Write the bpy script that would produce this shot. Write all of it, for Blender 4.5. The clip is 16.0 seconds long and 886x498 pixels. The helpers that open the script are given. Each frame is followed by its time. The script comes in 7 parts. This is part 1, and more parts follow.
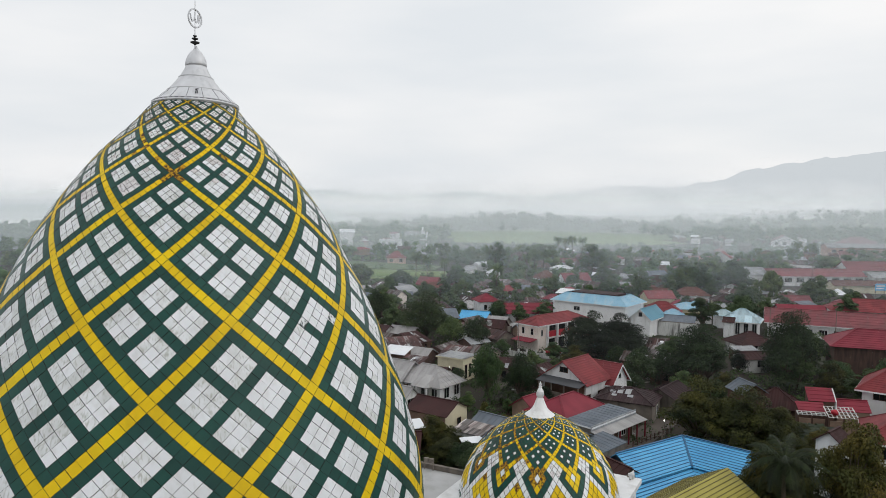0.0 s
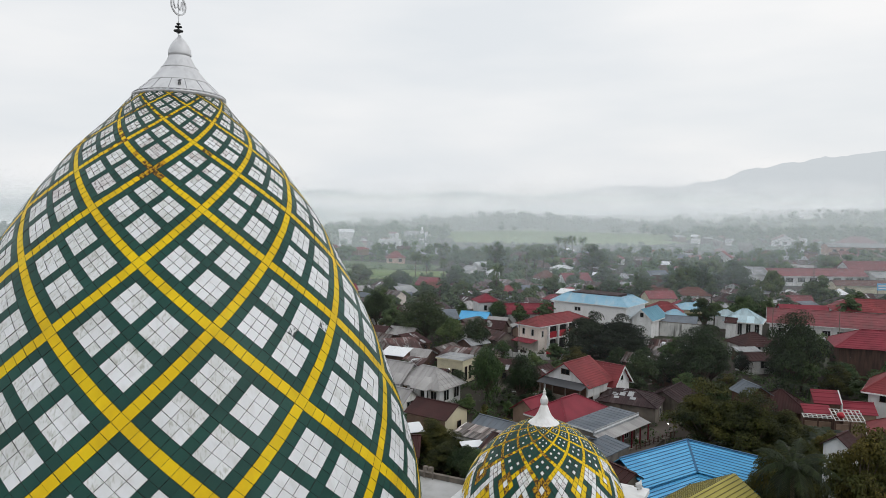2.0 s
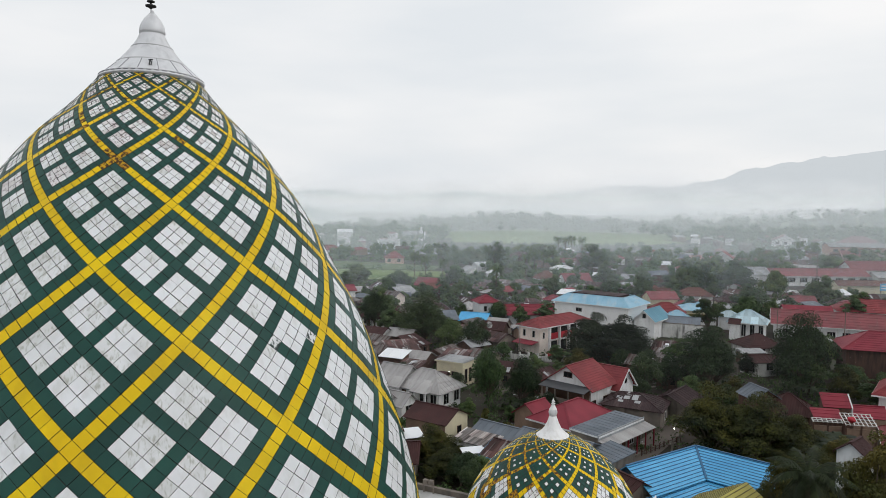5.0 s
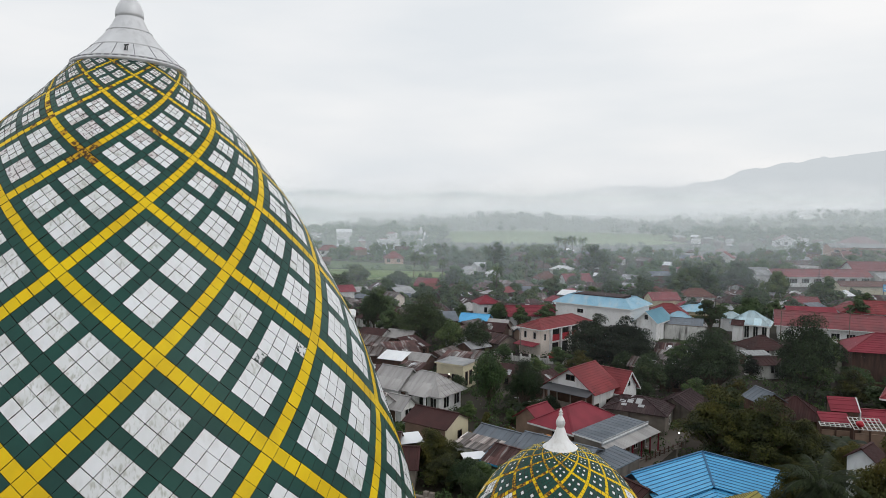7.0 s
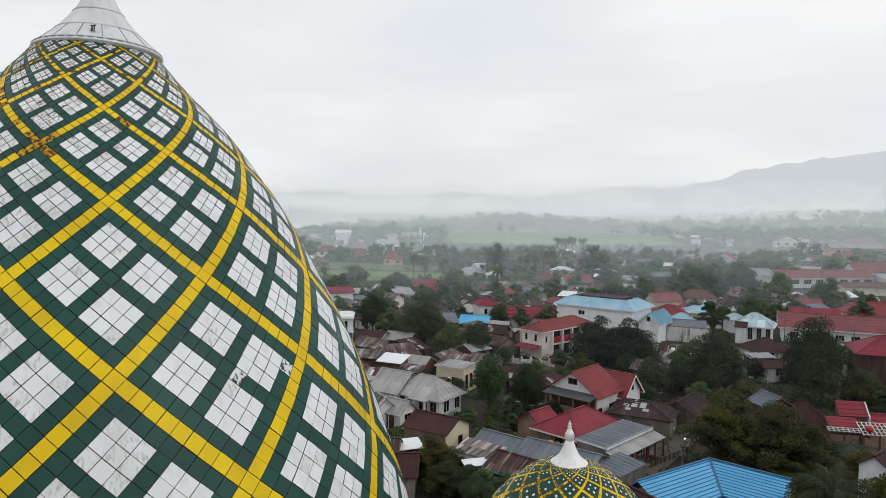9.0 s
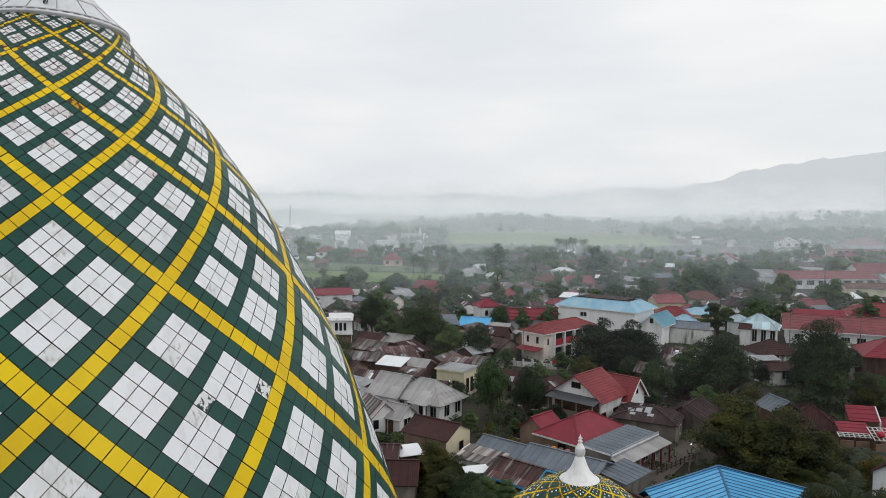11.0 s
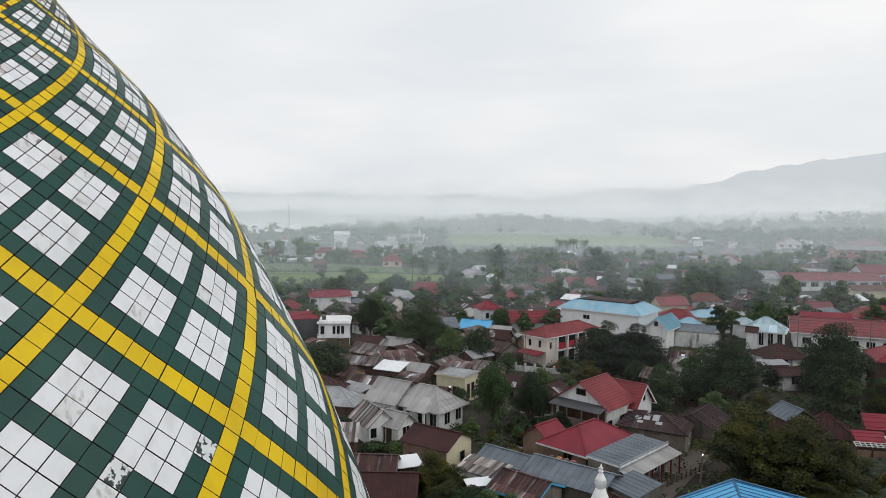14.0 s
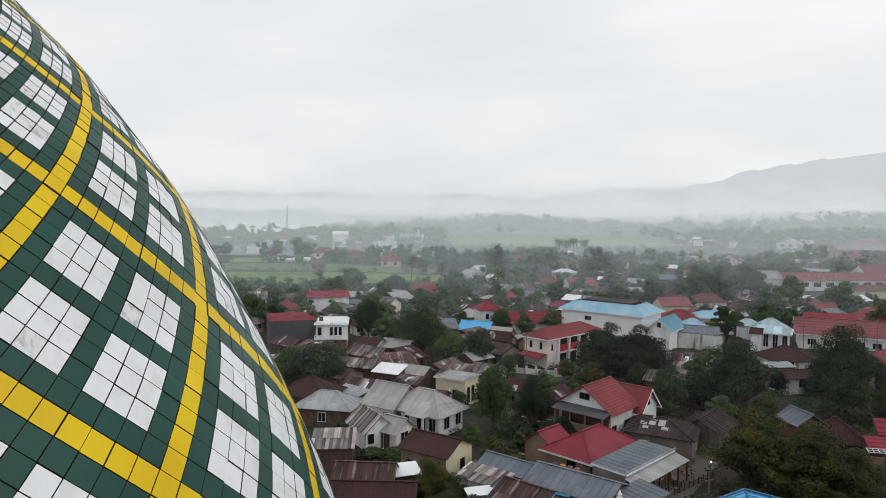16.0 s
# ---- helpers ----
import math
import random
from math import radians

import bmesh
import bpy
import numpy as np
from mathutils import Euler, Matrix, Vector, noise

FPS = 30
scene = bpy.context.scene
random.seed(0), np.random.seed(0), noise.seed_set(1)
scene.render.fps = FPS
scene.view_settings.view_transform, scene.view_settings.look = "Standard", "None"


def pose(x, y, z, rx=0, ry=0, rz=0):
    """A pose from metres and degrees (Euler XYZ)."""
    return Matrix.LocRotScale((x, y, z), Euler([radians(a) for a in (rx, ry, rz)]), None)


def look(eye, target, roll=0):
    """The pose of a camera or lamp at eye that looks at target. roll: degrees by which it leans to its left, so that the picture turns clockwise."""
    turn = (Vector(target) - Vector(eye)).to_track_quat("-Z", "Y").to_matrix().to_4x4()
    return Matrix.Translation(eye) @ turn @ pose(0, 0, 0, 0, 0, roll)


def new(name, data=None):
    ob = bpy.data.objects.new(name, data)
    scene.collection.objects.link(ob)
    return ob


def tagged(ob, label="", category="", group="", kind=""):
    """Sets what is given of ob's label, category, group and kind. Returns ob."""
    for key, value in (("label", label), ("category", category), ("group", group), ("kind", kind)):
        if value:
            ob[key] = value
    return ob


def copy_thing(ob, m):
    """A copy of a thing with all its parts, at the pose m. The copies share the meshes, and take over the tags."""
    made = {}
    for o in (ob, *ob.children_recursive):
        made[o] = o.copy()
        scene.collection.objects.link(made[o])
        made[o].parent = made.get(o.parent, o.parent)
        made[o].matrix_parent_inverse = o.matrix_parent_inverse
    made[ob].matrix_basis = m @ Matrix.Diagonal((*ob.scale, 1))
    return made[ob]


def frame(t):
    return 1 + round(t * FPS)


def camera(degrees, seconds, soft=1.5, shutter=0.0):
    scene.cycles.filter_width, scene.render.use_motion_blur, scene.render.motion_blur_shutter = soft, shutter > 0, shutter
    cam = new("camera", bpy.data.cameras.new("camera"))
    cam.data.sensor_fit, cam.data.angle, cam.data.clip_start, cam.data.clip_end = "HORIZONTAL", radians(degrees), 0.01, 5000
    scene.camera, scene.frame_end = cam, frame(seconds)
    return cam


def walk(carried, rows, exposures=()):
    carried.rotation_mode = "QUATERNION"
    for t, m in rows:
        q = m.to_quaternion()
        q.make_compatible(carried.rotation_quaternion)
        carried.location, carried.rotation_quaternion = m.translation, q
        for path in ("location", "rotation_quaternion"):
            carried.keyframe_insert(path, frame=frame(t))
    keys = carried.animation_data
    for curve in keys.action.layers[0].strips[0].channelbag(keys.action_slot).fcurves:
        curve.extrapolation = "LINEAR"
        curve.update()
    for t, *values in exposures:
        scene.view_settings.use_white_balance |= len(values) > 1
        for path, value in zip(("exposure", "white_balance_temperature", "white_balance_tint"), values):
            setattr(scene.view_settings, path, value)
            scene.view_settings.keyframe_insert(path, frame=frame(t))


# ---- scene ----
FOV = 65.20
cam = camera(FOV, 16.0, soft=0.5)
# seconds, place in metres, yaw, pitch, roll in degrees
PATH = [
    (0.0, 0.0, 0.0, 30.0, -0.0, -3.6, -0.6),
    (0.5, 0.009, 0.385, 30.006, -0.011, -3.612, -0.584),
    (1.0, 0.008, 0.77, 30.003, -0.022, -3.62, -0.572),
    (1.5, -0.003, 1.158, 29.988, -0.035, -3.622, -0.564),
    (2.0, -0.019, 1.549, 29.967, -0.048, -3.616, -0.556),
    (2.5, -0.034, 1.945, 29.939, -0.06, -3.609, -0.545),
    (3.0, -0.048, 2.343, 29.907, -0.077, -3.603, -0.533),
    (3.5, -0.069, 2.742, 29.865, -0.096, -3.604, -0.527),
    (4.0, -0.096, 3.149, 29.826, -0.116, -3.612, -0.526),
    (6.5, -0.216, 5.28, 29.802, -0.184, -3.61, -0.562),
    (7.0, -0.243, 5.728, 29.785, -0.192, -3.603, -0.57),
    (7.5, -0.267, 6.19, 29.766, -0.202, -3.598, -0.57),
    (8.0, -0.289, 6.661, 29.75, -0.218, -3.592, -0.568),
    (8.5, -0.317, 7.133, 29.746, -0.232, -3.574, -0.563),
    (9.0, -0.332, 7.621, 29.746, -0.248, -3.55, -0.557),
    (11.5, -0.383, 10.18, 29.617, -0.253, -3.47, -0.529),
    (12.0, -0.394, 10.713, 29.599, -0.255, -3.456, -0.526),
    (12.5, -0.406, 11.26, 29.586, -0.262, -3.446, -0.528),
    (13.0, -0.432, 11.817, 29.574, -0.269, -3.436, -0.538),
    (13.5, -0.449, 12.387, 29.569, -0.278, -3.421, -0.554),
    (14.0, -0.458, 12.97, 29.559, -0.293, -3.418, -0.57),
    (14.5, -0.464, 13.573, 29.544, -0.309, -3.423, -0.583),
    (15.0, -0.474, 14.201, 29.52, -0.328, -3.429, -0.587),
    (15.5, -0.486, 14.846, 29.493, -0.351, -3.435, -0.586),
    (16.0, -0.502, 15.5, 29.464, -0.372, -3.442, -0.58),
]
walk(cam, [(t, pose(x, y, z, 0, 0, yaw) @ pose(0, 0, 0, pitch) @ pose(0, 0, 0, 0, roll) @ pose(0, 0, 0, 90))
           for t, x, y, z, yaw, pitch, roll in PATH])

# ---- overcast morning light ----
world = bpy.data.worlds.new("overcast_sky")
scene.world = world
world.use_nodes = True
wn, wl = world.node_tree.nodes, world.node_tree.links
wn.clear()
SUN_EL, SUN_AZ = radians(38), radians(35)
sky = wn.new("ShaderNodeTexSky")
sky.sky_type, sky.sun_disc = "NISHITA", False
sky.sun_elevation, sky.sun_rotation = SUN_EL, SUN_AZ
sky.air_density, sky.dust_density = 1.0, 4.0
w_coord = wn.new("ShaderNodeTexCoord")
w_map = wn.new("ShaderNodeMapping")
w_map.inputs["Scale"].default_value = (1.2, 1.2, 5.0)
w_noise = wn.new("ShaderNodeTexNoise")
w_noise.inputs["Scale"].default_value, w_noise.inputs["Detail"].default_value = 2.3, 5.0
w_noise.inputs["Roughness"].default_value = 0.45
w_ramp = wn.new("ShaderNodeValToRGB")
w_ramp.color_ramp.elements[0].position, w_ramp.color_ramp.elements[0].color = 0.34, (0.79, 0.828, 0.865, 1)
w_ramp.color_ramp.elements[1].position, w_ramp.color_ramp.elements[1].color = 0.66, (0.915, 0.925, 0.938, 1)
w_gain = wn.new("ShaderNodeVectorMath")
w_gain.operation = "SCALE"
w_gain.inputs[3].default_value = 0.06
w_mix = wn.new("ShaderNodeMixRGB")
w_mix.inputs[0].default_value = 0.94
w_back = wn.new("ShaderNodeBackground")
w_back.inputs["Strength"].default_value = 1.0
w_out = wn.new("ShaderNodeOutputWorld")
wl.new(w_coord.outputs["Generated"], w_map.inputs[0])
wl.new(w_map.outputs[0], w_noise.inputs["Vector"])
wl.new(w_noise.outputs["Fac"], w_ramp.inputs[0])
wl.new(sky.outputs[0], w_gain.inputs[0])
wl.new(w_gain.outputs[0], w_mix.inputs[1])
wl.new(w_ramp.outputs[0], w_mix.inputs[2])
wl.new(w_mix.outputs[0], w_back.inputs["Color"])
wl.new(w_back.outputs[0], w_out.inputs[0])

sun_data = bpy.data.lights.new("sun", "SUN")
sun_data.energy, sun_data.angle, sun_data.color = 0.55, radians(40), (1.0, 0.97, 0.93)
sun = new("sun", sun_data)
sun.matrix_world = look((120, -60, 110), (0, 0, 0))
scene.view_settings.exposure = 0.0

# ---- materials ----
def mat(name, a, b=None, rough=0.7, scale=1.5, fine=25.0, bump=0.15, metal=0.0, vary=0.12, stretch=(1, 1, 1), spec=0.5, piece="object",
        streak=None, streak_amount=0.5, dist=0.02, edge=(0.5, 0.68)):
    """A surface in two tones (a, b) mixed by broad stains, with fine grain, relief and a little difference from piece to piece."""
    b = b or tuple(c * 0.72 for c in a)
    m = bpy.data.materials.new(name)
    m.use_nodes = True
    n, l = m.node_tree.nodes, m.node_tree.links
    p = n["Principled BSDF"]
    p.inputs["Metallic"].default_value = metal
    p.inputs["Specular IOR Level"].default_value = spec
    co = n.new("ShaderNodeTexCoord")
    mp = n.new("ShaderNodeMapping")
    mp.inputs["Scale"].default_value = stretch
    l.new(co.outputs["Object"], mp.inputs[0])
    broad, grain = n.new("ShaderNodeTexNoise"), n.new("ShaderNodeTexNoise")
    broad.inputs["Scale"].default_value, broad.inputs["Detail"].default_value = scale, 5.0
    grain.inputs["Scale"].default_value, grain.inputs["Detail"].default_value = fine, 3.0
    for t in (broad, grain):
        l.new(mp.outputs[0], t.inputs["Vector"])
    ramp = n.new("ShaderNodeValToRGB")
    ramp.color_ramp.elements[0].position, ramp.color_ramp.elements[0].color = 0.36, (*a, 1)
    ramp.color_ramp.elements[1].position, ramp.color_ramp.elements[1].color = 0.68, (*b, 1)
    l.new(broad.outputs["Fac"], ramp.inputs[0])
    last = ramp.outputs[0]
    if streak:
        smp = n.new("ShaderNodeMapping")
        smp.inputs["Scale"].default_value = streak[1]
        l.new(co.outputs["Object"], smp.inputs[0])
        st = n.new("ShaderNodeTexNoise")
        st.inputs["Scale"].default_value, st.inputs["Detail"].default_value = 1.0, 4.0
        l.new(smp.outputs[0], st.inputs["Vector"])
        sr = n.new("ShaderNodeMapRange")
        sr.inputs["From Min"].default_value, sr.inputs["From Max"].default_value = edge
        sr.inputs["To Max"].default_value = streak_amount
        l.new(st.outputs["Fac"], sr.inputs["Value"])
        mx = n.new("ShaderNodeMixRGB")
        l.new(sr.outputs[0], mx.inputs[0])
        l.new(last, mx.inputs[1])
        mx.inputs[2].default_value = (*streak[0], 1)
        last = mx.outputs[0]
    info = n.new("ShaderNodeObjectInfo") if piece == "object" else n.new("ShaderNodeNewGeometry")
    rnd = info.outputs["Random"] if piece == "object" else info.outputs["Random Per Island"]
    add = n.new("ShaderNodeMath")
    add.operation = "MULTIPLY_ADD"
    add.inputs[1].default_value, add.inputs[2].default_value = 0.5, 0.0
    l.new(grain.outputs["Fac"], add.inputs[0])
    l.new(rnd, add.inputs[2])
    val = n.new("ShaderNodeMapRange")
    val.inputs["From Min"].default_value, val.inputs["From Max"].default_value = 0.0, 1.5
    val.inputs["To Min"].default_value, val.inputs["To Max"].default_value = 1 - vary, 1 + vary
    l.new(add.outputs[0], val.inputs["Value"])
    hsv = n.new("ShaderNodeHueSaturation")
    l.new(val.outputs[0], hsv.inputs["Value"])
    l.new(last, hsv.inputs["Color"])
    l.new(hsv.outputs[0], p.inputs["Base Color"])
    rr = n.new("ShaderNodeMapRange")
    rr.inputs["To Min"].default_value, rr.inputs["To Max"].default_value = max(0.03, rough - 0.1), min(1, rough + 0.12)
    l.new(broad.outputs["Fac"], rr.inputs["Value"])
    l.new(rr.outputs[0], p.inputs["Roughness"])
    if bump:
        bp = n.new("ShaderNodeBump")
        bp.inputs["Strength"].default_value, bp.inputs["Distance"].default_value = bump, dist
        l.new(grain.outputs["Fac"], bp.inputs["Height"])
        l.new(bp.outputs[0], p.inputs["Normal"])
    return m


def sheet_mat(name, a, b, patch=(0.8, 1.9), rough=0.55, metal=0.0, rust=(0.1, 0.045, 0.025), rust_amount=0.6, vary=0.25, edge=(0.5, 0.68)):
    """Corrugated roofing of single sheets: every sheet a little lighter or darker, rust running down the slope."""
    m = mat(name, a, b, rough=max(rough, 0.7), spec=0.22, scale=0.35, fine=9.0, bump=0.0, metal=metal, vary=0.1, streak=(rust, (2.6, 0.22, 0.22)), streak_amount=rust_amount, edge=edge)
    n, l = m.node_tree.nodes, m.node_tree.links
    p = n["Principled BSDF"]
    co = n.new("ShaderNodeTexCoord")
    div, flo, wht = n.new("ShaderNodeVectorMath"), n.new("ShaderNodeVectorMath"), n.new("ShaderNodeTexWhiteNoise")
    div.operation, flo.operation = "DIVIDE", "FLOOR"
    div.inputs[1].default_value = (patch[0], patch[1], 40.0)
    l.new(co.outputs["Object"], div.inputs[0])
    l.new(div.outputs[0], flo.inputs[0])
    l.new(flo.outputs[0], wht.inputs["Vector"])
    mr = n.new("ShaderNodeMapRange")
    mr.inputs["To Min"].default_value, mr.inputs["To Max"].default_value = 1 - vary, 1 + vary
    l.new(wht.outputs["Value"], mr.inputs["Value"])
    hsv = n.new("ShaderNodeHueSaturation")
    l.new(mr.outputs[0], hsv.inputs["Value"])
    old = p.inputs["Base Color"].links[0].from_socket
    l.new(old, hsv.inputs["Color"])
    l.new(hsv.outputs[0], p.inputs["Base Color"])
    wave = n.new("ShaderNodeTexWave")
    wave.inputs["Scale"].default_value, wave.inputs["Distortion"].default_value = 1.6, 0.0
    l.new(co.outputs["Object"], wave.inputs["Vector"])
    bp = n.new("ShaderNodeBump")
    bp.inputs["Strength"].default_value, bp.inputs["Distance"].default_value = 0.6, 0.03
    l.new(wave.outputs["Fac"], bp.inputs["Height"])
    l.new(bp.outputs[0], p.inputs["Normal"])
    return m


TILE_WHITE = mat("glazed_white_tile", (0.83, 0.84, 0.86), (0.77, 0.78, 0.79), rough=0.4, spec=0.3, scale=0.9, fine=14, bump=0.03, vary=0.07, piece="island",
                 streak=((0.45, 0.43, 0.39), (5.0, 5.0, 1.6)), streak_amount=0.22)
TILE_GREEN = mat("glazed_green_tile", (0.012, 0.07, 0.054), (0.01, 0.052, 0.042), rough=0.42, spec=0.28, scale=0.9, fine=14, bump=0.03, vary=0.16, piece="island")
TILE_YELLOW = mat("glazed_yellow_tile", (0.82, 0.575, 0.003), (0.75, 0.49, 0.003), rough=0.45, spec=0.25, scale=0.9, fine=14, bump=0.03, vary=0.1, piece="island",
                  streak=((0.34, 0.19, 0.02), (1.5, 1.5, 0.6)), streak_amount=0.22)
TILE_STAINED = mat("rust_speckled_white_tile", (0.78, 0.77, 0.78), (0.62, 0.58, 0.57), rough=0.5, spec=0.3, scale=3, fine=25, vary=0.1, piece="island",
                   streak=((0.16, 0.11, 0.105), (15.0, 15.0, 11.0)), streak_amount=0.8, edge=(0.55, 0.62))
TILE_RUST = mat("rust_stained_tile", (0.62, 0.38, 0.01), (0.42, 0.2, 0.012), rough=0.6, spec=0.25, scale=3, fine=30, piece="island",
                streak=((0.07, 0.026, 0.012), (13.0, 13.0, 9.0)), streak_amount=0.95, edge=(0.48, 0.55))
TILE_CHIPPED = mat("chipped_tile", (0.78, 0.79, 0.8), (0.66, 0.67, 0.67), rough=0.5, spec=0.3, scale=3, fine=30, piece="island",
                   streak=((0.03, 0.05, 0.045), (9, 9, 9)), streak_amount=1.0, edge=(0.55, 0.58))
TILE_STREAKED = mat("rain_streaked_white_tile", (0.8, 0.81, 0.82), (0.66, 0.67, 0.66), rough=0.45, spec=0.3, scale=2, fine=20, vary=0.08, piece="island",
                    streak=((0.3, 0.3, 0.23), (17.0, 17.0, 2.6)), streak_amount=0.65, edge=(0.5, 0.7))
GROUT = mat("dark_grout", (0.035, 0.035, 0.03), (0.06, 0.055, 0.05), rough=0.95, scale=3)
SILVER = mat("weathered_aluminium", (0.74, 0.745, 0.76), (0.64, 0.645, 0.66), rough=0.45, metal=0.3, scale=1.2, fine=18, bump=0.05, vary=0.06,
             streak=((0.4, 0.4, 0.41), (5, 5, 0.6)), streak_amount=0.35)
# Seam lines and clips, darker than the cap's sheet metal.
SEAM_DARK = mat("dark_lead_seam", (0.25, 0.25, 0.27), rough=0.7, metal=0.2)
SEAM = mat("dull_lead_seam", (0.6, 0.6, 0.61), rough=0.6, metal=0.3)
CAP_WHITE = mat("white_painted_sheet_metal", (0.86, 0.86, 0.86), (0.78, 0.77, 0.77), rough=0.45, scale=2, fine=18, bump=0.04, vary=0.05, streak=((0.5, 0.46, 0.42), (6, 6, 0.8)), streak_amount=0.3)
BLACK_METAL = mat("black_painted_metal", (0.02, 0.02, 0.022), rough=0.5)
WHITE_PAINT = mat("white_painted_render", (0.78, 0.785, 0.79), (0.66, 0.66, 0.66), rough=0.8, scale=0.5, fine=12, streak=((0.28, 0.26, 0.22), (1.5, 1.5, 0.3)), streak_amount=0.3)
CLEAN_WHITE = mat("clean_white_render", (0.86, 0.86, 0.86), (0.8, 0.8, 0.8), rough=0.8, scale=0.4, fine=12, streak=((0.5, 0.48, 0.44), (1.5, 1.5, 0.3)), streak_amount=0.15)
OLD_WHITE = mat("stained_white_wall", (0.7, 0.7, 0.68), (0.5, 0.5, 0.48), rough=0.9, scale=0.5, fine=10, streak=((0.08, 0.08, 0.07), (1.2, 1.2, 0.25)), streak_amount=0.8)
ROOF_DECK = mat("stained_concrete_roof_deck", (0.5, 0.5, 0.5), (0.38, 0.38, 0.37), rough=0.85, scale=0.5, fine=10, streak=((0.24, 0.24, 0.22), (0.5, 0.5, 0.5)), streak_amount=0.5)
CREAM = mat("cream_painted_wall", (0.66, 0.6, 0.42), (0.52, 0.47, 0.34), rough=0.85, scale=0.5, fine=12)
BLUSH = mat("pinkish_white_wall", (0.84, 0.76, 0.69), (0.76, 0.68, 0.61), rough=0.85, scale=0.5, fine=12, streak=((0.4, 0.34, 0.28), (1.4, 1.4, 0.3)), streak_amount=0.2)
PINKISH = mat("pale_pink_wall", (0.62, 0.42, 0.36), (0.5, 0.35, 0.3), rough=0.85, scale=0.5)
CONCRETE = mat("bare_concrete_wall", (0.22, 0.185, 0.155), (0.12, 0.105, 0.09), rough=0.95, scale=0.6, fine=8, streak=((0.05, 0.05, 0.045), (1.2, 1.2, 0.3)), streak_amount=0.6)
GREY_PAINT = mat("slate_grey_wall", (0.075, 0.078, 0.085), (0.06, 0.06, 0.066), rough=0.8, scale=0.4)
BRICK = mat("brown_brick_wall", (0.26, 0.175, 0.125), (0.17, 0.115, 0.085), rough=0.95, scale=0.7, fine=16, bump=0.4)
TIMBER = mat("weathered_timber_wall", (0.1, 0.054, 0.038), (0.055, 0.032, 0.025), rough=0.95, scale=0.7, stretch=(4, 4, 0.6))
GLASS_DARK = mat("dark_window_glass", (0.015, 0.017, 0.02), rough=0.12, scale=0.5, bump=0)
FRAME_WHITE = mat("white_window_frame", (0.7, 0.7, 0.68), rough=0.6)
FRAME_BROWN = mat("brown_window_frame", (0.1, 0.055, 0.035), rough=0.6)
RED_PAINT = mat("red_painted_panel", (0.45, 0.014, 0.03), (0.36, 0.014, 0.026), rough=0.6)
RED_TILE = mat("red_metal_roof_tile", (0.24, 0.045, 0.049), (0.175, 0.037, 0.042), spec=0.25, rough=0.65, scale=0.5, fine=8, streak=((0.12, 0.04, 0.035), (0.7, 0.3, 0.3)), streak_amount=0.45)
RED_DARK = mat("maroon_roof_sheet", (0.225, 0.026, 0.042), (0.17, 0.024, 0.036), spec=0.25, rough=0.6, scale=0.4, fine=8)
RED_FADED = mat("faded_red_roof", (0.23, 0.054, 0.062), (0.155, 0.044, 0.05), rough=0.7, scale=0.3, fine=6, streak=((0.14, 0.066, 0.066), (0.9, 0.3, 0.3)), streak_amount=0.6)
BLUE_ROOF = mat("blue_roof_sheet", (0.09, 0.42, 0.72), (0.07, 0.34, 0.63), rough=0.42, scale=0.4, fine=8)
BLUE_PALE = mat("faded_blue_roof", (0.3, 0.5, 0.62), (0.2, 0.4, 0.54), rough=0.5, scale=0.25, fine=6, streak=((0.45, 0.52, 0.55), (0.8, 0.3, 0.3)), streak_amount=0.6)
BLUE_WHITE = sheet_mat("blue_white_sheet_roof", (0.5, 0.62, 0.66), (0.4, 0.55, 0.62), rust_amount=0.15)
BLUE_TEAL = mat("teal_blue_roof_sheet", (0.11, 0.3, 0.4), (0.08, 0.24, 0.33), rough=0.5, scale=0.3, fine=6, streak=((0.2, 0.36, 0.44), (0.8, 0.3, 0.3)), streak_amount=0.4)
# Dark rib colours paint in the shadow gaps between roof sheets.
BLUE_SEAM = mat("shade_line_and_ridge_blue", (0.03, 0.13, 0.26), (0.025, 0.1, 0.2), rough=0.6)
YELLOW_SEAM = mat("shade_line_and_board_olive", (0.12, 0.1, 0.02), rough=0.6)
YELLOW_ROOF = mat("olive_yellow_roof_sheet", (0.36, 0.31, 0.05), (0.3, 0.26, 0.04), rough=0.5, scale=0.5, fine=8)
GREY_ROOF = sheet_mat("grey_zinc_roof", (0.4, 0.39, 0.385), (0.32, 0.31, 0.305), rust_amount=0.2, rust=(0.14, 0.1, 0.085), vary=0.12)
BLUEGREY_ROOF = sheet_mat("blue_grey_zinc_roof", (0.16, 0.185, 0.215), (0.12, 0.14, 0.165), rust_amount=0.15, vary=0.1)
PALE_ROOF = sheet_mat("pale_zinc_roof", (0.38, 0.39, 0.4), (0.28, 0.29, 0.3), rust_amount=0.15, vary=0.12)
WHITE_ROOF = mat("new_white_zinc_sheet", (0.78, 0.8, 0.82), (0.7, 0.72, 0.74), rough=0.35, scale=0.5)
BROWN_ROOF = sheet_mat("dark_brown_roof_sheet", (0.056, 0.021, 0.02), (0.04, 0.017, 0.017), rust=(0.04, 0.025, 0.02), rust_amount=0.4, vary=0.12)
SOOT_ROOF = sheet_mat("sooty_dark_zinc_roof", (0.047, 0.026, 0.028), (0.033, 0.02, 0.022), rust=(0.1, 0.075, 0.07), rust_amount=0.5, vary=0.25)
RUST_ROOF = sheet_mat("rusted_zinc_roof", (0.115, 0.058, 0.054), (0.075, 0.044, 0.042), rust=(0.29, 0.27, 0.265), rust_amount=0.75, vary=0.5, edge=(0.55, 0.63))
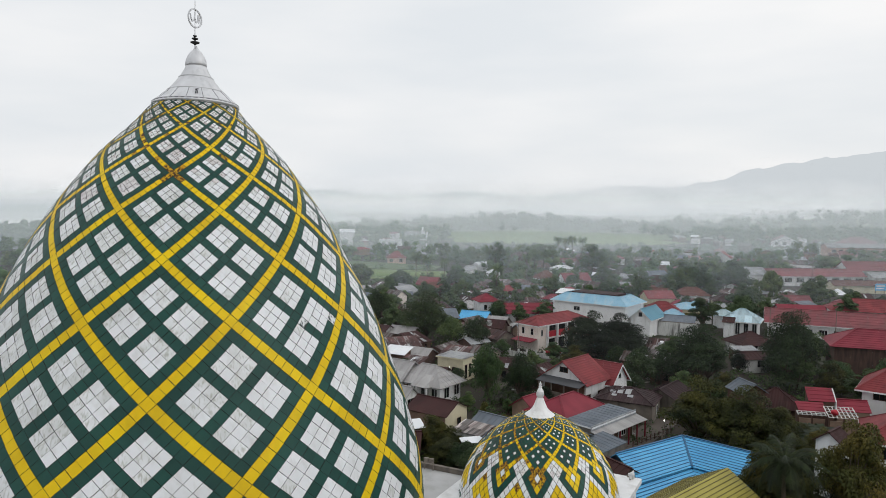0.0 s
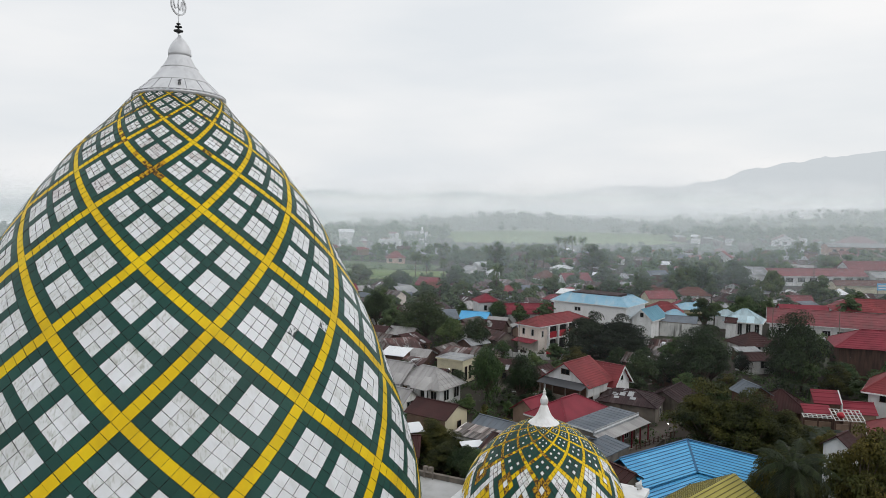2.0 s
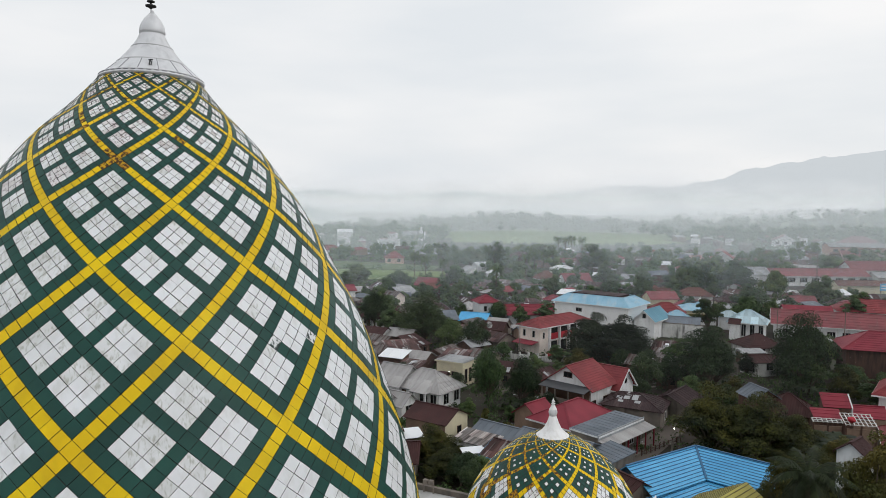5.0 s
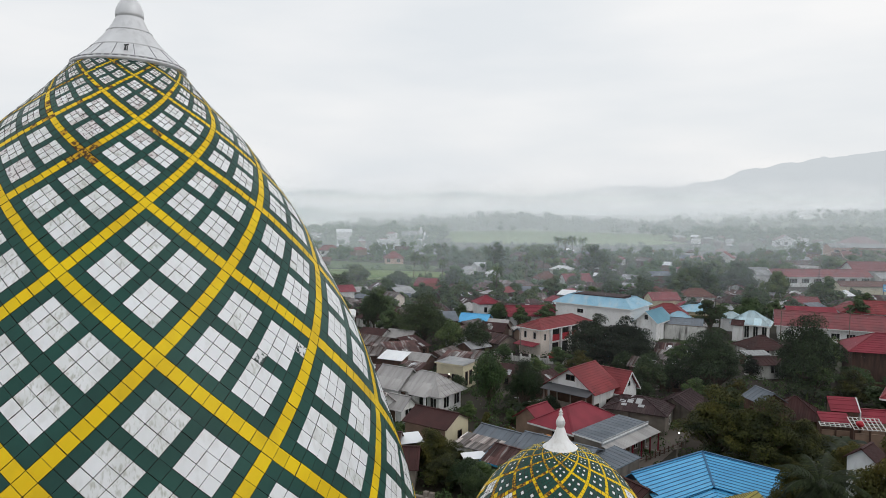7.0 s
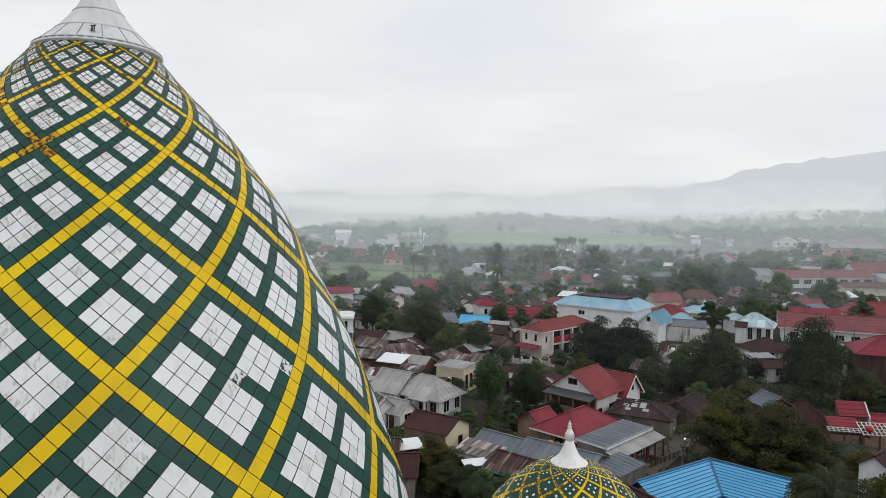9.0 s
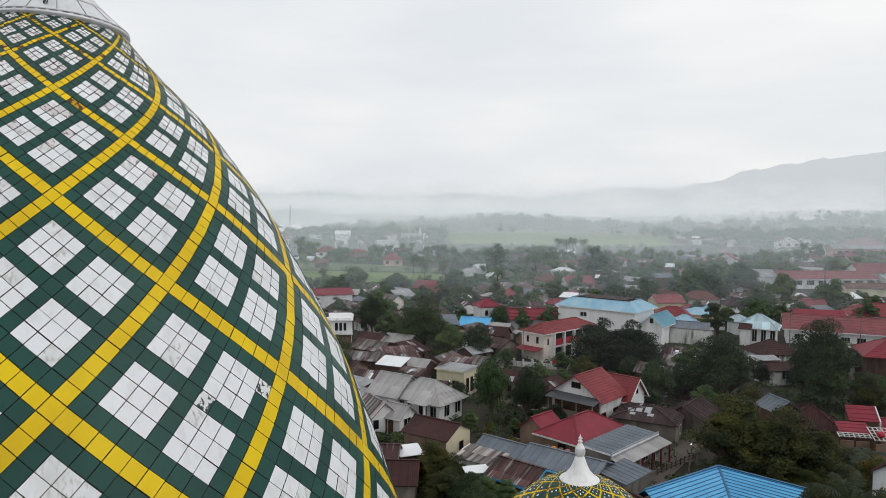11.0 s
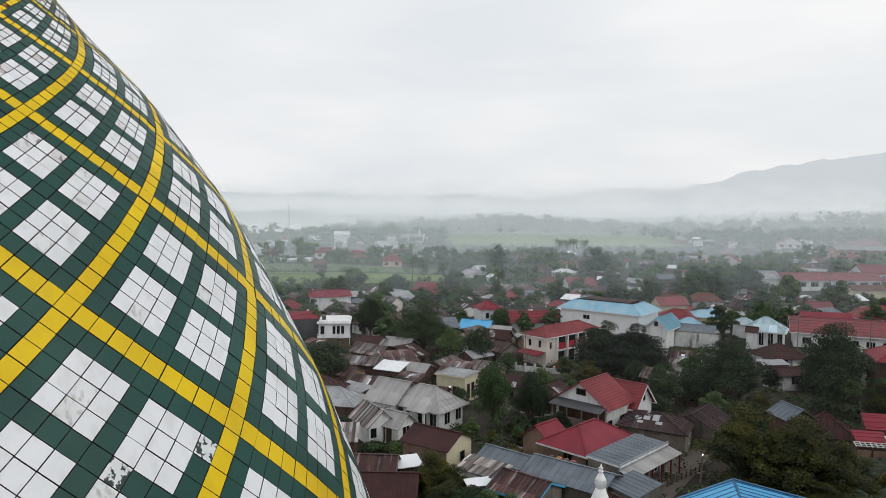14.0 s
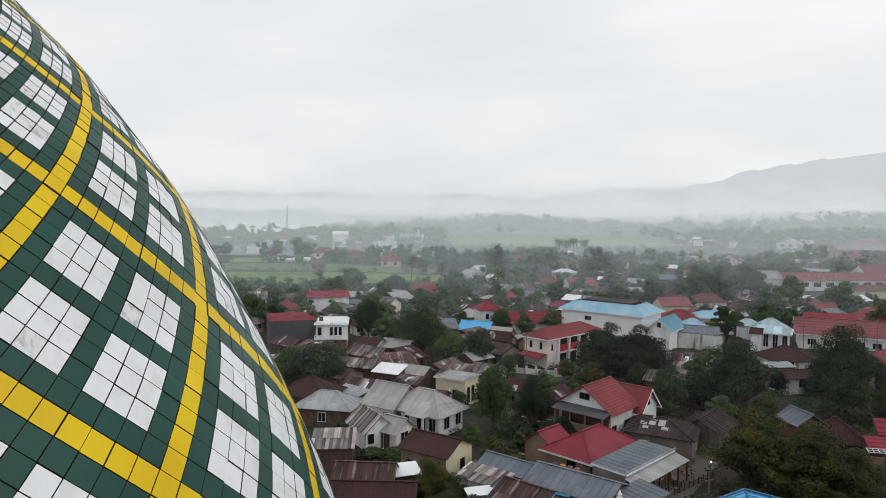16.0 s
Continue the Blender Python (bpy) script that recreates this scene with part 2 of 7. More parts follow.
RUST_GREY = sheet_mat("rust_streaked_grey_roof", (0.27, 0.255, 0.25), (0.12, 0.09, 0.08), rust=(0.075, 0.036, 0.028), rust_amount=0.9, vary=0.45, edge=(0.48, 0.58))
STRIPED = sheet_mat("rust_striped_zinc_roof", (0.42, 0.39, 0.375), (0.24, 0.19, 0.175), patch=(0.42, 60.0), rust=(0.07, 0.035, 0.03), rust_amount=0.5, vary=0.8)
BROWN_TILE = mat("brown_red_roof_tile", (0.15, 0.06, 0.048), (0.1, 0.05, 0.042), rough=0.75, spec=0.2, scale=0.4, fine=7, streak=((0.22, 0.12, 0.09), (0.9, 0.3, 0.3)), streak_amount=0.4)
BARK = mat("grey_brown_bark", (0.1, 0.075, 0.055), (0.06, 0.045, 0.035), rough=0.95, scale=3, stretch=(3, 3, 0.7), bump=0.5)
ASPHALT = mat("worn_lane_surface", (0.085, 0.07, 0.06), (0.115, 0.095, 0.08), rough=0.95, scale=0.25, fine=5)


def leaf_mat(name, a, b, vary=0.65):
    m = mat(name, a, b, rough=0.6, scale=0.35, fine=3.0, bump=0, vary=vary, piece="island", spec=0.25)
    n, l = m.node_tree.nodes, m.node_tree.links
    p = n["Principled BSDF"]
    info, hue, val, hsv = n.new("ShaderNodeObjectInfo"), n.new("ShaderNodeMapRange"), n.new("ShaderNodeMapRange"), n.new("ShaderNodeHueSaturation")
    hue.inputs["To Min"].default_value, hue.inputs["To Max"].default_value = 0.485, 0.52
    val.inputs["To Min"].default_value, val.inputs["To Max"].default_value = 1.35, 0.75
    l.new(info.outputs["Random"], hue.inputs["Value"])
    l.new(info.outputs["Random"], val.inputs["Value"])
    l.new(hue.outputs[0], hsv.inputs["Hue"])
    l.new(val.outputs[0], hsv.inputs["Value"])
    l.new(p.inputs["Base Color"].links[0].from_socket, hsv.inputs["Color"])
    l.new(hsv.outputs[0], p.inputs["Base Color"])
    thin, mix = n.new("ShaderNodeBsdfTranslucent"), n.new("ShaderNodeMixShader")
    mix.inputs[0].default_value = 0.13
    l.new(hsv.outputs[0], thin.inputs["Color"])
    l.new(p.outputs[0], mix.inputs[1])
    l.new(thin.outputs[0], mix.inputs[2])
    l.new(mix.outputs[0], n["Material Output"].inputs["Surface"])
    return m


LEAF_DARK = leaf_mat("dark_green_leaves", (0.02, 0.037, 0.015), (0.053, 0.08, 0.029))
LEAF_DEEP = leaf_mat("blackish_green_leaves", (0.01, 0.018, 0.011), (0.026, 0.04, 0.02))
LEAF_MID = leaf_mat("mid_green_leaves", (0.038, 0.07, 0.024), (0.092, 0.135, 0.043))
LEAF_YELLOW = leaf_mat("yellowing_green_leaves", (0.05, 0.058, 0.014), (0.11, 0.085, 0.016))
# These two lighter greens carry part of the distance haze in their colour.
LEAF_FAR = leaf_mat("haze_lightened_valley_leaves", (0.06, 0.11, 0.042), (0.12, 0.185, 0.068), 0.4)
LEAF_TOWN = leaf_mat("town_tree_leaves", (0.036, 0.066, 0.027), (0.085, 0.125, 0.046))
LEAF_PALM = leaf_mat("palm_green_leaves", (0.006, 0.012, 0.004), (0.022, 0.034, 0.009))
LEAF_ORANGE = leaf_mat("orange_croton_leaves", (0.25, 0.1, 0.02), (0.16, 0.11, 0.02))
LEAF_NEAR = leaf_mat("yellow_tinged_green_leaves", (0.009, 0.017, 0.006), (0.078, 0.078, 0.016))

# ---- mesh helpers ----
def mesh_of(name, verts, faces, mats=(), idx=None, smooth=False):
    me = bpy.data.meshes.new(name)
    me.from_pydata([tuple(v) for v in verts], [], [tuple(f) for f in faces])
    for m in mats:
        me.materials.append(m)
    if idx is not None:
        me.polygons.foreach_set("material_index", list(idx))
    if smooth:
        me.polygons.foreach_set("use_smooth", [True] * len(me.polygons))
    me.update()
    return me


def part(name, bm, material, parent, label="", smooth=False):
    """Links a bmesh (or a ready mesh) as one mesh object under a thing or part."""
    if isinstance(bm, bpy.types.Mesh):
        me = bm
    else:
        me = bpy.data.meshes.new(name)
        bm.normal_update()
        bm.to_mesh(me)
        bm.free()
        if smooth:
            me.polygons.foreach_set("use_smooth", [True] * len(me.polygons))
    if material and not me.materials:
        me.materials.append(material)
    ob = new(name, me)
    ob.parent = parent
    if label:
        ob["label"] = label
    return ob


def empty(name, label, category, m, group="", kind=""):
    ob = tagged(new(name), label, category, group, kind)
    ob.empty_display_size = 0.5
    ob.matrix_basis = m
    return ob


def box(bm, x0, y0, z0, x1, y1, z1):
    v = [bm.verts.new(c) for c in ((x0, y0, z0), (x1, y0, z0), (x1, y1, z0), (x0, y1, z0), (x0, y0, z1), (x1, y0, z1), (x1, y1, z1), (x0, y1, z1))]
    for f in ((3, 2, 1, 0), (4, 5, 6, 7), (0, 1, 5, 4), (1, 2, 6, 5), (2, 3, 7, 6), (3, 0, 4, 7)):
        bm.faces.new([v[i] for i in f])


def bar(bm, a, b, w, h=None, up=(0, 0, 1)):
    """A square bar from a to b."""
    a, b = Vector(a), Vector(b)
    h = h or w
    d = (b - a).normalized()
    u = Vector(up)
    if abs(d.dot(u)) > 0.98:
        u = Vector((1, 0, 0))
    s = d.cross(u).normalized() * w / 2
    u = s.cross(d).normalized() * h / 2
    v = [bm.verts.new(p + o) for p in (a, b) for o in (-s - u, s - u, s + u, -s + u)]
    for f in ((0, 1, 2, 3), (7, 6, 5, 4), (4, 5, 1, 0), (5, 6, 2, 1), (6, 7, 3, 2), (7, 4, 0, 3)):
        bm.faces.new([v[i] for i in f])


def lathe(profile, seg=48, lx=1.0):
    """Surface of revolution about z from (radius, height) pairs."""
    verts, faces = [], []
    for r, z in profile:
        for i in range(seg):
            a = 2 * math.pi * i / seg
            verts.append((r * math.cos(a), r * math.sin(a), z))
    for k in range(len(profile) - 1):
        for i in range(seg):
            j = (i + 1) % seg
            faces.append((k * seg + i, k * seg + j, (k + 1) * seg + j, (k + 1) * seg + i))
    return verts, faces


def slab(bm, pts, thick):
    """A flat sheet with thickness under the polygon pts."""
    pts = [Vector(p) for p in pts]
    nrm = (pts[1] - pts[0]).cross(pts[2] - pts[0]).normalized()
    if nrm.z < 0:
        pts.reverse()
        nrm = -nrm
    top = [bm.verts.new(p) for p in pts]
    low = [bm.verts.new(p - nrm * thick) for p in pts]
    bm.faces.new(top)
    bm.faces.new(low[::-1])
    k = len(pts)
    for i in range(k):
        j = (i + 1) % k
        bm.faces.new((top[j], top[i], low[i], low[j]))


def courses(bm, pts, step, w=0.05, h=0.05, along=True):
    """Raised lines on a roof slope whose first edge is the eave: along the eave, or up the slope."""
    pts = [Vector(p) for p in pts]
    e = (pts[1] - pts[0]).normalized()
    nrm = (pts[1] - pts[0]).cross(pts[2] - pts[0]).normalized()
    if nrm.z < 0:
        nrm = -nrm
    s = nrm.cross(e).normalized()
    o = pts[0]
    uv = [((p - o).dot(e), (p - o).dot(s)) for p in pts]
    ax = 1 if along else 0
    lo, hi = min(c[ax] for c in uv), max(c[ax] for c in uv)
    d = lo + step * 0.6
    while d < hi:
        cut = []
        for i in range(len(uv)):
            a, b = uv[i], uv[(i + 1) % len(uv)]
            if (a[ax] - d) * (b[ax] - d) < 0:
                t = (d - a[ax]) / (b[ax] - a[ax])
                cut.append(a[1 - ax] + t * (b[1 - ax] - a[1 - ax]))
        if len(cut) >= 2 and max(cut) - min(cut) > 0.2:
            p, q = min(cut), max(cut)
            A = o + (e * p + s * d if along else e * d + s * p) + nrm * h * 0.3
            B = o + (e * q + s * d if along else e * d + s * q) + nrm * h * 0.3
            bar(bm, A, B, w, h, nrm)
        d += step


# ---- ground, fields, lanes, far hills, mist ----
ground_mat = mat("ground_soil_and_grass", (0.017, 0.014, 0.008), (0.031, 0.021, 0.014), rough=1.0, scale=0.06, fine=1.5, bump=0.3, vary=0.2,
                 streak=((0.026, 0.037, 0.011), (0.09, 0.09, 0.09)), streak_amount=0.85, dist=0.1)
bm = bmesh.new()
gx = [-4000, -1200, -500, -200, -80, 0, 80, 200, 500, 1200, 4000]
gy = [-600, -100, 0, 60, 120, 200, 320, 520, 900, 1600, 2600, 4600]
gv = [[bm.verts.new((x, y, 0)) for y in gy] for x in gx]
for i in range(len(gx) - 1):
    for j in range(len(gy) - 1):
        bm.faces.new((gv[i][j], gv[i + 1][j], gv[i + 1][j + 1], gv[i][j + 1]))
tagged(part("ground", bm, ground_mat, None), "dark soil and rough grass of the town's ground", "ground", kind="structure")

FIELD = mat("young_rice_field", (0.12, 0.195, 0.055), (0.18, 0.23, 0.09), rough=0.95, scale=0.07, fine=0.8, vary=0.2, streak=((0.045, 0.075, 0.028), (0.02, 0.12, 0.1)), streak_amount=0.8)
# Paler copy of the rice colour, for field_2 alone.
FIELD_PALE = mat("paler_rice_copy", (0.17, 0.245, 0.08), (0.22, 0.28, 0.11), rough=0.95, scale=0.03, fine=0.5, vary=0.15, streak=((0.1, 0.15, 0.06), (0.008, 0.05, 0.1)), streak_amount=0.6)
FIELD_DARK = mat("weedy_green_paddy", (0.08, 0.14, 0.045), (0.12, 0.17, 0.065), rough=0.95, scale=0.06, fine=0.8, vary=0.15, streak=((0.1, 0.12, 0.06), (0.02, 0.1, 0.1)), streak_amount=0.6)


def field(name, pts, label, crop=FIELD):
    b = bmesh.new()
    slab(b, [(x, y, 0.25) for x, y in pts], 0.3)
    return tagged(part(name, b, crop, None), label, "field", kind="structure")


RISE_X = [(-300, 0), (-100, 0), (0, 5), (70, 11), (158, 8), (225, 4), (350, 7), (525, 18), (900, 20)]


def rise(x, y):
    """Height of the gentle wooded slope beyond the valley floor."""
    t = min(1.0, max(0.0, (y - 640) / 270))
    return float(np.interp(x, [p[0] for p in RISE_X], [p[1] for p in RISE_X])) * t * t * (3 - 2 * t)


field("field_1", [(-118, 282), (-70, 276), (-28, 278), (0, 288), (3, 312), (-40, 322), (-118, 320)], "bright green rice field behind the last houses")
field("field_4", [(-125, 326), (-50, 328), (-4, 318), (0, 340), (-50, 366), (-135, 368)], "strip of weedy green paddy beyond the first field", FIELD_DARK)
field("field_5", [(-170, 374), (-92, 374), (-64, 390), (-80, 404), (-180, 400)], "misty green paddy strip at the valley's edge")
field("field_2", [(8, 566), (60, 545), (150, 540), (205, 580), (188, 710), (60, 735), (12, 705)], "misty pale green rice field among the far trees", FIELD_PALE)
field("field_3", [(-260, 430), (-130, 420), (-120, 500), (-250, 560)], "misty green rice field at the valley's edge")


def lane(name, pts, width, label):
    b = bmesh.new()
    prev = None
    for i, p in enumerate(pts):
        q = pts[min(i + 1, len(pts) - 1)]
        o = pts[max(i - 1, 0)]
        d = Vector((q[0] - o[0], q[1] - o[1], 0)).normalized()
        s = Vector((-d.y, d.x, 0)) * width / 2
        c = Vector((p[0], p[1], 0.05))
        cur = (b.verts.new(c + s), b.verts.new(c - s))
        if prev:
            b.faces.new((prev[0], prev[1], cur[1], cur[0]))
        prev = cur
    return tagged(part(name, b, ASPHALT, None), label, "lane", kind="structure")


lane("road_1", [(17, 76), (22, 83), (27.5, 90.5), (33, 98), (36, 106), (40, 118), (48, 132), (60, 150)], 3.6, "narrow worn lane between the houses")
lane("road_2", [(8, 112), (14, 128), (20, 133), (34, 146), (60, 152)], 3.5, "grey lane in front of the two-storey building")

# far hills, so distant that they stay put


# Haze of the far hills is painted: self-lit colour, paler towards the foot.
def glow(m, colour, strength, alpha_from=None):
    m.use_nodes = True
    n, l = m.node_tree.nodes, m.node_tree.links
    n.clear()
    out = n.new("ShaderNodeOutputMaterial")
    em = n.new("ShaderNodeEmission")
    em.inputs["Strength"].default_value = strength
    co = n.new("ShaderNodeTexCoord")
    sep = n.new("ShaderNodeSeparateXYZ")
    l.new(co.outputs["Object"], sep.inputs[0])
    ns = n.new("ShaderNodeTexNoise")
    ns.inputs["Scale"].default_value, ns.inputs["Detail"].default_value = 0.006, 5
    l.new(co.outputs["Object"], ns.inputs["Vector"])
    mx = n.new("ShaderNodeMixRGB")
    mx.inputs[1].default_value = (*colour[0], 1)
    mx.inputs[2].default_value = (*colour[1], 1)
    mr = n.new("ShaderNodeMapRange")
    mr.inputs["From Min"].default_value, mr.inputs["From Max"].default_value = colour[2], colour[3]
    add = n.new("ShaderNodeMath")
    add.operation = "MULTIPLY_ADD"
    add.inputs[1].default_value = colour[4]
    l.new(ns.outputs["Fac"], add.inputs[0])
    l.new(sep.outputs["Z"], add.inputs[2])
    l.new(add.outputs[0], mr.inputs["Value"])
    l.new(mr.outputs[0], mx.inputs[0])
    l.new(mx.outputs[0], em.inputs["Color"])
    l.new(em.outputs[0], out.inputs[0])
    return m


def ridge(name, dist, pts, colours, seed, rough_h):
    """A distant ridge: heights in metres over x, rolling and uneven, as a solid wedge of land with haze painted into
    its glow.
    """
    xs = np.linspace(pts[0][0], pts[-1][0], 260)
    hs = np.interp(xs, [p[0] for p in pts], [p[1] for p in pts])
    verts, faces = [], []
    for x, h in zip(xs, hs):
        h += rough_h * (noise.noise((x * 0.004, seed, 0)) + 0.5 * noise.noise((x * 0.013, seed, 3)) + 0.25 * noise.noise((x * 0.05, seed, 7)) + 0.55 * noise.noise((x * 0.21, seed, 11)))
        for f in (0.0, 0.35, 0.7, 1.0):
            verts.append((x, dist + f * 250 + 20 * noise.noise((x * 0.01, f * 3, seed)), max(0, h) * (f ** 0.8)))
        verts.append((x, dist + 700, 0))
    for i in range(len(xs) - 1):
        for k in range(4):
            a = i * 5 + k
            faces.append((a, a + 5, a + 6, a + 1))
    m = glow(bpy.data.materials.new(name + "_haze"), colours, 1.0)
    return tagged(part(name, mesh_of(name, verts, faces, smooth=True), m, None), "wooded hills with morning mist painted in as a pale glow", "hills", kind="structure")


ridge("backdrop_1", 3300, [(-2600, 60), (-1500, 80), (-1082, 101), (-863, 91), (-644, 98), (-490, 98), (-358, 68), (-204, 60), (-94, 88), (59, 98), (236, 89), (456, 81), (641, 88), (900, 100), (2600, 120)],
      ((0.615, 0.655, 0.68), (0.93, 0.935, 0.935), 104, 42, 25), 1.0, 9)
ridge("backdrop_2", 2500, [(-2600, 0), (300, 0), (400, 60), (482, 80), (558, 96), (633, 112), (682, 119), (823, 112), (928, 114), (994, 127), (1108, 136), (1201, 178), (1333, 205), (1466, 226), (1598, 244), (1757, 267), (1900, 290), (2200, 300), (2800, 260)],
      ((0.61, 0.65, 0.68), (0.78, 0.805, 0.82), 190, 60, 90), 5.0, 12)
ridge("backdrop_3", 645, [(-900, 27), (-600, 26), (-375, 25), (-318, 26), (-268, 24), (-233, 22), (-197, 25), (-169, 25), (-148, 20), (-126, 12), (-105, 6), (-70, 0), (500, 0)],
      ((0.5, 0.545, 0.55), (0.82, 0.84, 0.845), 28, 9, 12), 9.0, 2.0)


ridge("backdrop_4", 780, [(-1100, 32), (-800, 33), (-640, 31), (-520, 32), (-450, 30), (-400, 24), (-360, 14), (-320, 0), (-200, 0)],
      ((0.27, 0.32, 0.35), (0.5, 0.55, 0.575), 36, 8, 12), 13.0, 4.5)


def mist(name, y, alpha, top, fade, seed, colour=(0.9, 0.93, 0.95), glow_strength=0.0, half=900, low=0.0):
    """Haze put in as a thin upright sheet: lets most of the view through, thins out upwards, glows if glow_strength is
    set.
    """
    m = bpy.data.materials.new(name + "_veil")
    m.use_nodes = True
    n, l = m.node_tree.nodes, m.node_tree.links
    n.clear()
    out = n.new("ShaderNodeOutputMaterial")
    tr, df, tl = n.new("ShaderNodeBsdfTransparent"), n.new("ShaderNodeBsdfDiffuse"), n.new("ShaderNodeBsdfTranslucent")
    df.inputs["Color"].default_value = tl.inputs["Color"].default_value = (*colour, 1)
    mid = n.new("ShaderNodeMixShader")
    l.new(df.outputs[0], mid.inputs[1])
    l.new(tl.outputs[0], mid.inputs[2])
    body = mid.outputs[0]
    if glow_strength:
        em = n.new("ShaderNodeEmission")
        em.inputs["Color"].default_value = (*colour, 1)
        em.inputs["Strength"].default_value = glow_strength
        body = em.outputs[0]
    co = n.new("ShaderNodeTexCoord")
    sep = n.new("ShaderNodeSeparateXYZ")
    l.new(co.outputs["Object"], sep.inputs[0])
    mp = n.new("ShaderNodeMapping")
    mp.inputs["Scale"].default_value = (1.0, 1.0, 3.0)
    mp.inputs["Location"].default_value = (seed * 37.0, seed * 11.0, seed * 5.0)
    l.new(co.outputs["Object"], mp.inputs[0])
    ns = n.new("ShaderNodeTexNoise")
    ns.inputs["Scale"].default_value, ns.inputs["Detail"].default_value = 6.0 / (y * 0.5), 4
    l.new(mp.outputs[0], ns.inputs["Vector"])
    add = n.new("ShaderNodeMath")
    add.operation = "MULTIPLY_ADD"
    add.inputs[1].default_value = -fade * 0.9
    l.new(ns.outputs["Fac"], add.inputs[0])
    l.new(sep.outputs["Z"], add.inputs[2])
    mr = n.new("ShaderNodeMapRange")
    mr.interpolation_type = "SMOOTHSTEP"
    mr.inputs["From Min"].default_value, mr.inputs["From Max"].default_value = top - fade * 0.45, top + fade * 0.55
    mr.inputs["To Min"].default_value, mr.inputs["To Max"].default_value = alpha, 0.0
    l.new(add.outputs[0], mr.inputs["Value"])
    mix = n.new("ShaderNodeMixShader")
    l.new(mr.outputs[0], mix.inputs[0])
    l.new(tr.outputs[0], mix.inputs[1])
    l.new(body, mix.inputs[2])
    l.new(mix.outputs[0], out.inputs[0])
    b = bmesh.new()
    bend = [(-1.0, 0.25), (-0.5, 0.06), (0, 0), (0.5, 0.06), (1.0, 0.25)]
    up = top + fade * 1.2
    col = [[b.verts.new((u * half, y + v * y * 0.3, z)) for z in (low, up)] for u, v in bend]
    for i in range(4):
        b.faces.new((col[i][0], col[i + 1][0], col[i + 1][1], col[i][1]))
    return tagged(part(name, b, m, None), "thin added sheet standing in for pale morning mist", "mist", kind="structure")


# Added haze sheets: the first lifts the dark tones, the last three glow.
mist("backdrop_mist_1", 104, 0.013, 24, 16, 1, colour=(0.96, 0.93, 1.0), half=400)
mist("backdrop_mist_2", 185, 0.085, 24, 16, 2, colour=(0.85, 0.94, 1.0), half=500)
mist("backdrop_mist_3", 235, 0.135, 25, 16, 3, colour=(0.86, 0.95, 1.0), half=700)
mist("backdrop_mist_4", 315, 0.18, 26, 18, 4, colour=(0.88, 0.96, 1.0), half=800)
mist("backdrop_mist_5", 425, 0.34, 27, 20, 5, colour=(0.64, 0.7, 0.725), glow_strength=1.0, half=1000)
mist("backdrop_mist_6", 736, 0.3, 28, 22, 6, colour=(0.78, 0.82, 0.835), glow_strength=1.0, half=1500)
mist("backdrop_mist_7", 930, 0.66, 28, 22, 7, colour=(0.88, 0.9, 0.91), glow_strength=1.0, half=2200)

# ---- the great tiled dome ----
DOME_X, DOME_Y, DOME_Z, TILT_X, TILT_Y = -9.130, 25.478, 30.055, -0.0037, 0.0476
dome_frame = Matrix.Translation((DOME_X, DOME_Y, DOME_Z)) @ Matrix(((1, 0, TILT_X, 0), (0, 1, TILT_Y, 0), (-TILT_X, -TILT_Y, 1, 0), (0, 0, 0, 1)))
dome_frame = Matrix.LocRotScale(dome_frame.translation, dome_frame.to_quaternion(), None)
PROFILE = [(-12.6, 8.5), (-11.3, 8.48), (-10.0, 8.394), (-7.7, 7.852), (-5.5, 7.108), (-3.5, 6.267), (-1.8, 5.387), (-0.4, 4.597), (0.7, 3.82), (1.7, 3.039), (2.7, 2.07), (3.7, 1.24), (4.3, 0.7)]
RINGS = [(-5, 3.62), (-4, 3.33), (-3, 2.935), (-2, 2.391), (-1, 1.61), (0, 0.678), (1, -0.481), (2, -1.971), (3, -3.718), (4, -5.774), (5, -7.989), (6, -10.334), (7, -12.8)]
DOME_N, DOME_TURN = 9.883, 0.1809


def curve(pairs):
    """A smooth curve through pairs (natural cubic spline), as a function."""
    x = np.array([p[0] for p in pairs], float)
    y = np.array([p[1] for p in pairs], float)
    k = len(x)
    h = np.diff(x)
    A, b = np.zeros((k, k)), np.zeros(k)
    A[0, 0] = A[-1, -1] = 1
    for i in range(1, k - 1):
        A[i, i - 1], A[i, i], A[i, i + 1] = h[i - 1], 2 * (h[i - 1] + h[i]), h[i]
        b[i] = 6 * ((y[i + 1] - y[i]) / h[i] - (y[i] - y[i - 1]) / h[i - 1])
    m = np.linalg.solve(A, b)

    def at(v):
        i = int(np.clip(np.searchsorted(x, v) - 1, 0, k - 2))
        t = v - x[i]
        return float(y[i] + t * ((y[i + 1] - y[i]) / h[i] - h[i] * (2 * m[i] + m[i + 1]) / 6) + t * t * m[i] / 2 + t ** 3 * (m[i + 1] - m[i]) / (6 * h[i]))
    return at


dome_r, dome_z = curve(PROFILE), curve(RINGS)


def dome_point(al, be, lift=0.0):
    """A point of the dome by its two spiral counts al and be."""
    q, p = (al + be) / 2, (al - be) / 2
    z = dome_z(2 * q)
    r = dome_r(z)
    th = DOME_TURN + p * 2 * math.pi / DOME_N
    dr = (dome_r(z + 0.05) - dome_r(z - 0.05)) / 0.1
    nz = -dr / math.hypot(1, dr)
    nr = 1 / math.hypot(1, dr)
    r, z = r + lift * nr, z + lift * nz
    return (r * math.sin(th), -r * math.cos(th), z)


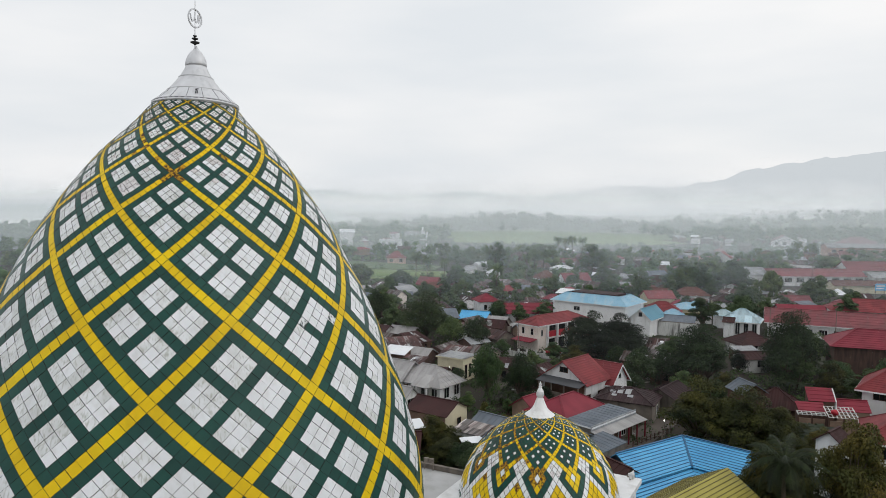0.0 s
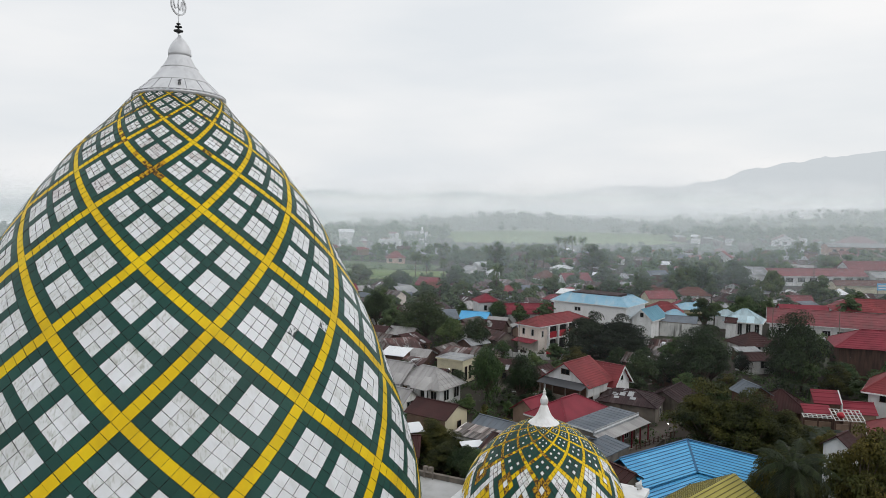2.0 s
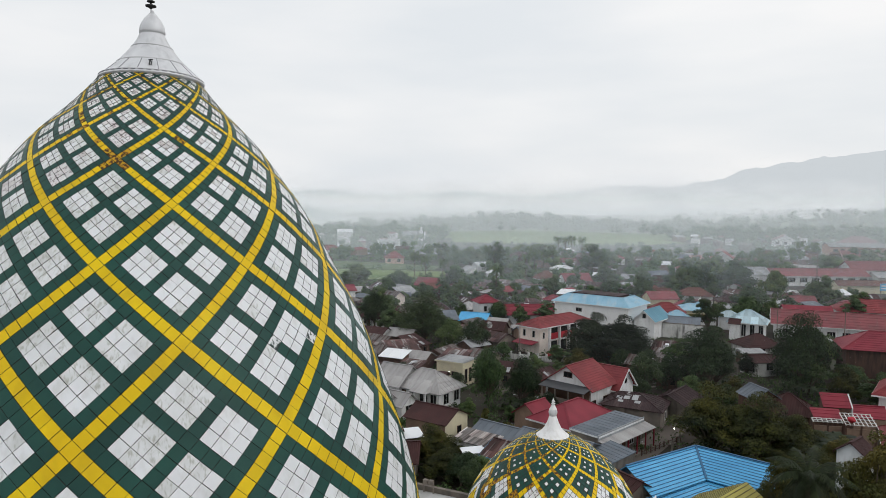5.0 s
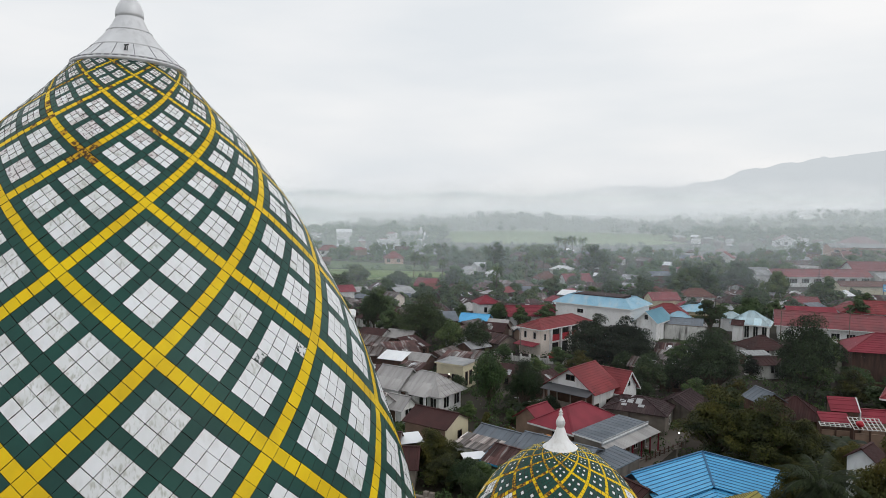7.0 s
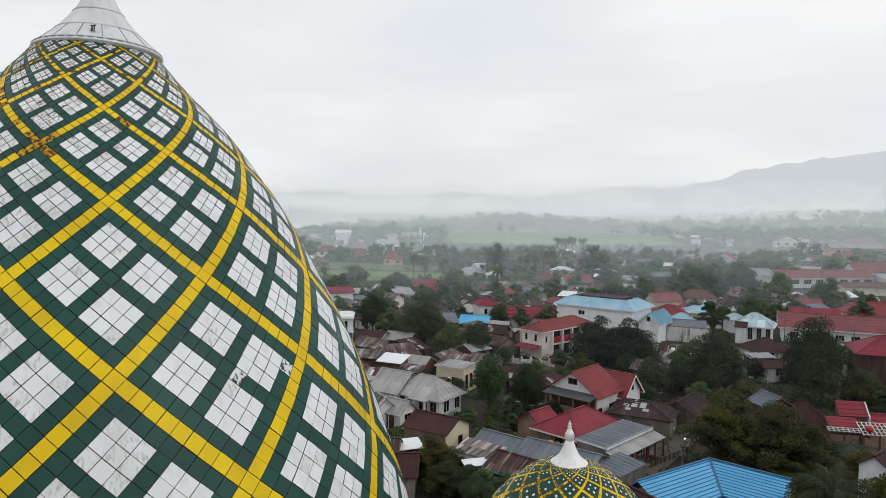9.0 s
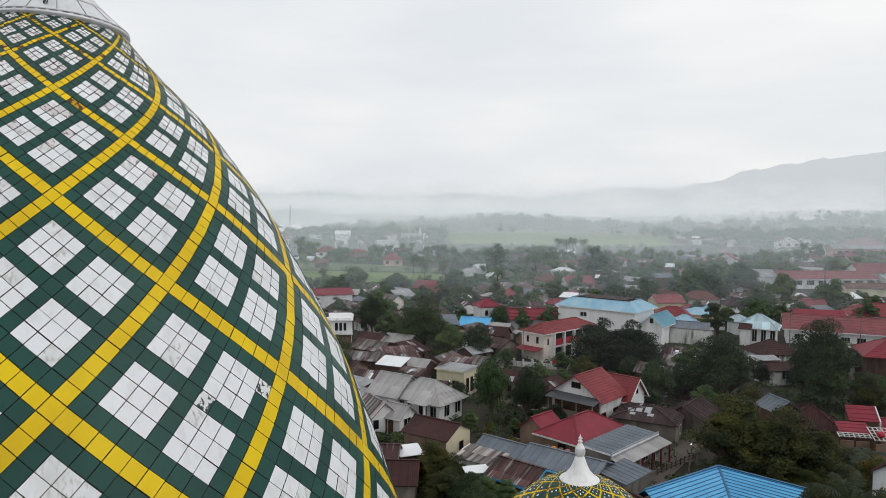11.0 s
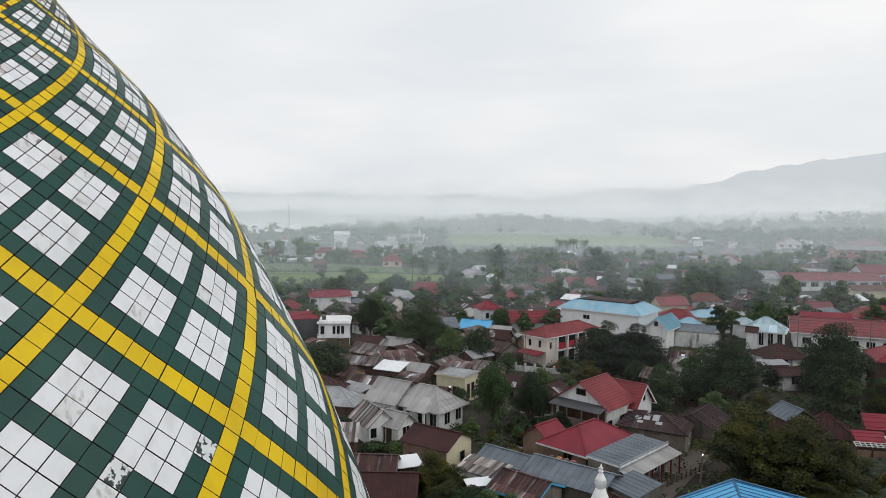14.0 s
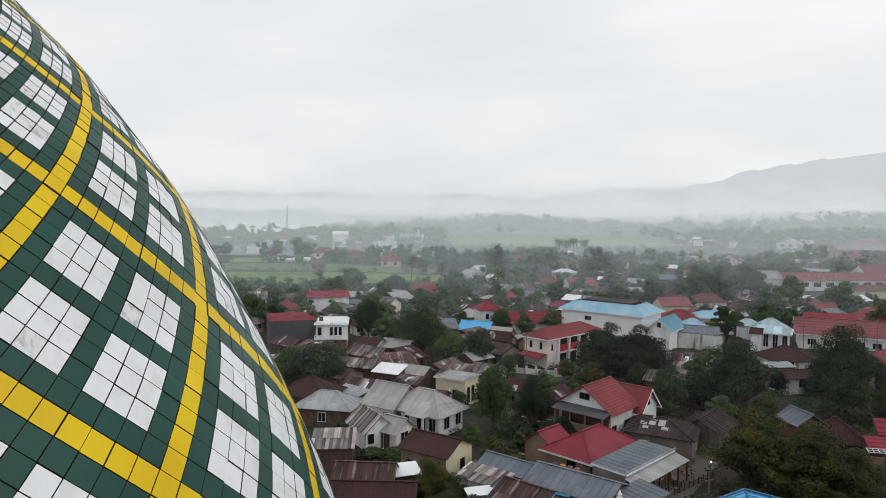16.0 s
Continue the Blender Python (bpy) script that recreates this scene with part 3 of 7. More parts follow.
def tile_mesh(corners, lower, verts, faces):
    """One tile: a face with slightly sloping edges down to the bed."""
    o = len(verts)
    verts.extend(corners)
    verts.extend(lower)
    faces.append((o, o + 1, o + 2, o + 3))
    for i in range(4):
        j = (i + 1) % 4
        faces.append((o + j, o + i, o + 4 + i, o + 4 + j))


dome = empty("main_dome", "large onion dome clad in white, green and yellow tiles", "dome", dome_frame)
shell_profile = [(dome_r(z) - 0.03, z) for z in np.linspace(-12.5, 3.45, 60)]
v, f = lathe(shell_profile, 120)
part("shell", mesh_of("shell", v, f, smooth=True), GROUT, dome, "dark mortar bed between the tiles")
MATS = [TILE_WHITE, TILE_GREEN, TILE_YELLOW, TILE_RUST, TILE_CHIPPED, TILE_STAINED, GROUT, TILE_STREAKED]


def tile_kind(A, B):
    a, b = A % 10, B % 10
    if a == 0 or b == 0:
        return 2
    if a in (1, 5, 9) or b in (1, 5, 9):
        return 1
    return 0


rng = np.random.default_rng(5)
# odd tiles: rust round one crossing, replaced and chipped pieces (spiral counts in tiles)
ODD = {(29, 2): 4, (28, 2): 0, (26, 5): 4, (25, 5): 1, (-2, 0): 3, (-1, 0): 3, (0, -2): 3, (0, -1): 3, (0, 0): 3, (0, 1): 3, (0, 2): 3, (1, 0): 3, (2, 0): 3, (-4, -4): 5, (-4, -3): 5, (-4, -2): 5, (-3, -4): 5, (-3, -3): 5, (-3, -2): 5, (-2, -4): 5, (-2, -3): 5, (-2, -2): 5, (-4, -14): 5, (-4, -13): 5, (-4, -12): 5, (-3, -14): 5, (-3, -13): 5, (-3, -12): 5, (-2, -14): 5, (-2, -13): 5, (-2, -12): 5, (-8, 12): 5, (-8, 13): 5, (-8, 14): 5, (-7, 12): 5, (-7, 13): 5, (-7, 14): 5, (-6, 12): 5, (-6, 13): 5, (-6, 14): 5, (-4, 6): 5, (-4, 7): 5, (-4, 8): 5, (-3, 6): 5, (-3, 7): 5, (-3, 8): 5, (-2, 6): 5, (-2, 7): 5, (-2, 8): 5}
big_v, big_f, big_i, near_tiles = [], [], [], []
per_unit = 10
for A in range(-90, 110):
    for B in range(-110, 90):
        k = (A + B) / per_unit
        if not -4.25 <= k <= 6.6:
            continue
        p = (A - B) / (2 * per_unit)
        if not -DOME_N / 2 <= p - 0.7 < DOME_N / 2:
            continue
        kind = ODD.get((A, B), tile_kind(A, B))
        wear = max(0.0, min(1.0, (0.9 - k) / 3.0)) * max(0.0, 1 - abs(p + 0.6) / 2.4)
        if (A, B) not in ODD and rng.random() < wear * (0.7 if kind == 0 else 0.3):
            kind = (5, 1, 3)[kind]
        if kind == 0 and rng.random() < max(0.12, min(0.9, 0.45 - 0.5 * (p - 0.2))):
            kind = 7
        pitch = 0.035 * dome_r(dome_z(k)) + 0.005
        g, s = 0.5 - 0.0053 / pitch, 0.5 - 0.0036 / pitch
        lift = 0.012 + 0.009 * rng.random()
        jit = rng.normal(0, 0.006, 3)
        cs = [dome_point((A + sx * g + jit[0]) / per_unit, (B + sy * g + jit[1]) / per_unit, lift + jit[2] * 0.5) for sx, sy in ((-1, -1), (1, -1), (1, 1), (-1, 1))]
        lo = [dome_point((A + sx * s) / per_unit, (B + sy * s) / per_unit, -0.02) for sx, sy in ((-1, -1), (1, -1), (1, 1), (-1, 1))]
        if abs(p - 1.0) < 0.62 and abs(k - 2.6) < 1.0 and len(near_tiles) < 300:
            near_tiles.append((cs, lo, kind))
        else:
            tile_mesh(cs, lo, big_v, big_f)
            big_i.extend([kind, 6, 6, 6, 6])
tagged(part("tiles", mesh_of("tiles", big_v, big_f, MATS, big_i), None, dome, "glazed white, green and yellow tiles in a diamond lattice"), kind="stuff")

# skirt, neck and bulb of the silver cap
CAP = [(1.43, 3.36), (1.49, 3.42), (1.53, 3.46), (1.525, 3.49), (1.49, 3.53), (1.3, 3.7), (1.02, 3.96), (0.75, 4.28), (0.58, 4.5), (0.46, 4.7), (0.37, 4.89), (0.36, 4.92),
       (0.372, 4.93), (0.382, 5.0), (0.358, 5.15), (0.3, 5.29), (0.225, 5.41), (0.15, 5.5), (0.08, 5.58), (0.02, 5.66)]
v, f = lathe(CAP, 64)
cap = part("cap", mesh_of("cap", v, f, smooth=True), SILVER, dome, "silver sheet-metal cap with flared skirt")
cap.location = (0.045, 0, 0)
for i in range(16):
    a = 2 * math.pi * (i + 0.3) / 16
    bm = bmesh.new()
    for (r0, z0), (r1, z1) in zip(CAP[4:6], CAP[5:7]):
        bar(bm, (r0 * math.cos(a), r0 * math.sin(a), z0 + 0.004), (r1 * math.cos(a), r1 * math.sin(a), z1 + 0.004), 0.016, 0.012, (math.cos(a), math.sin(a), 0.3))
    part("seam", bm, SEAM_DARK, cap)
for r, z in ((1.48, 3.545), (1.0, 3.98), (0.59, 4.49)):
    v, f = lathe([(r + 0.012, z - 0.02), (r + 0.022, z), (r + 0.0, z + 0.02)], 64)
    part("band", mesh_of("band", v, f, smooth=True), SEAM, cap)
for i in range(44):
    a = 2 * math.pi * i / 44
    bm = bmesh.new()
    bar(bm, (1.5 * math.cos(a), 1.5 * math.sin(a), 3.525), (1.5 * math.cos(a + 0.09), 1.5 * math.sin(a + 0.09), 3.525), 0.024, 0.024)
    part("clip", bm, SEAM_DARK, cap)
bm = bmesh.new()
bmesh.ops.create_cone(bm, cap_ends=True, segments=10, radius1=0.018, radius2=0.012, depth=1.8, matrix=Matrix.Translation((0, 0, 6.5)))
spire = part("spire", bm, SILVER, dome, "thin metal spire")
for r, z, hgt in ((0.16, 5.8, 0.1), (0.115, 5.94, 0.07), (0.07, 6.04, 0.05)):
    v, f = lathe([(0.015, z - hgt), (r * 0.35, z - hgt * 0.6), (r, z - 0.015), (r, z + 0.015), (r * 0.35, z + hgt * 0.5), (0.015, z + hgt * 0.8)], 24)
    part("disc", mesh_of("disc", v, f), BLACK_METAL, spire, "black double-cone ornament")
# ring with plain curved strokes, turned partly away
em = Matrix.Translation((0, 0, 6.68)) @ Matrix.Rotation(radians(66), 4, "Z")
ring_v, ring_f = [], []
for i in range(40):
    a = 2 * math.pi * i / 40
    for rr, yy in ((0.35, -0.02), (0.3, -0.02), (0.3, 0.02), (0.35, 0.02)):
        ring_v.append(tuple(em @ Vector((rr * math.cos(a), yy, rr * math.sin(a)))))
    for c in range(4):
        ring_f.append((i * 4 + c, i * 4 + (c + 1) % 4, ((i + 1) % 40) * 4 + (c + 1) % 4, ((i + 1) % 40) * 4 + c))
part("ring", mesh_of("ring", ring_v, ring_f), SILVER, spire, "silver ring ornament")
stroke = [(-0.22, 0.12), (-0.2, -0.02), (-0.14, -0.14), (-0.05, -0.1), (-0.02, 0.06), (0.02, -0.12), (0.09, -0.14), (0.13, 0.0), (0.14, 0.14)]
pieces = list(zip(stroke[:-1], stroke[1:])) + [((0.2, -0.15), (0.21, 0.2)), ((-0.01, 0.02), (0.0, 0.24))]
for (x0, z0), (x1, z1) in pieces:
    bm = bmesh.new()
    bar(bm, em @ Vector((x0, 0, z0)), em @ Vector((x1, 0, z1)), 0.045, 0.03)
    part("stroke", bm, SILVER, spire)
# small fitting on the skirt
bm = bmesh.new()
bar(bm, (0.44, -1.27, 3.7), (0.43, -1.17, 3.86), 0.035, 0.03)
bar(bm, (0.38, -1.18, 3.85), (0.5, -1.16, 3.87), 0.03)
bar(bm, (0.49, -1.25, 3.7), (0.48, -1.18, 3.83), 0.02)
part("bracket", bm, BLACK_METAL, cap, "small dark bracket")

# ---- mosque roof under the domes ----
HALL_TURN = -27
hall_m = pose(DOME_X, DOME_Y, 0, 0, 0, HALL_TURN)
mosque = empty("mosque_hall", "white rendered mosque hall with a flat grey concrete roof", "mosque", hall_m)
bm = bmesh.new()
box(bm, -12.2, -20, 0, 11.9, 19.6, 13.0)
part("wall", bm, WHITE_PAINT, mosque)
bm = bmesh.new()
box(bm, -12.3, -20.1, 13.0, 12.0, 19.9, 13.2)
part("roof_deck", bm, ROOF_DECK, mosque, "light grey stained concrete roof deck")
v, f = lathe([(9.1, 13.2), (9.1, 17.2), (8.9, 17.4), (8.5, 17.6)], 96)
part("drum", mesh_of("drum", v, f), WHITE_PAINT, mosque, "white drum below the dome")
for x0, y0, x1, y1 in ((-12.3, 19.65, 12.0, 19.9), (11.75, -20.1, 12.0, 19.65), (-12.3, -20.1, -12.05, 19.65), (-12.05, -20.1, 11.75, -19.85)):
    bm = bmesh.new()
    box(bm, x0, y0, 13.2, x1, y1, 13.5)
    part("parapet", bm, CONCRETE, mosque, "low grey concrete parapet")
flood = empty("floodlight", "two small floodlights on a bracket at the roof edge", "floodlight", pose(-0.75, 43.1, 13.2, 0, 0, HALL_TURN))
bm = bmesh.new()
bar(bm, (-0.3, 0, 0), (-0.3, 0, 0.5), 0.05)
bar(bm, (0.3, 0, 0), (0.3, 0, 0.5), 0.05)
bar(bm, (-0.35, 0, 0.5), (0.35, 0, 0.5), 0.06)
part("bracket", bm, CONCRETE, flood)
for x0 in (-0.32, 0.04):
    bm = bmesh.new()
    box(bm, x0, -0.12, 0.53, x0 + 0.26, 0.12, 0.76)
    part("lamp_head", bm, CONCRETE, flood)

# ---- the small dome on its corner tower ----
SX, SY, SZ = 5.365, 37.087, 14.55
tower_m = pose(SX, SY, 0, 0, 0, -28)
tower = empty("corner_tower", "white square corner tower carrying a small dome", "tower", tower_m)
bm = bmesh.new()
box(bm, -4.35, -4.35, 0, 4.35, 4.35, 14.0)
part("shaft", bm, WHITE_PAINT, tower)
bm = bmesh.new()
box(bm, -4.62, -4.75, 14.0, 4.53, 4.92, 14.28)
part("slab", bm, WHITE_PAINT, tower, "projecting white roof slab")
small = empty("small_dome", "small green dome with yellow lattice and zigzag tiles", "dome", pose(SX, SY, SZ))
SN, SPER = 12, 6
SMALL_R = [(-1.6, 4.7), (-1.0, 4.55), (0.0, 4.3), (1.0, 4.02), (2.0, 3.476), (3.0, 2.612), (3.6, 1.89), (3.95, 1.33), (4.15, 0.85), (4.25, 0.5)]
SMALL_Z = [(-3.5, -1.5), (-2.9, -1.2), (-1.0, 0.521), (0.0, 1.955), (1.0, 2.81), (2.0, 3.3), (3.0, 3.66), (4.0, 3.9), (5.5, 4.1), (7.0, 4.2)]
small_r, small_z = curve(SMALL_R), curve(SMALL_Z)


def small_point(al, be, lift=0.0):
    z = small_z(al + be)
    r = small_r(z)
    th = radians(-9.2) + (al - be) / 2 * 2 * math.pi / SN
    dr = (small_r(z + 0.05) - small_r(z - 0.05)) / 0.1
    n = math.hypot(1, dr)
    r, z = r + lift / n, z - lift * dr / n
    return (r * math.sin(th), -r * math.cos(th), z)


v, f = lathe([(small_r(z) - 0.05, z - 0.03) for z in np.linspace(-1.4, 4.2, 40)], 72)
part("shell", mesh_of("shell", v, f, smooth=True), GROUT, small, "dark mortar bed between the tiles")


def small_kind(A, B):
    a, b = A % SPER, B % SPER
    cell = math.floor(A / SPER) + math.floor(B / SPER)
    m0 = round((A - B) / (2 * SPER))
    da, db = A - m0 * SPER, B + m0 * SPER
    if abs(da) <= 1 and abs(db) <= 1:
        return 0 if da == 0 and db == 0 else 2
    m1 = math.floor((A - B) / (2 * SPER))
    ua, ub = A - m1 * SPER, B + (m1 + 1) * SPER
    w = max(ua, ub)
    if cell >= 0:
        if a == 0 or b == 0:
            return 2
        return 0 if a in (2, 4) and b in (2, 4) else 1
    if ua in (3, 4, 5) and ub in (3, 4, 5):
        return 5 if (ua + ub) % 2 else 0
    if w >= 4:
        return 1
    if w == 3:
        return 0
    if w >= 1:
        return 2 if min(ua, ub) >= -1 else 0
    if w == 0:
        return 0
    return 1 if (A + B) % 3 == 0 else 0


sv, sf, si, s_near = [], [], [], []
for A in range(-60, 80):
    for B in range(-80, 60):
        s = A + B
        if not -2.9 * SPER <= s <= 6.2 * SPER:
            continue
        p = (A - B) / (2 * SPER)
        if not -SN / 2 <= p < SN / 2:
            continue
        kind = small_kind(A, B)
        if kind == 2 and -2.4 < p < 0.3 and s > -3 and rng.random() < 0.72:
            kind = 3
        if kind == 0 and -3 < p < -0.3 and s > 4 and rng.random() < 0.5:
            kind = 1
        g = 0.36 if kind == 0 and s > 0 and abs(A % SPER - 3) == 1 and abs(B % SPER - 3) == 1 and math.floor(A / SPER) + math.floor(B / SPER) >= 0 else 0.455
        cs = [small_point((A + sx * g) / SPER, (B + sy * g) / SPER, 0.01 + 0.015 * rng.random()) for sx, sy in ((-1, -1), (1, -1), (1, 1), (-1, 1))]
        lo = [small_point((A + sx * 0.49) / SPER, (B + sy * 0.49) / SPER, -0.03) for sx, sy in ((-1, -1), (1, -1), (1, 1), (-1, 1))]
        if abs(p) < 1.6 and -3 <= s < 12 and len(s_near) < 300:
            s_near.append((cs, lo, kind))
        else:
            tile_mesh(cs, lo, sv, sf)
            si.extend([kind, 6, 6, 6, 6])
tagged(part("tiles", mesh_of("tiles", sv, sf, MATS, si), None, small, "glazed green, yellow and white tiles"), kind="stuff")
SCAP = [(0.78, 4.06), (0.82, 4.1), (0.83, 4.13), (0.79, 4.17), (0.6, 4.3), (0.42, 4.5), (0.3, 4.74), (0.22, 4.96), (0.18, 5.07), (0.15, 5.1), (0.18, 5.14), (0.205, 5.22), (0.21, 5.3),
        (0.185, 5.42), (0.13, 5.53), (0.08, 5.62), (0.06, 5.66), (0.11, 5.7), (0.06, 5.74), (0.05, 5.78), (0.09, 5.82), (0.04, 5.87), (0.01, 5.98)]
v, f = lathe(SCAP[9:14], 32)
part("bulb", mesh_of("bulb", [(x * 1.02, y * 1.02, z) for x, y, z in v], f, smooth=True), SILVER, small, "tarnished silver bulb of the finial")
v, f = lathe(SCAP, 48)
part("cap", mesh_of("cap", v, f, smooth=True), CAP_WHITE, small, "white metal cap with a bulb finial")
# loudspeaker on the slab's corner
bm = bmesh.new()
bar(bm, (0, 0, 0), (0, 0, 0.55), 0.07)
bar(bm, (-0.3, 0, 0.3), (0.3, 0.1, 0.3), 0.07)
speaker = empty("loudspeaker", "grey horn loudspeaker on the tower slab", "loudspeaker", pose(10.95, 39.1, 14.28, 0, 0, 30) @ Matrix.Diagonal((0.8, 0.8, 0.8, 1)))
part("stand", bm, CONCRETE, speaker)
v, f = lathe([(0.06, 0), (0.07, 0.1), (0.12, 0.25), (0.24, 0.38), (0.25, 0.4), (0.22, 0.38), (0.05, 0.2)], 20)
hn = part("horn", mesh_of("horn", v, f, smooth=True), WHITE_PAINT, speaker)
hn.matrix_basis = pose(-0.2, 0, 0.5, 80, 0, 40)
hn = part("horn", mesh_of("horn", v, f, smooth=True), WHITE_PAINT, speaker)
hn.matrix_basis = pose(0.25, 0, 0.42, 100, 0, -60)

# ---- houses ----
def window(parent, face, L, W, pos, z, w, h, frame_mat=FRAME_WHITE, name="window"):
    """A framed window or door on one wall face of a house body L by W."""
    turn = {"S": 0, "E": 90, "N": 180, "W": -90}[face]
    d = (W if face in "SN" else L) / 2
    m = Matrix.Rotation(radians(turn), 4, "Z") @ Matrix.Translation((pos, -d, z))
    b = bmesh.new()
    t = 0.07
    for x0, z0, x1, z1 in ((-w / 2 - t, 0, -w / 2, h), (w / 2, 0, w / 2 + t, h), (-w / 2 - t, h, w / 2 + t, h + t), (-w / 2 - t - 0.04, -t, w / 2 + t + 0.04, 0)):
        box(b, x0, -0.07, z0, x1, 0.03, z1)
    if name == "window" and w > 0.7:
        k = max(1, round(w / 0.6))
        for i in range(1, k):
            x = -w / 2 + w * i / k
            box(b, x - 0.025, -0.055, 0, x + 0.025, 0.03, h)
    bmesh.ops.transform(b, matrix=m, verts=b.verts)
    fr = part(name, b, frame_mat, parent)
    b = bmesh.new()
    box(b, -w / 2, -0.025, 0, w / 2, 0.02, h)
    bmesh.ops.transform(b, matrix=m, verts=b.verts)
    part("pane" if name == "window" else "leaf", b, GLASS_DARK if name == "window" else FRAME_BROWN, fr)
    return fr


def roof_faces(kind, L, W, h, rise, o):
    """Roof slopes as polygons, each with its eave first."""
    x, y = L / 2 + o, W / 2 + o
    e = h - rise * o / (W / 2) if kind != "flat" else h
    r = h + rise
    if kind == "gable":
        return [[(-x, -y, e), (x, -y, e), (x, 0, r), (-x, 0, r)], [(x, y, e), (-x, y, e), (-x, 0, r), (x, 0, r)]]
    if kind == "hip":
        k = max(0.01, x - y)
        return [[(-x, -y, e), (x, -y, e), (k, 0, r), (-k, 0, r)], [(x, y, e), (-x, y, e), (-k, 0, r), (k, 0, r)],
                [(x, -y, e), (x, y, e), (k, 0, r)], [(-x, y, e), (-x, -y, e), (-k, 0, r)]]
    if kind == "ring":
        a, c, e = L / 2 - 2.3, W / 2 - 2.3, h - 0.3
        return [[(-x, -y, e), (x, -y, e), (a, -c, r), (-a, -c, r)], [(x, -y, e), (x, y, e), (a, c, r), (a, -c, r)],
                [(x, y, e), (-x, y, e), (-a, c, r), (a, c, r)], [(-x, y, e), (-x, -y, e), (-a, -c, r), (-a, c, r)]]
    if kind == "shed":
        k = rise * o / W
        return [[(-x, -y, h - k + 0.09), (x, -y, h - k + 0.09), (x, y, r + k + 0.09), (-x, y, r + k + 0.09)]]
    return [[(-x, -y, h), (x, -y, h), (x, y, h), (-x, y, h)]]


def body_mesh(kind, L, W, h, rise):
    """Wall shell with thickness; gable walls rise to the ridge."""
    b = bmesh.new()
    t = 0.15
    x, y = L / 2, W / 2
    box(b, -x, -y, 0, x, -y + t, h)
    top_n = h + (rise if kind == "shed" else 0)
    box(b, -x, y - t, 0, x, y, top_n)
    for s in (-1, 1):
        x0, x1 = (x - t, x) if s > 0 else (-x, -x + t)
        prof = [(-y + t, 0), (y - t, 0), (y - t, top_n)]
        if kind == "gable":
            prof += [(0, h + rise - 0.06)]
        prof += [(-y + t, h)]
        lo = [b.verts.new((x0, py, pz)) for py, pz in prof]
        hi = [b.verts.new((x1, py, pz)) for py, pz in prof]
        b.faces.new(lo[::-1])
        b.faces.new(hi)
        for i in range(len(prof)):
            j = (i + 1) % len(prof)
            b.faces.new((lo[i], lo[j], hi[j], hi[i]))
    return b


def house(name, label, category, m, L, W, h, kind="gable", rise=1.6, o=0.5, walls=WHITE_PAINT, roof=GREY_ROOF, line=None, along=True, windows=(), fascia=None,
          ridge_cap=True, group="", frame_mat=FRAME_WHITE, thick=0.07):
    ob = empty(name, label, category, m, group)
    part("wall", body_mesh(kind, L, W, h, rise), walls, ob)
    polys = roof_faces(kind, L, W, h, rise, o)
    b = bmesh.new()
    for pts in polys:
        slab(b, pts, thick)
    rf = part("roof", b, roof, ob)
    if line:
        ribs(rf, polys, line, roof, along)
    if ridge_cap and kind in ("gable", "hip"):
        b = bmesh.new()
        p = polys[0]
        bar(b, Vector(p[3]) + Vector((0, 0, 0.03)), Vector(p[2]) + Vector((0, 0, 0.03)), 0.28, 0.08)
        if kind == "hip":
            for q in (0, 1):
                bar(b, Vector(polys[q][0]) + Vector((0, 0, 0.03)), Vector(polys[q][3]) + Vector((0, 0, 0.03)), 0.22, 0.07)
                bar(b, Vector(polys[q][1]) + Vector((0, 0, 0.03)), Vector(polys[q][2]) + Vector((0, 0, 0.03)), 0.22, 0.07)
        part("ridge_cap", b, roof, rf)
    if kind == "ring":
        b = bmesh.new()
        for p in polys:
            bar(b, Vector(p[0]) + Vector((0, 0, 0.03)), Vector(p[3]) + Vector((0, 0, 0.03)), 0.2, 0.07)
            bar(b, Vector(p[3]) + Vector((0, 0, 0.03)), Vector(p[2]) + Vector((0, 0, 0.03)), 0.2, 0.07)
        part("ridge_cap", b, roof, rf)
        b = bmesh.new()
        box(b, -L / 2 + 3.4, -W / 2 + 3.0, h - 0.1, L / 2 - 3.6, W / 2 - 2.4, h + rise + 0.2)
        part("roof_deck", b, SOOT_ROOF, ob, "dark raised middle of the roof")
    if fascia:
        for p in polys:
            for i, j in ((0, 1), (1, 2), (3, 0)) if kind in ("gable", "shed") else ((0, 1),):
                b = bmesh.new()
                bar(b, Vector(p[i]) - Vector((0, 0, 0.12)), Vector(p[j]) - Vector((0, 0, 0.12)), 0.05, 0.2)
                part("fascia", b, fascia, rf)
    for w in windows:
        face, pos, z, ww, wh = w[:5]
        window(ob, face, L, W, pos, z, ww, wh, frame_mat, w[5] if len(w) > 5 else "window")
    return ob


def ribs(roof_part, polys, step, material, along=True):
    """The raised ribs or tile courses over all slopes of one roof."""
    b = bmesh.new()
    for pts in polys:
        courses(b, pts, step, 0.06, 0.05, along)
    return tagged(part("ribs", b, material, roof_part), kind="stuff")


rp = random.Random(23)


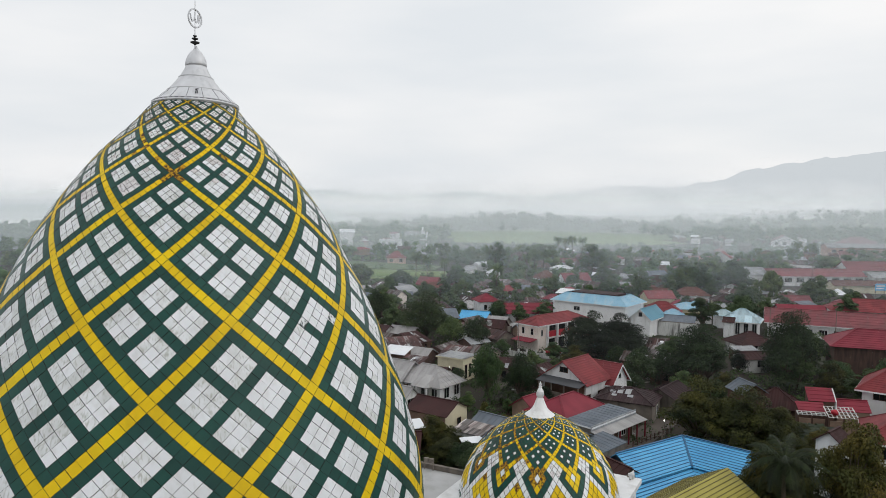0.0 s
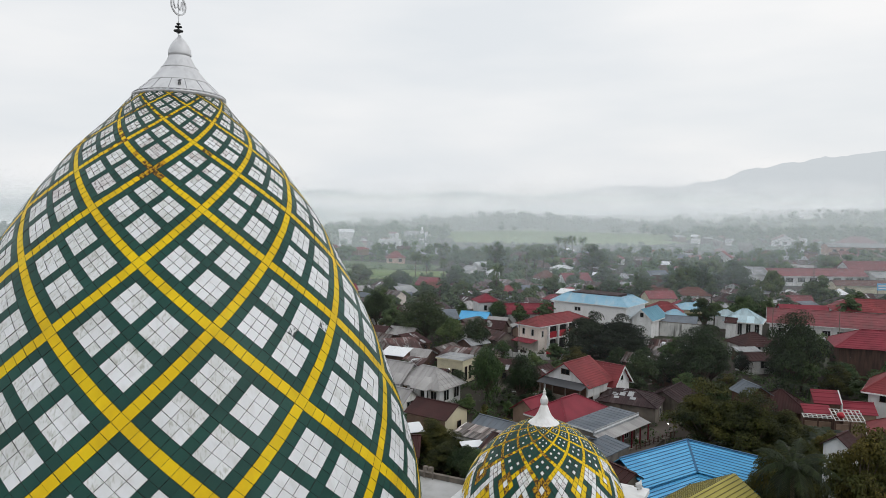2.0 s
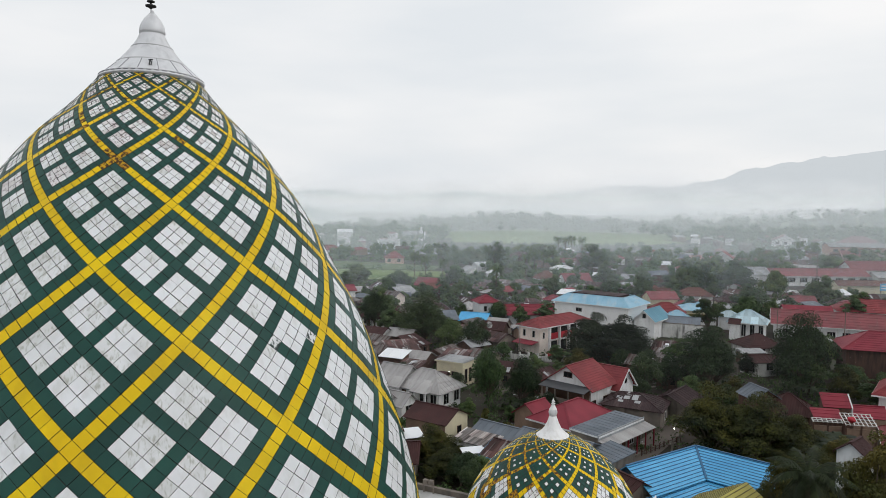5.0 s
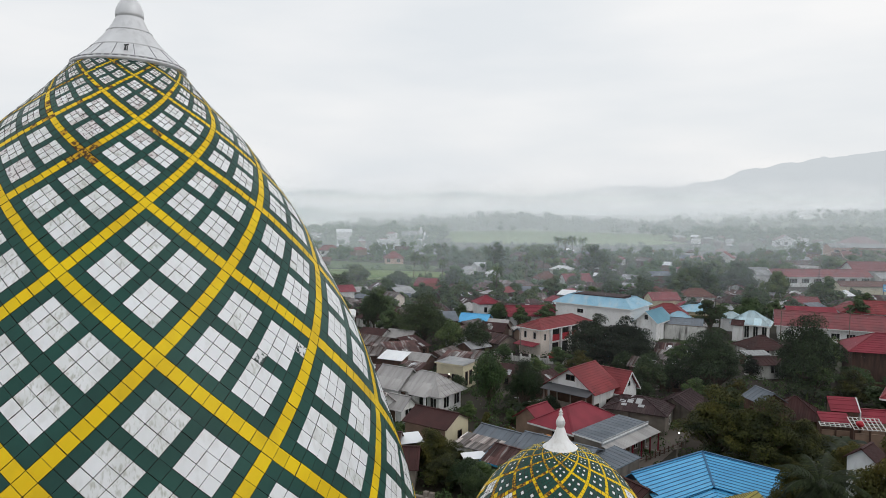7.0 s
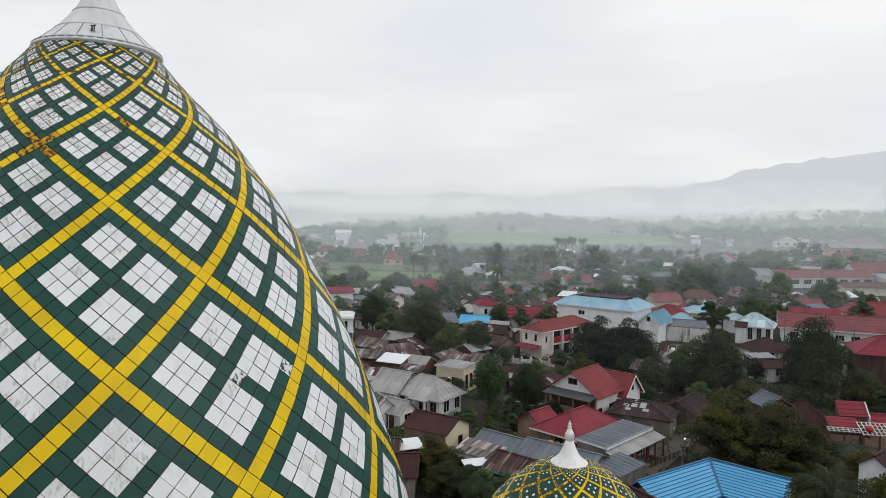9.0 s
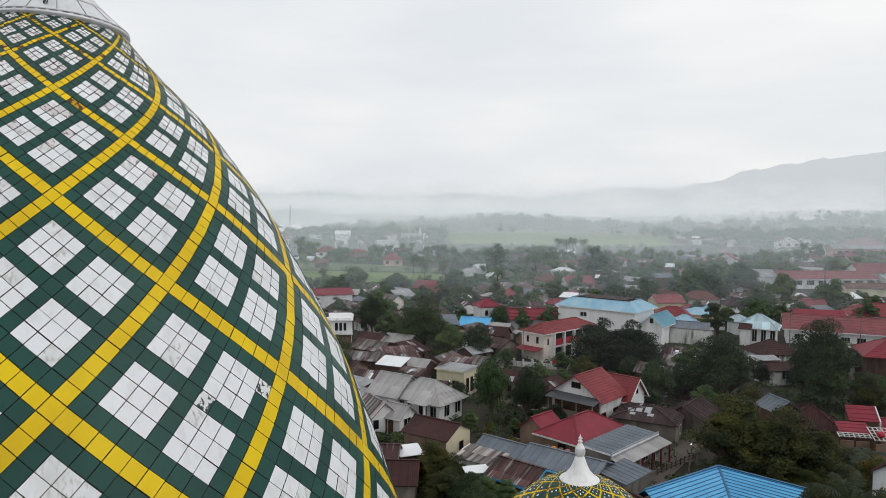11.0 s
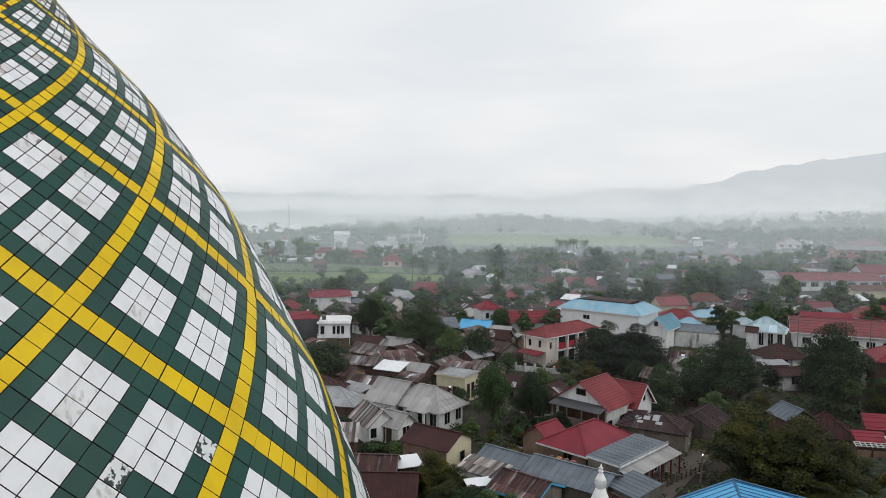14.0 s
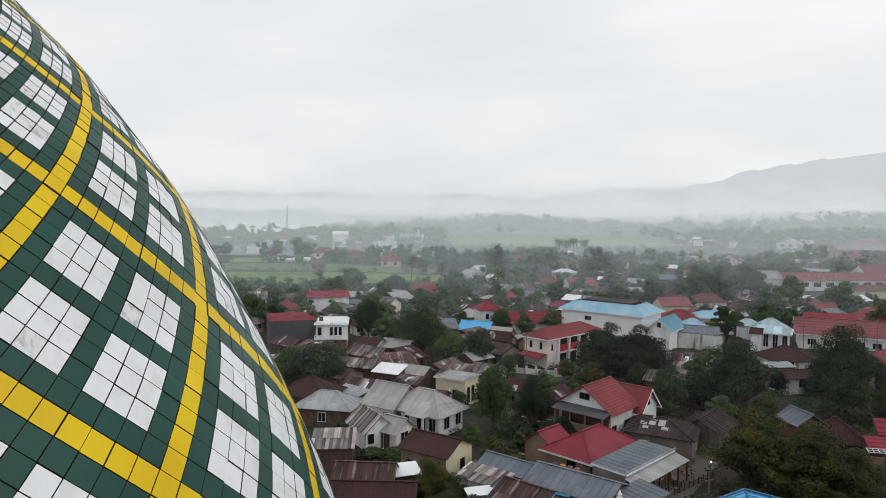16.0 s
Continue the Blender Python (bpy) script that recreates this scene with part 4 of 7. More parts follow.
def patch_roof(ob, polys, n, mats):
    """A few odd replacement sheets laid on the first slopes of an old roof."""
    rf = next(c for c in ob.children if c.name.startswith("roof"))
    for _ in range(n):
        p = [Vector(q) for q in rp.choice(polys)]
        if len(p) < 4:
            continue
        e, u = (p[1] - p[0]).normalized(), (p[3] - p[0]).normalized()
        nrm = (p[1] - p[0]).cross(p[3] - p[0]).normalized()
        nrm = -nrm if nrm.z < 0 else nrm
        u = nrm.cross(e).normalized()
        L, H = (p[1] - p[0]).length, abs((p[3] - p[0]).dot(u))
        w, h = rp.uniform(0.5, 0.9), min(H * 0.8, rp.uniform(0.9, 2.0))
        o = p[0] + e * (L * 0.25 + rp.random() * max(0.1, L * 0.5 - w)) + u * rp.uniform(0.05, max(0.06, H - h)) + nrm * 0.07
        b = bmesh.new()
        slab(b, [o, o + e * w, o + e * w + u * h, o + u * h], 0.02)
        part("roof_sheet", b, rp.choice(mats), rf)


def boxes_part(name, parent, material, *bs, label=""):
    b = bmesh.new()
    for c in bs:
        box(b, *c)
    return part(name, b, material, parent, label)


def place(x, y, rot, z=0):
    return pose(x, y, z, 0, 0, rot)


# white house with a grey hipped roof in two wings
h1 = house("white_house", "white house with grey hipped zinc roof and porch columns", "house", place(-1.9, 106.6, -36), 8.0, 5.4, 3.3, "hip", 2.0, 0.7, WHITE_PAINT, GREY_ROOF, 0.9, False,
           [("S", -2.6, 0.2, 1.1, 2.2, "door"), ("S", -1.0, 0.6, 1.0, 1.8), ("S", 1.2, 0.3, 1.4, 2.1), ("S", 3.0, 0.6, 1.0, 1.8), ("E", -1.0, 0.9, 1.2, 1.5), ("E", 1.6, 0.9, 1.2, 1.5)], None)
boxes_part("column", h1, WHITE_PAINT, (0.2, -4.0, 0, 0.45, -3.75, 3.0))
boxes_part("column", h1, WHITE_PAINT, (2.2, -4.0, 0, 2.45, -3.75, 3.0))
b = bmesh.new()
for pts in ([(-0.3, -4.5, 2.85), (2.9, -4.5, 2.85), (2.0, -1.9, 4.2), (0.6, -1.9, 4.2)], [(2.9, -4.5, 2.85), (2.9, -2.8, 2.85), (2.0, -1.9, 4.2)], [(-0.3, -2.8, 2.85), (-0.3, -4.5, 2.85), (0.6, -1.9, 4.2)]):
    slab(b, pts, 0.07)
part("porch_roof", b, GREY_ROOF, h1)
house("white_house", "rear wing of white house under pale grey zinc roof", "house", place(-6.6, 109.2, -33), 4.6, 6.2, 3.3, "gable", 2.1, 0.6, WHITE_PAINT, GREY_ROOF, 0.9, False,
      [("S", -1.2, 0.9, 1.2, 1.4), ("S", 1.2, 0.2, 1.0, 2.1, "door")], None)
for face, d0, span in (("S", 2.7, 3.6), ("E", 4.0, 2.2)):
    for i in range(7):
        t = -span + 2 * span * i / 6
        c = (t - 0.16, -d0 - 0.015, 2.75, t + 0.16, -d0 + 0.01, 2.98) if face == "S" else (d0 - 0.01, t - 0.14, 2.75, d0 + 0.015, t + 0.14, 2.98)
        boxes_part("vent", h1, GLASS_DARK, c)
# small white cottage with rust-striped roof
house("cottage", "small white cottage under a rust-striped zinc roof", "house", place(-8.7, 100.3, -59), 5.0, 3.6, 2.7, "gable", 1.6, 0.5, WHITE_PAINT, STRIPED, 0.8, False,
           [("S", -1.0, 0.8, 0.7, 1.4), ("E", 0.6, 0.1, 0.9, 2.0, "door"), ("E", -1.2, 0.9, 0.8, 1.2)], None)
house("cottage", "white cottage porch wing under grey zinc", "house", place(-5.6, 99.3, -35), 2.8, 3.2, 2.6, "gable", 1.2, 0.5, WHITE_PAINT, GREY_ROOF, 0.8, False,
      [("S", 0, 0.1, 0.9, 2.0, "door"), ("E", 0, 0.3, 1.4, 1.8)], None)
house("shed", "open timber shed with white-striped rusty roof", "shed", place(-12.3, 93.6, 4), 4.4, 4.4, 2.5, "shed", 0.7, 0.3, TIMBER, STRIPED, 0.8, False, (), None)
house("house", "brick house behind a sagging pale zinc hipped roof", "house", place(-15.3, 109.0, -12), 7.6, 5.2, 2.8, "hip", 1.5, 0.5, TIMBER, PALE_ROOF, 1.0, False, [("S", 0, 0.8, 1.0, 1.2)], None)
house("house", "dark brown hipped house roof among trees", "house", place(-18.6, 114.0, -20), 7.0, 6.0, 3.2, "hip", 1.9, 0.5, TIMBER, BROWN_ROOF, 0.9, False, (), None)
# brown gabled house with cream gable
house("brown_house", "house with dark brown sheet roof and cream gable end", "house", place(-0.5, 91.2, -34), 6.0, 5.2, 3.1, "gable", 1.2, 0.35, CREAM, BROWN_ROOF, None, False,
      [("S", -1.7, 1.0, 0.6, 0.8), ("S", 0.9, 0.8, 1.2, 1.0), ("E", 0.6, 0.9, 0.8, 1.1)], None, frame_mat=FRAME_BROWN)
boxes_part("front_wall", bpy.data.objects["brown_house"], BRICK, (-3.0, -2.62, 0, 3.0, -2.603, 2.95), label="bare brown brick front")
# rusty roofs below the great dome
house("house", "low house with patched maroon rusty roof", "house", place(-7.6, 83.6, -4), 5.6, 4.0, 2.7, "gable", 1.2, 0.4, CONCRETE, RUST_ROOF, 0.8, False, [("S", 0, 0.8, 0.8, 1)], None)
house("house", "long low house with dark maroon sheet roof", "house", place(-6.6, 78.8, -2), 8.0, 5.0, 2.6, "gable", 1.3, 0.4, CONCRETE, BROWN_ROOF, 0.8, False, [("S", 1, 0.8, 1, 1)], None)
house("lean_to", "white zinc lean-to beside the rusty roof", "shed", place(-3.6, 84.8, 20), 2.4, 2.0, 2.5, "shed", 0.4, 0.2, TIMBER, WHITE_ROOF, None, False)
# red hipped house with brick walls
house("red_roof_house", "brick house with deep red hipped sheet roof", "house", place(17.1, 93.0, 45), 9.2, 5.8, 2.9, "hip", 1.7, 0.6, BRICK, RED_DARK, None, True,
           [("S", -1.0, 0.9, 1.2, 1.2), ("W", 0.5, 0.9, 1.0, 1.2)], WHITE_PAINT, frame_mat=FRAME_BROWN)
house("red_roof_house", "lower rear wing with deep red sheet roof", "house", place(12.6, 95.2, 45), 3.6, 4.0, 2.4, "gable", 1.4, 0.4, BRICK, RED_DARK, None, True)
for i, (bx, by, col) in enumerate(((12.2, 88.0, "dark"), (12.9, 87.5, "orange"), (13.6, 87.0, "brown"), (14.25, 86.5, "pink"))):
    cm = mat(col + "_barrel_plastic", {"dark": (0.05, 0.04, 0.04), "orange": (0.5, 0.2, 0.03), "brown": (0.16, 0.09, 0.07), "pink": (0.35, 0.13, 0.12)}[col], rough=0.5)
    v, f = lathe([(0.0, 0), (0.34, 0), (0.36, 0.1), (0.36, 0.5), (0.38, 0.55), (0.36, 0.6), (0.36, 1.05), (0.3, 1.15), (0.3, 1.2), (0.0, 1.2)], 20)
    br = empty("barrel", col + " plastic water barrel standing by the brick wall", "barrel", pose(bx, by, 1.1), "barrels by the wall")
    part("drum", mesh_of("drum", v, f, smooth=True), cm, br)
    v, f = lathe([(0.0, 1.23), (0.1, 1.23), (0.1, 1.2)], 12)
    part("lid", mesh_of("lid", v, f), cm, br)
boxes = bmesh.new()
box(boxes, 11.6, 87.4, 0, 12.9, 88.5, 1.1)
box(boxes, 12.9, 86.2, 0, 14.7, 87.9, 1.1)
tagged(part("barrel_stand", boxes, TIMBER, None), "rough timber stand for water barrels", "stand")
# flat grey shop with veranda
h6 = house("shop", "long shop with grey zinc roof and veranda awning", "shop", place(20.4, 87.2, 45), 10.0, 3.8, 3.3, "shed", 0.1, 0.15, CONCRETE, BLUEGREY_ROOF, 0.9, False,
           [("S", -3.6, 0.05, 1.0, 2.1, "door"), ("S", -1.6, 0.8, 1.0, 1.2), ("S", 0.6, 0.05, 1.0, 2.1, "door"), ("S", 2.4, 0.8, 1.0, 1.2), ("S", 4.2, 0.05, 1.0, 2.1, "door")], WHITE_PAINT)
b = bmesh.new()
slab(b, [(-5.3, -3.6, 2.5), (5.5, -3.6, 2.5), (5.5, -1.95, 2.95), (-5.3, -1.95, 2.95)], 0.05)
part("awning", b, GREY_ROOF, h6, "grey zinc veranda awning")
boxes_part("parapet", h6, PALE_ROOF, (-5.25, -2.05, 2.9, 5.25, -1.96, 3.55))
for i in range(6):
    boxes_part("post", h6, RED_DARK, (-5.0 + i * 2.05, -3.45, 0, -4.86 + i * 2.05, -3.31, 2.5))
boxes_part("plinth", h6, CONCRETE, (-5.2, -3.6, 0, 5.2, -1.92, 0.18))
# grey sheds between
house("shed", "low shed with blue-grey zinc gable roof", "shed", place(7.6, 86.6, -40), 6.4, 3.6, 2.5, "gable", 0.8, 0.3, CONCRETE, BLUEGREY_ROOF, 0.9, False)
house("shed", "wide shed with blue-grey zinc roof and ribs", "shed", place(13.4, 82.2, -38), 8.4, 5.4, 2.6, "gable", 1.0, 0.4, CONCRETE, BLUEGREY_ROOF, 0.8, False)
house("shed", "small shed with streaked zinc roof and pink posts", "shed", place(4.3, 83.8, -38), 5.0, 2.8, 2.3, "shed", 0.5, 0.2, OLD_WHITE, STRIPED, 0.8, False)
house("shed", "blue-edged shed with rusty ribbed roof", "shed", place(8.2, 79.2, -40), 5.2, 5.0, 2.5, "gable", 1.1, 0.3, CONCRETE, RUST_ROOF, 0.5, False, (), BLUE_ROOF)
cn = empty("canopy", "bright white zinc canopy on thin posts", "canopy", place(3.7, 80.6, 15))
b = bmesh.new()
slab(b, [(-1.4, -0.85, 2.2), (1.4, -0.85, 2.2), (1.4, 0.85, 2.4), (-1.4, 0.85, 2.4)], 0.05)
part("sheet", b, WHITE_ROOF, cn)
for px_, py_ in ((-1.25, -0.7), (1.25, -0.7), (1.25, 0.7), (-1.25, 0.7)):
    boxes_part("post", cn, TIMBER, (px_ - 0.05, py_ - 0.05, 0, px_ + 0.05, py_ + 0.05, 2.16))
house("shed", "grey zinc lean-to beside the shop", "shed", place(19.0, 79.6, 45), 5.0, 3.0, 2.3, "shed", 0.4, 0.2, CONCRETE, BLUEGREY_ROOF, 0.8, False)
# red-tiled gable house
h8 = house("tiled_house", "white house with red tile gable roof", "house", place(20.4, 104.6, 47), 6.2, 7.6, 4.4, "gable", 2.6, 0.6, WHITE_PAINT, RED_TILE, 0.42, True,
           [("S", -2.3, 1.0, 1.0, 1.4), ("S", 1.2, 1.0, 1.6, 1.5), ("W", 0, 5.3, 1.3, 0.7)], None, frame_mat=FRAME_BROWN)
b = bmesh.new()
slab(b, [(-5.3, -4.0, 3.95), (-5.3, 3.6, 3.95), (-3.12, 3.6, 4.4), (-3.12, -4.0, 4.4)], 0.08)
part("awning", b, GREY_PAINT, h8, "grey sheet awning over the balcony")
boxes_part("balcony", h8, CONCRETE, (-5.0, -3.8, 1.6, -3.12, 3.4, 1.85), (-5.0, -3.8, 1.85, -4.85, 3.4, 2.6))
# Dark brown box painted in for the shadow beneath the awning.
boxes_part("recess", h8, FRAME_BROWN, (-3.35, -3.6, 2.0, -3.11, 3.2, 3.95), label="dark sheet standing in for the shadow under the awning")
# Solid dark box in place of the open veranda's shade.
boxes_part("veranda", h8, TIMBER, (-4.9, -3.6, 0, -3.12, 3.3, 1.58), label="dark box standing in for the shaded open veranda")
for yy in (-3.6, -1.2, 1.0, 3.2):
    boxes_part("post", h8, CONCRETE, (-4.98, yy - 0.08, 2.6, -4.82, yy + 0.08, 4.0))
house("tiled_house", "rear wing with red tile gable and white gable wall", "house", place(25.4, 107.0, -43), 5.4, 4.6, 3.6, "gable", 2.4, 0.5, WHITE_PAINT, RED_TILE, 0.42, True, [("E", 0, 3.8, 0.7, 0.7)], WHITE_PAINT)
# long rusted roof behind
h9 = house("long_house", "long concrete house with patched rusty roof", "house", place(27.3, 99.0, -28), 7.8, 7.0, 2.9, "hip", 1.1, 0.4, CONCRETE, SOOT_ROOF, 0.8, False,
           [("S", -1.5, 0.8, 1.0, 1.1), ("E", 0, 0.8, 0.8, 1.1)], None)
b = bmesh.new()
for px_, py_, w_, l_ in ((-2.4, -2.0, 0.8, 0.7), (-1.4, -1.9, 0.8, 0.8), (-1.2, -0.9, 0.7, 1.4), (-0.1, -0.7, 0.8, 1.6), (-0.3, -1.9, 0.8, 1.2), (0.2, -2.6, 0.8, 0.6), (-2.0, -2.7, 0.7, 0.5)):
    zz = lambda yy: 2.9 + 1.1 * (1 - abs(yy) / 3.5) + 0.05
    slab(b, [(px_, py_, zz(py_)), (px_ + w_, py_, zz(py_)), (px_ + w_, py_ + l_, zz(py_ + l_)), (px_, py_ + l_, zz(py_ + l_))], 0.02)
part("roof_patches", b, PALE_ROOF, h9, "pale replacement zinc sheets")
house("house", "house with dark rusty roof behind trees", "house", place(33.9, 101.8, 50), 6.4, 5.0, 2.5, "gable", 1.2, 0.4, CONCRETE, SOOT_ROOF, 0.8, False)
# cream house
house("cream_house", "cream one-storey house with pale flat roof", "house", place(2.6, 119.2, -31), 5.0, 4.6, 4.1, "flat", 0.0, 0.25, CREAM, PALE_ROOF, 0.9, False,
      [("E", -1.2, 0.6, 0.7, 2.2), ("E", 0.2, 0.6, 0.7, 2.2), ("S", 1, 1, 1, 1.4)], CREAM, frame_mat=FRAME_BROWN)
# two-storey white and red building
h10 = house("office_building", "two-storey white building with red roof and red panels", "building", place(23.9, 148.9, 43), 16.5, 5.5, 5.7, "hip", 1.3, 0.5, BLUSH, RED_TILE, 0.45, True,
            [("S", -7.0, 3.2, 0.5, 1.2)], WHITE_PAINT)
for i in range(4):
    x0 = -5.4 + i * 3.2
    boxes_part("red_panel", h10, RED_PAINT, (x0 + 0.2, -2.92, 2.6, x0 + 2.9, -2.77, 4.0), label="red balcony panel")
    boxes_part("opening", h10, GLASS_DARK, (x0 + 0.2, -2.8, 4.0, x0 + 2.9, -2.755, 5.2), label="dark glazed opening")
    boxes_part("door", h10, GLASS_DARK, (x0 + 0.4, -2.8, 0.1, x0 + 2.7, -2.755, 2.3))
    boxes_part("pillar", h10, WHITE_PAINT, (x0 - 0.2, -3.25, 0, x0 + 0.2, -2.755, 5.3))
boxes_part("string_course", h10, WHITE_PAINT, (-5.6, -3.1, 2.5, 8.2, -2.765, 2.74))
window(h10, "W", 16.5, 5.5, 1.2, 3.4, 0.6, 1.3)
window(h10, "W", 16.5, 5.5, -1.2, 3.4, 0.6, 1.3)
b = bmesh.new()
slab(b, [(-10.6, -2.6, 2.3), (-8.3, -2.6, 2.7), (-8.3, 2.6, 2.7), (-10.6, 2.6, 2.3)], 0.07)
part("porch_roof", b, RED_DARK, h10)
# low fence in front
fence = empty("garden_wall", "low stained white garden wall with pillars", "fence", place(17.0, 136.6, -20))
boxes_part("panel", fence, OLD_WHITE, (-7, -0.1, 0, 7, 0.1, 1.0))
for i in range(9):
    boxes_part("pillar", fence, OLD_WHITE, (-7.2 + i * 1.75, -0.2, 0, -6.85 + i * 1.75, 0.2, 1.45))


def parked_car(m, paint, label):
    car = empty("car", label, "car", m)
    b = bmesh.new()
    prof = [(-2.0, 0.35), (2.0, 0.35), (2.05, 0.75), (1.9, 0.95), (1.1, 1.0), (0.5, 1.5), (-1.2, 1.55), (-1.9, 1.0), (-2.05, 0.8)]
    lo = [b.verts.new((x, -0.82 + (0.12 if z > 1.2 else 0), z)) for x, z in prof]
    hi = [b.verts.new((x, 0.82 - (0.12 if z > 1.2 else 0), z)) for x, z in prof]
    b.faces.new(lo)
    b.faces.new(hi[::-1])
    for i in range(len(prof)):
        j = (i + 1) % len(prof)
        b.faces.new((lo[j], lo[i], hi[i], hi[j]))
    part("body", b, paint, car)
    boxes_part("windscreen", car, GLASS_DARK, (-1.3, -0.78, 1.05, 0.75, 0.78, 1.4))
    for x in (-1.25, 1.25):
        for y in (-0.8, 0.8):
            b = bmesh.new()
            bmesh.ops.create_cone(b, cap_ends=True, segments=16, radius1=0.32, radius2=0.32, depth=0.2, matrix=Matrix.Translation((x, y, 0.32)) @ Matrix.Rotation(radians(90), 4, "X"))
            part("wheel", b, BLACK_METAL, car)
    return car


parked_car(place(23.0, 139.4, 35), RED_PAINT, "small red car parked by the two-storey building")
# blue-roofed hall
house("hall", "large white hall with pale blue hipped metal roof", "hall", place(38.5, 170.2, -38), 18.8, 11.2, 7.25, "ring", 1.55, 0.6, CLEAN_WHITE, BLUE_PALE, 0.9, False,
            [("S", -2.9, 4.9, 1.5, 0.9)], WHITE_PAINT)
house("gabled_building", "white building with teal-blue gable roof", "building", place(48.8, 163.2, 52), 9.0, 4.6, 4.5, "gable", 2.0, 0.5, WHITE_PAINT, BLUE_TEAL, 0.8, False,
            [("W", 0, 4.7, 0.8, 1.0)], WHITE_PAINT)
house("building", "long low white building with grey roof", "building", place(55.2, 164.0, -24), 9.5, 6.0, 3.4, "gable", 1.1, 0.3, OLD_WHITE, BLUEGREY_ROOF, 0.9, False)
wall1 = empty("yard_wall", "long stained white yard wall", "wall", place(52.8, 161.2, -27))
boxes_part("panel", wall1, OLD_WHITE, (-10.5, -0.12, 0, 7.0, 0.12, 3.3))
boxes_part("coping", wall1, CONCRETE, (-10.6, -0.2, 3.3, 7.1, 0.2, 3.42))
house("pavilion", "white pavilion with blue-white hipped roof", "pavilion", place(70.9, 162.4, -30), 7.2, 6.2, 4.3, "hip", 2.2, 0.7, WHITE_PAINT, BLUE_WHITE, 0.8, False,
      [("S", -2.4, 0.8, 0.9, 2.6), ("S", -0.6, 0.8, 0.9, 2.6), ("S", 1.2, 0.8, 0.9, 2.6), ("S", 3.0, 0.8, 0.9, 2.6), ("W", 0, 0.8, 1.2, 2.4)], WHITE_PAINT)
house("pavilion", "small annex with blue-white hipped roof", "pavilion", place(71.0, 173.5, -30), 4.4, 3.6, 3.5, "hip", 1.1, 0.5, WHITE_PAINT, BLUE_WHITE, 0.8, False)
house("porch", "gabled white porch with dark roof at the pavilion", "porch", place(66.9, 160.2, -30), 2.0, 2.6, 3.9, "gable", 0.8, 0.35, WHITE_PAINT, BROWN_ROOF, 0.8, False)
house("pavilion", "low hall with blue hipped roof and white walls", "pavilion", place(58.6, 174.6, -14), 5.2, 4.4, 3.1, "hip", 1.3, 0.5, WHITE_PAINT, BLUE_PALE, 0.8, False)
pv = house("pavilion", "open pavilion with blue roof and yellow-green edge boards", "pavilion", place(65.4, 182.0, -8), 8.6, 5.6, 3.9, "hip", 1.2, 0.6, CREAM, BLUE_PALE, 0.8, False)
boxes_part("edge_board", pv, YELLOW_SEAM, (-4.9, -3.45, 2.2, 4.9, -3.35, 2.75), label="yellow-green edge board")
boxes_part("lower_wall", pv, WHITE_PAINT, (-4.9, -3.34, 0, 4.9, -3.2, 2.2))
house("house", "small house with dark hipped tile roof", "house", place(63.6, 141.8, 10), 7.2, 6.4, 2.7, "hip", 2.0, 0.5, OLD_WHITE, BROWN_ROOF, 0.6, True, [("S", -1.0, 1.2, 1.3, 1.2)], None)
house("house", "old white house with dark brown gable roof", "house", place(57.6, 127.2, 12), 5.2, 4.0, 2.7, "gable", 0.8, 0.4, OLD_WHITE, BROWN_ROOF, 0.8, False, [("S", 0.4, 1.1, 1.4, 1.2)], None)
house("lean_to", "pale zinc lean-to in front of the dark hipped roof", "shed", place(60.0, 136.4, 8), 4.8, 2.2, 2.0, "shed", 0.4, 0.2, TIMBER, PALE_ROOF, 0.8, False)
# prayer house finial, roofs and parked cars towards the school
fin = empty("roof_finial", "small white dome finial on the blue pavilion roof", "finial", place(67.8, 184.0, 0))
v, f = lathe([(0.5, 5.35), (0.5, 5.6), (0.42, 5.9), (0.22, 6.1), (0.08, 6.25), (0.06, 6.5), (0.13, 6.6), (0.03, 6.75), (0.0, 7.0)], 20)
part("dome", mesh_of("dome", v, f, smooth=True), WHITE_PAINT, fin)
house("prayer_house", "small prayer house with pale blue pyramid roof", "prayer house", place(67.8, 184.0, -12), 4.4, 4.4, 3.8, "hip", 1.7, 0.5, WHITE_PAINT, BLUE_PALE, 0.8, False, [("S", -1.2, 0.8, 0.9, 1.6), ("S", 1.2, 0.8, 0.9, 1.6)])
house("house", "house with rust-brown tile gable roof", "house", place(67.0, 217.0, -24), 7.5, 6.0, 3.0, "gable", 1.9, 0.5, BLUSH, BROWN_TILE, 0.8, True)
house("house", "long house with maroon tile hipped roof", "house", place(79.0, 219.0, -10), 10.0, 6.5, 3.0, "hip", 2.0, 0.6, WHITE_PAINT, BROWN_TILE, 0.8, True)
house("house", "low house with dark brown hipped roof", "house", place(86.0, 206.0, -8), 9.5, 6.0, 2.8, "hip", 1.6, 0.6, CREAM, BROWN_ROOF, 0.8, True)
house("house", "small red-roofed house by the road", "house", place(105.0, 206.0, -6), 8.0, 5.0, 2.8, "gable", 1.5, 0.5, WHITE_PAINT, RED_FADED, 0.8, True)
house("house", "long low building with brown sheet roof by the road", "house", place(155.0, 250.0, -3), 28.0, 6.0, 3.0, "gable", 1.4, 0.5, CREAM, BROWN_TILE, 1.0, True)
sign = empty("sign_board", "blue and white board on two posts by the road", "sign", place(152.5, 240.0, 4))
boxes_part("board", sign, BLUE_ROOF, (-2.0, -0.06, 2.0, 2.0, 0.06, 4.4))
boxes_part("white_bar", sign, WHITE_PAINT, (-1.6, -0.075, 3.3, 1.6, -0.062, 3.8))
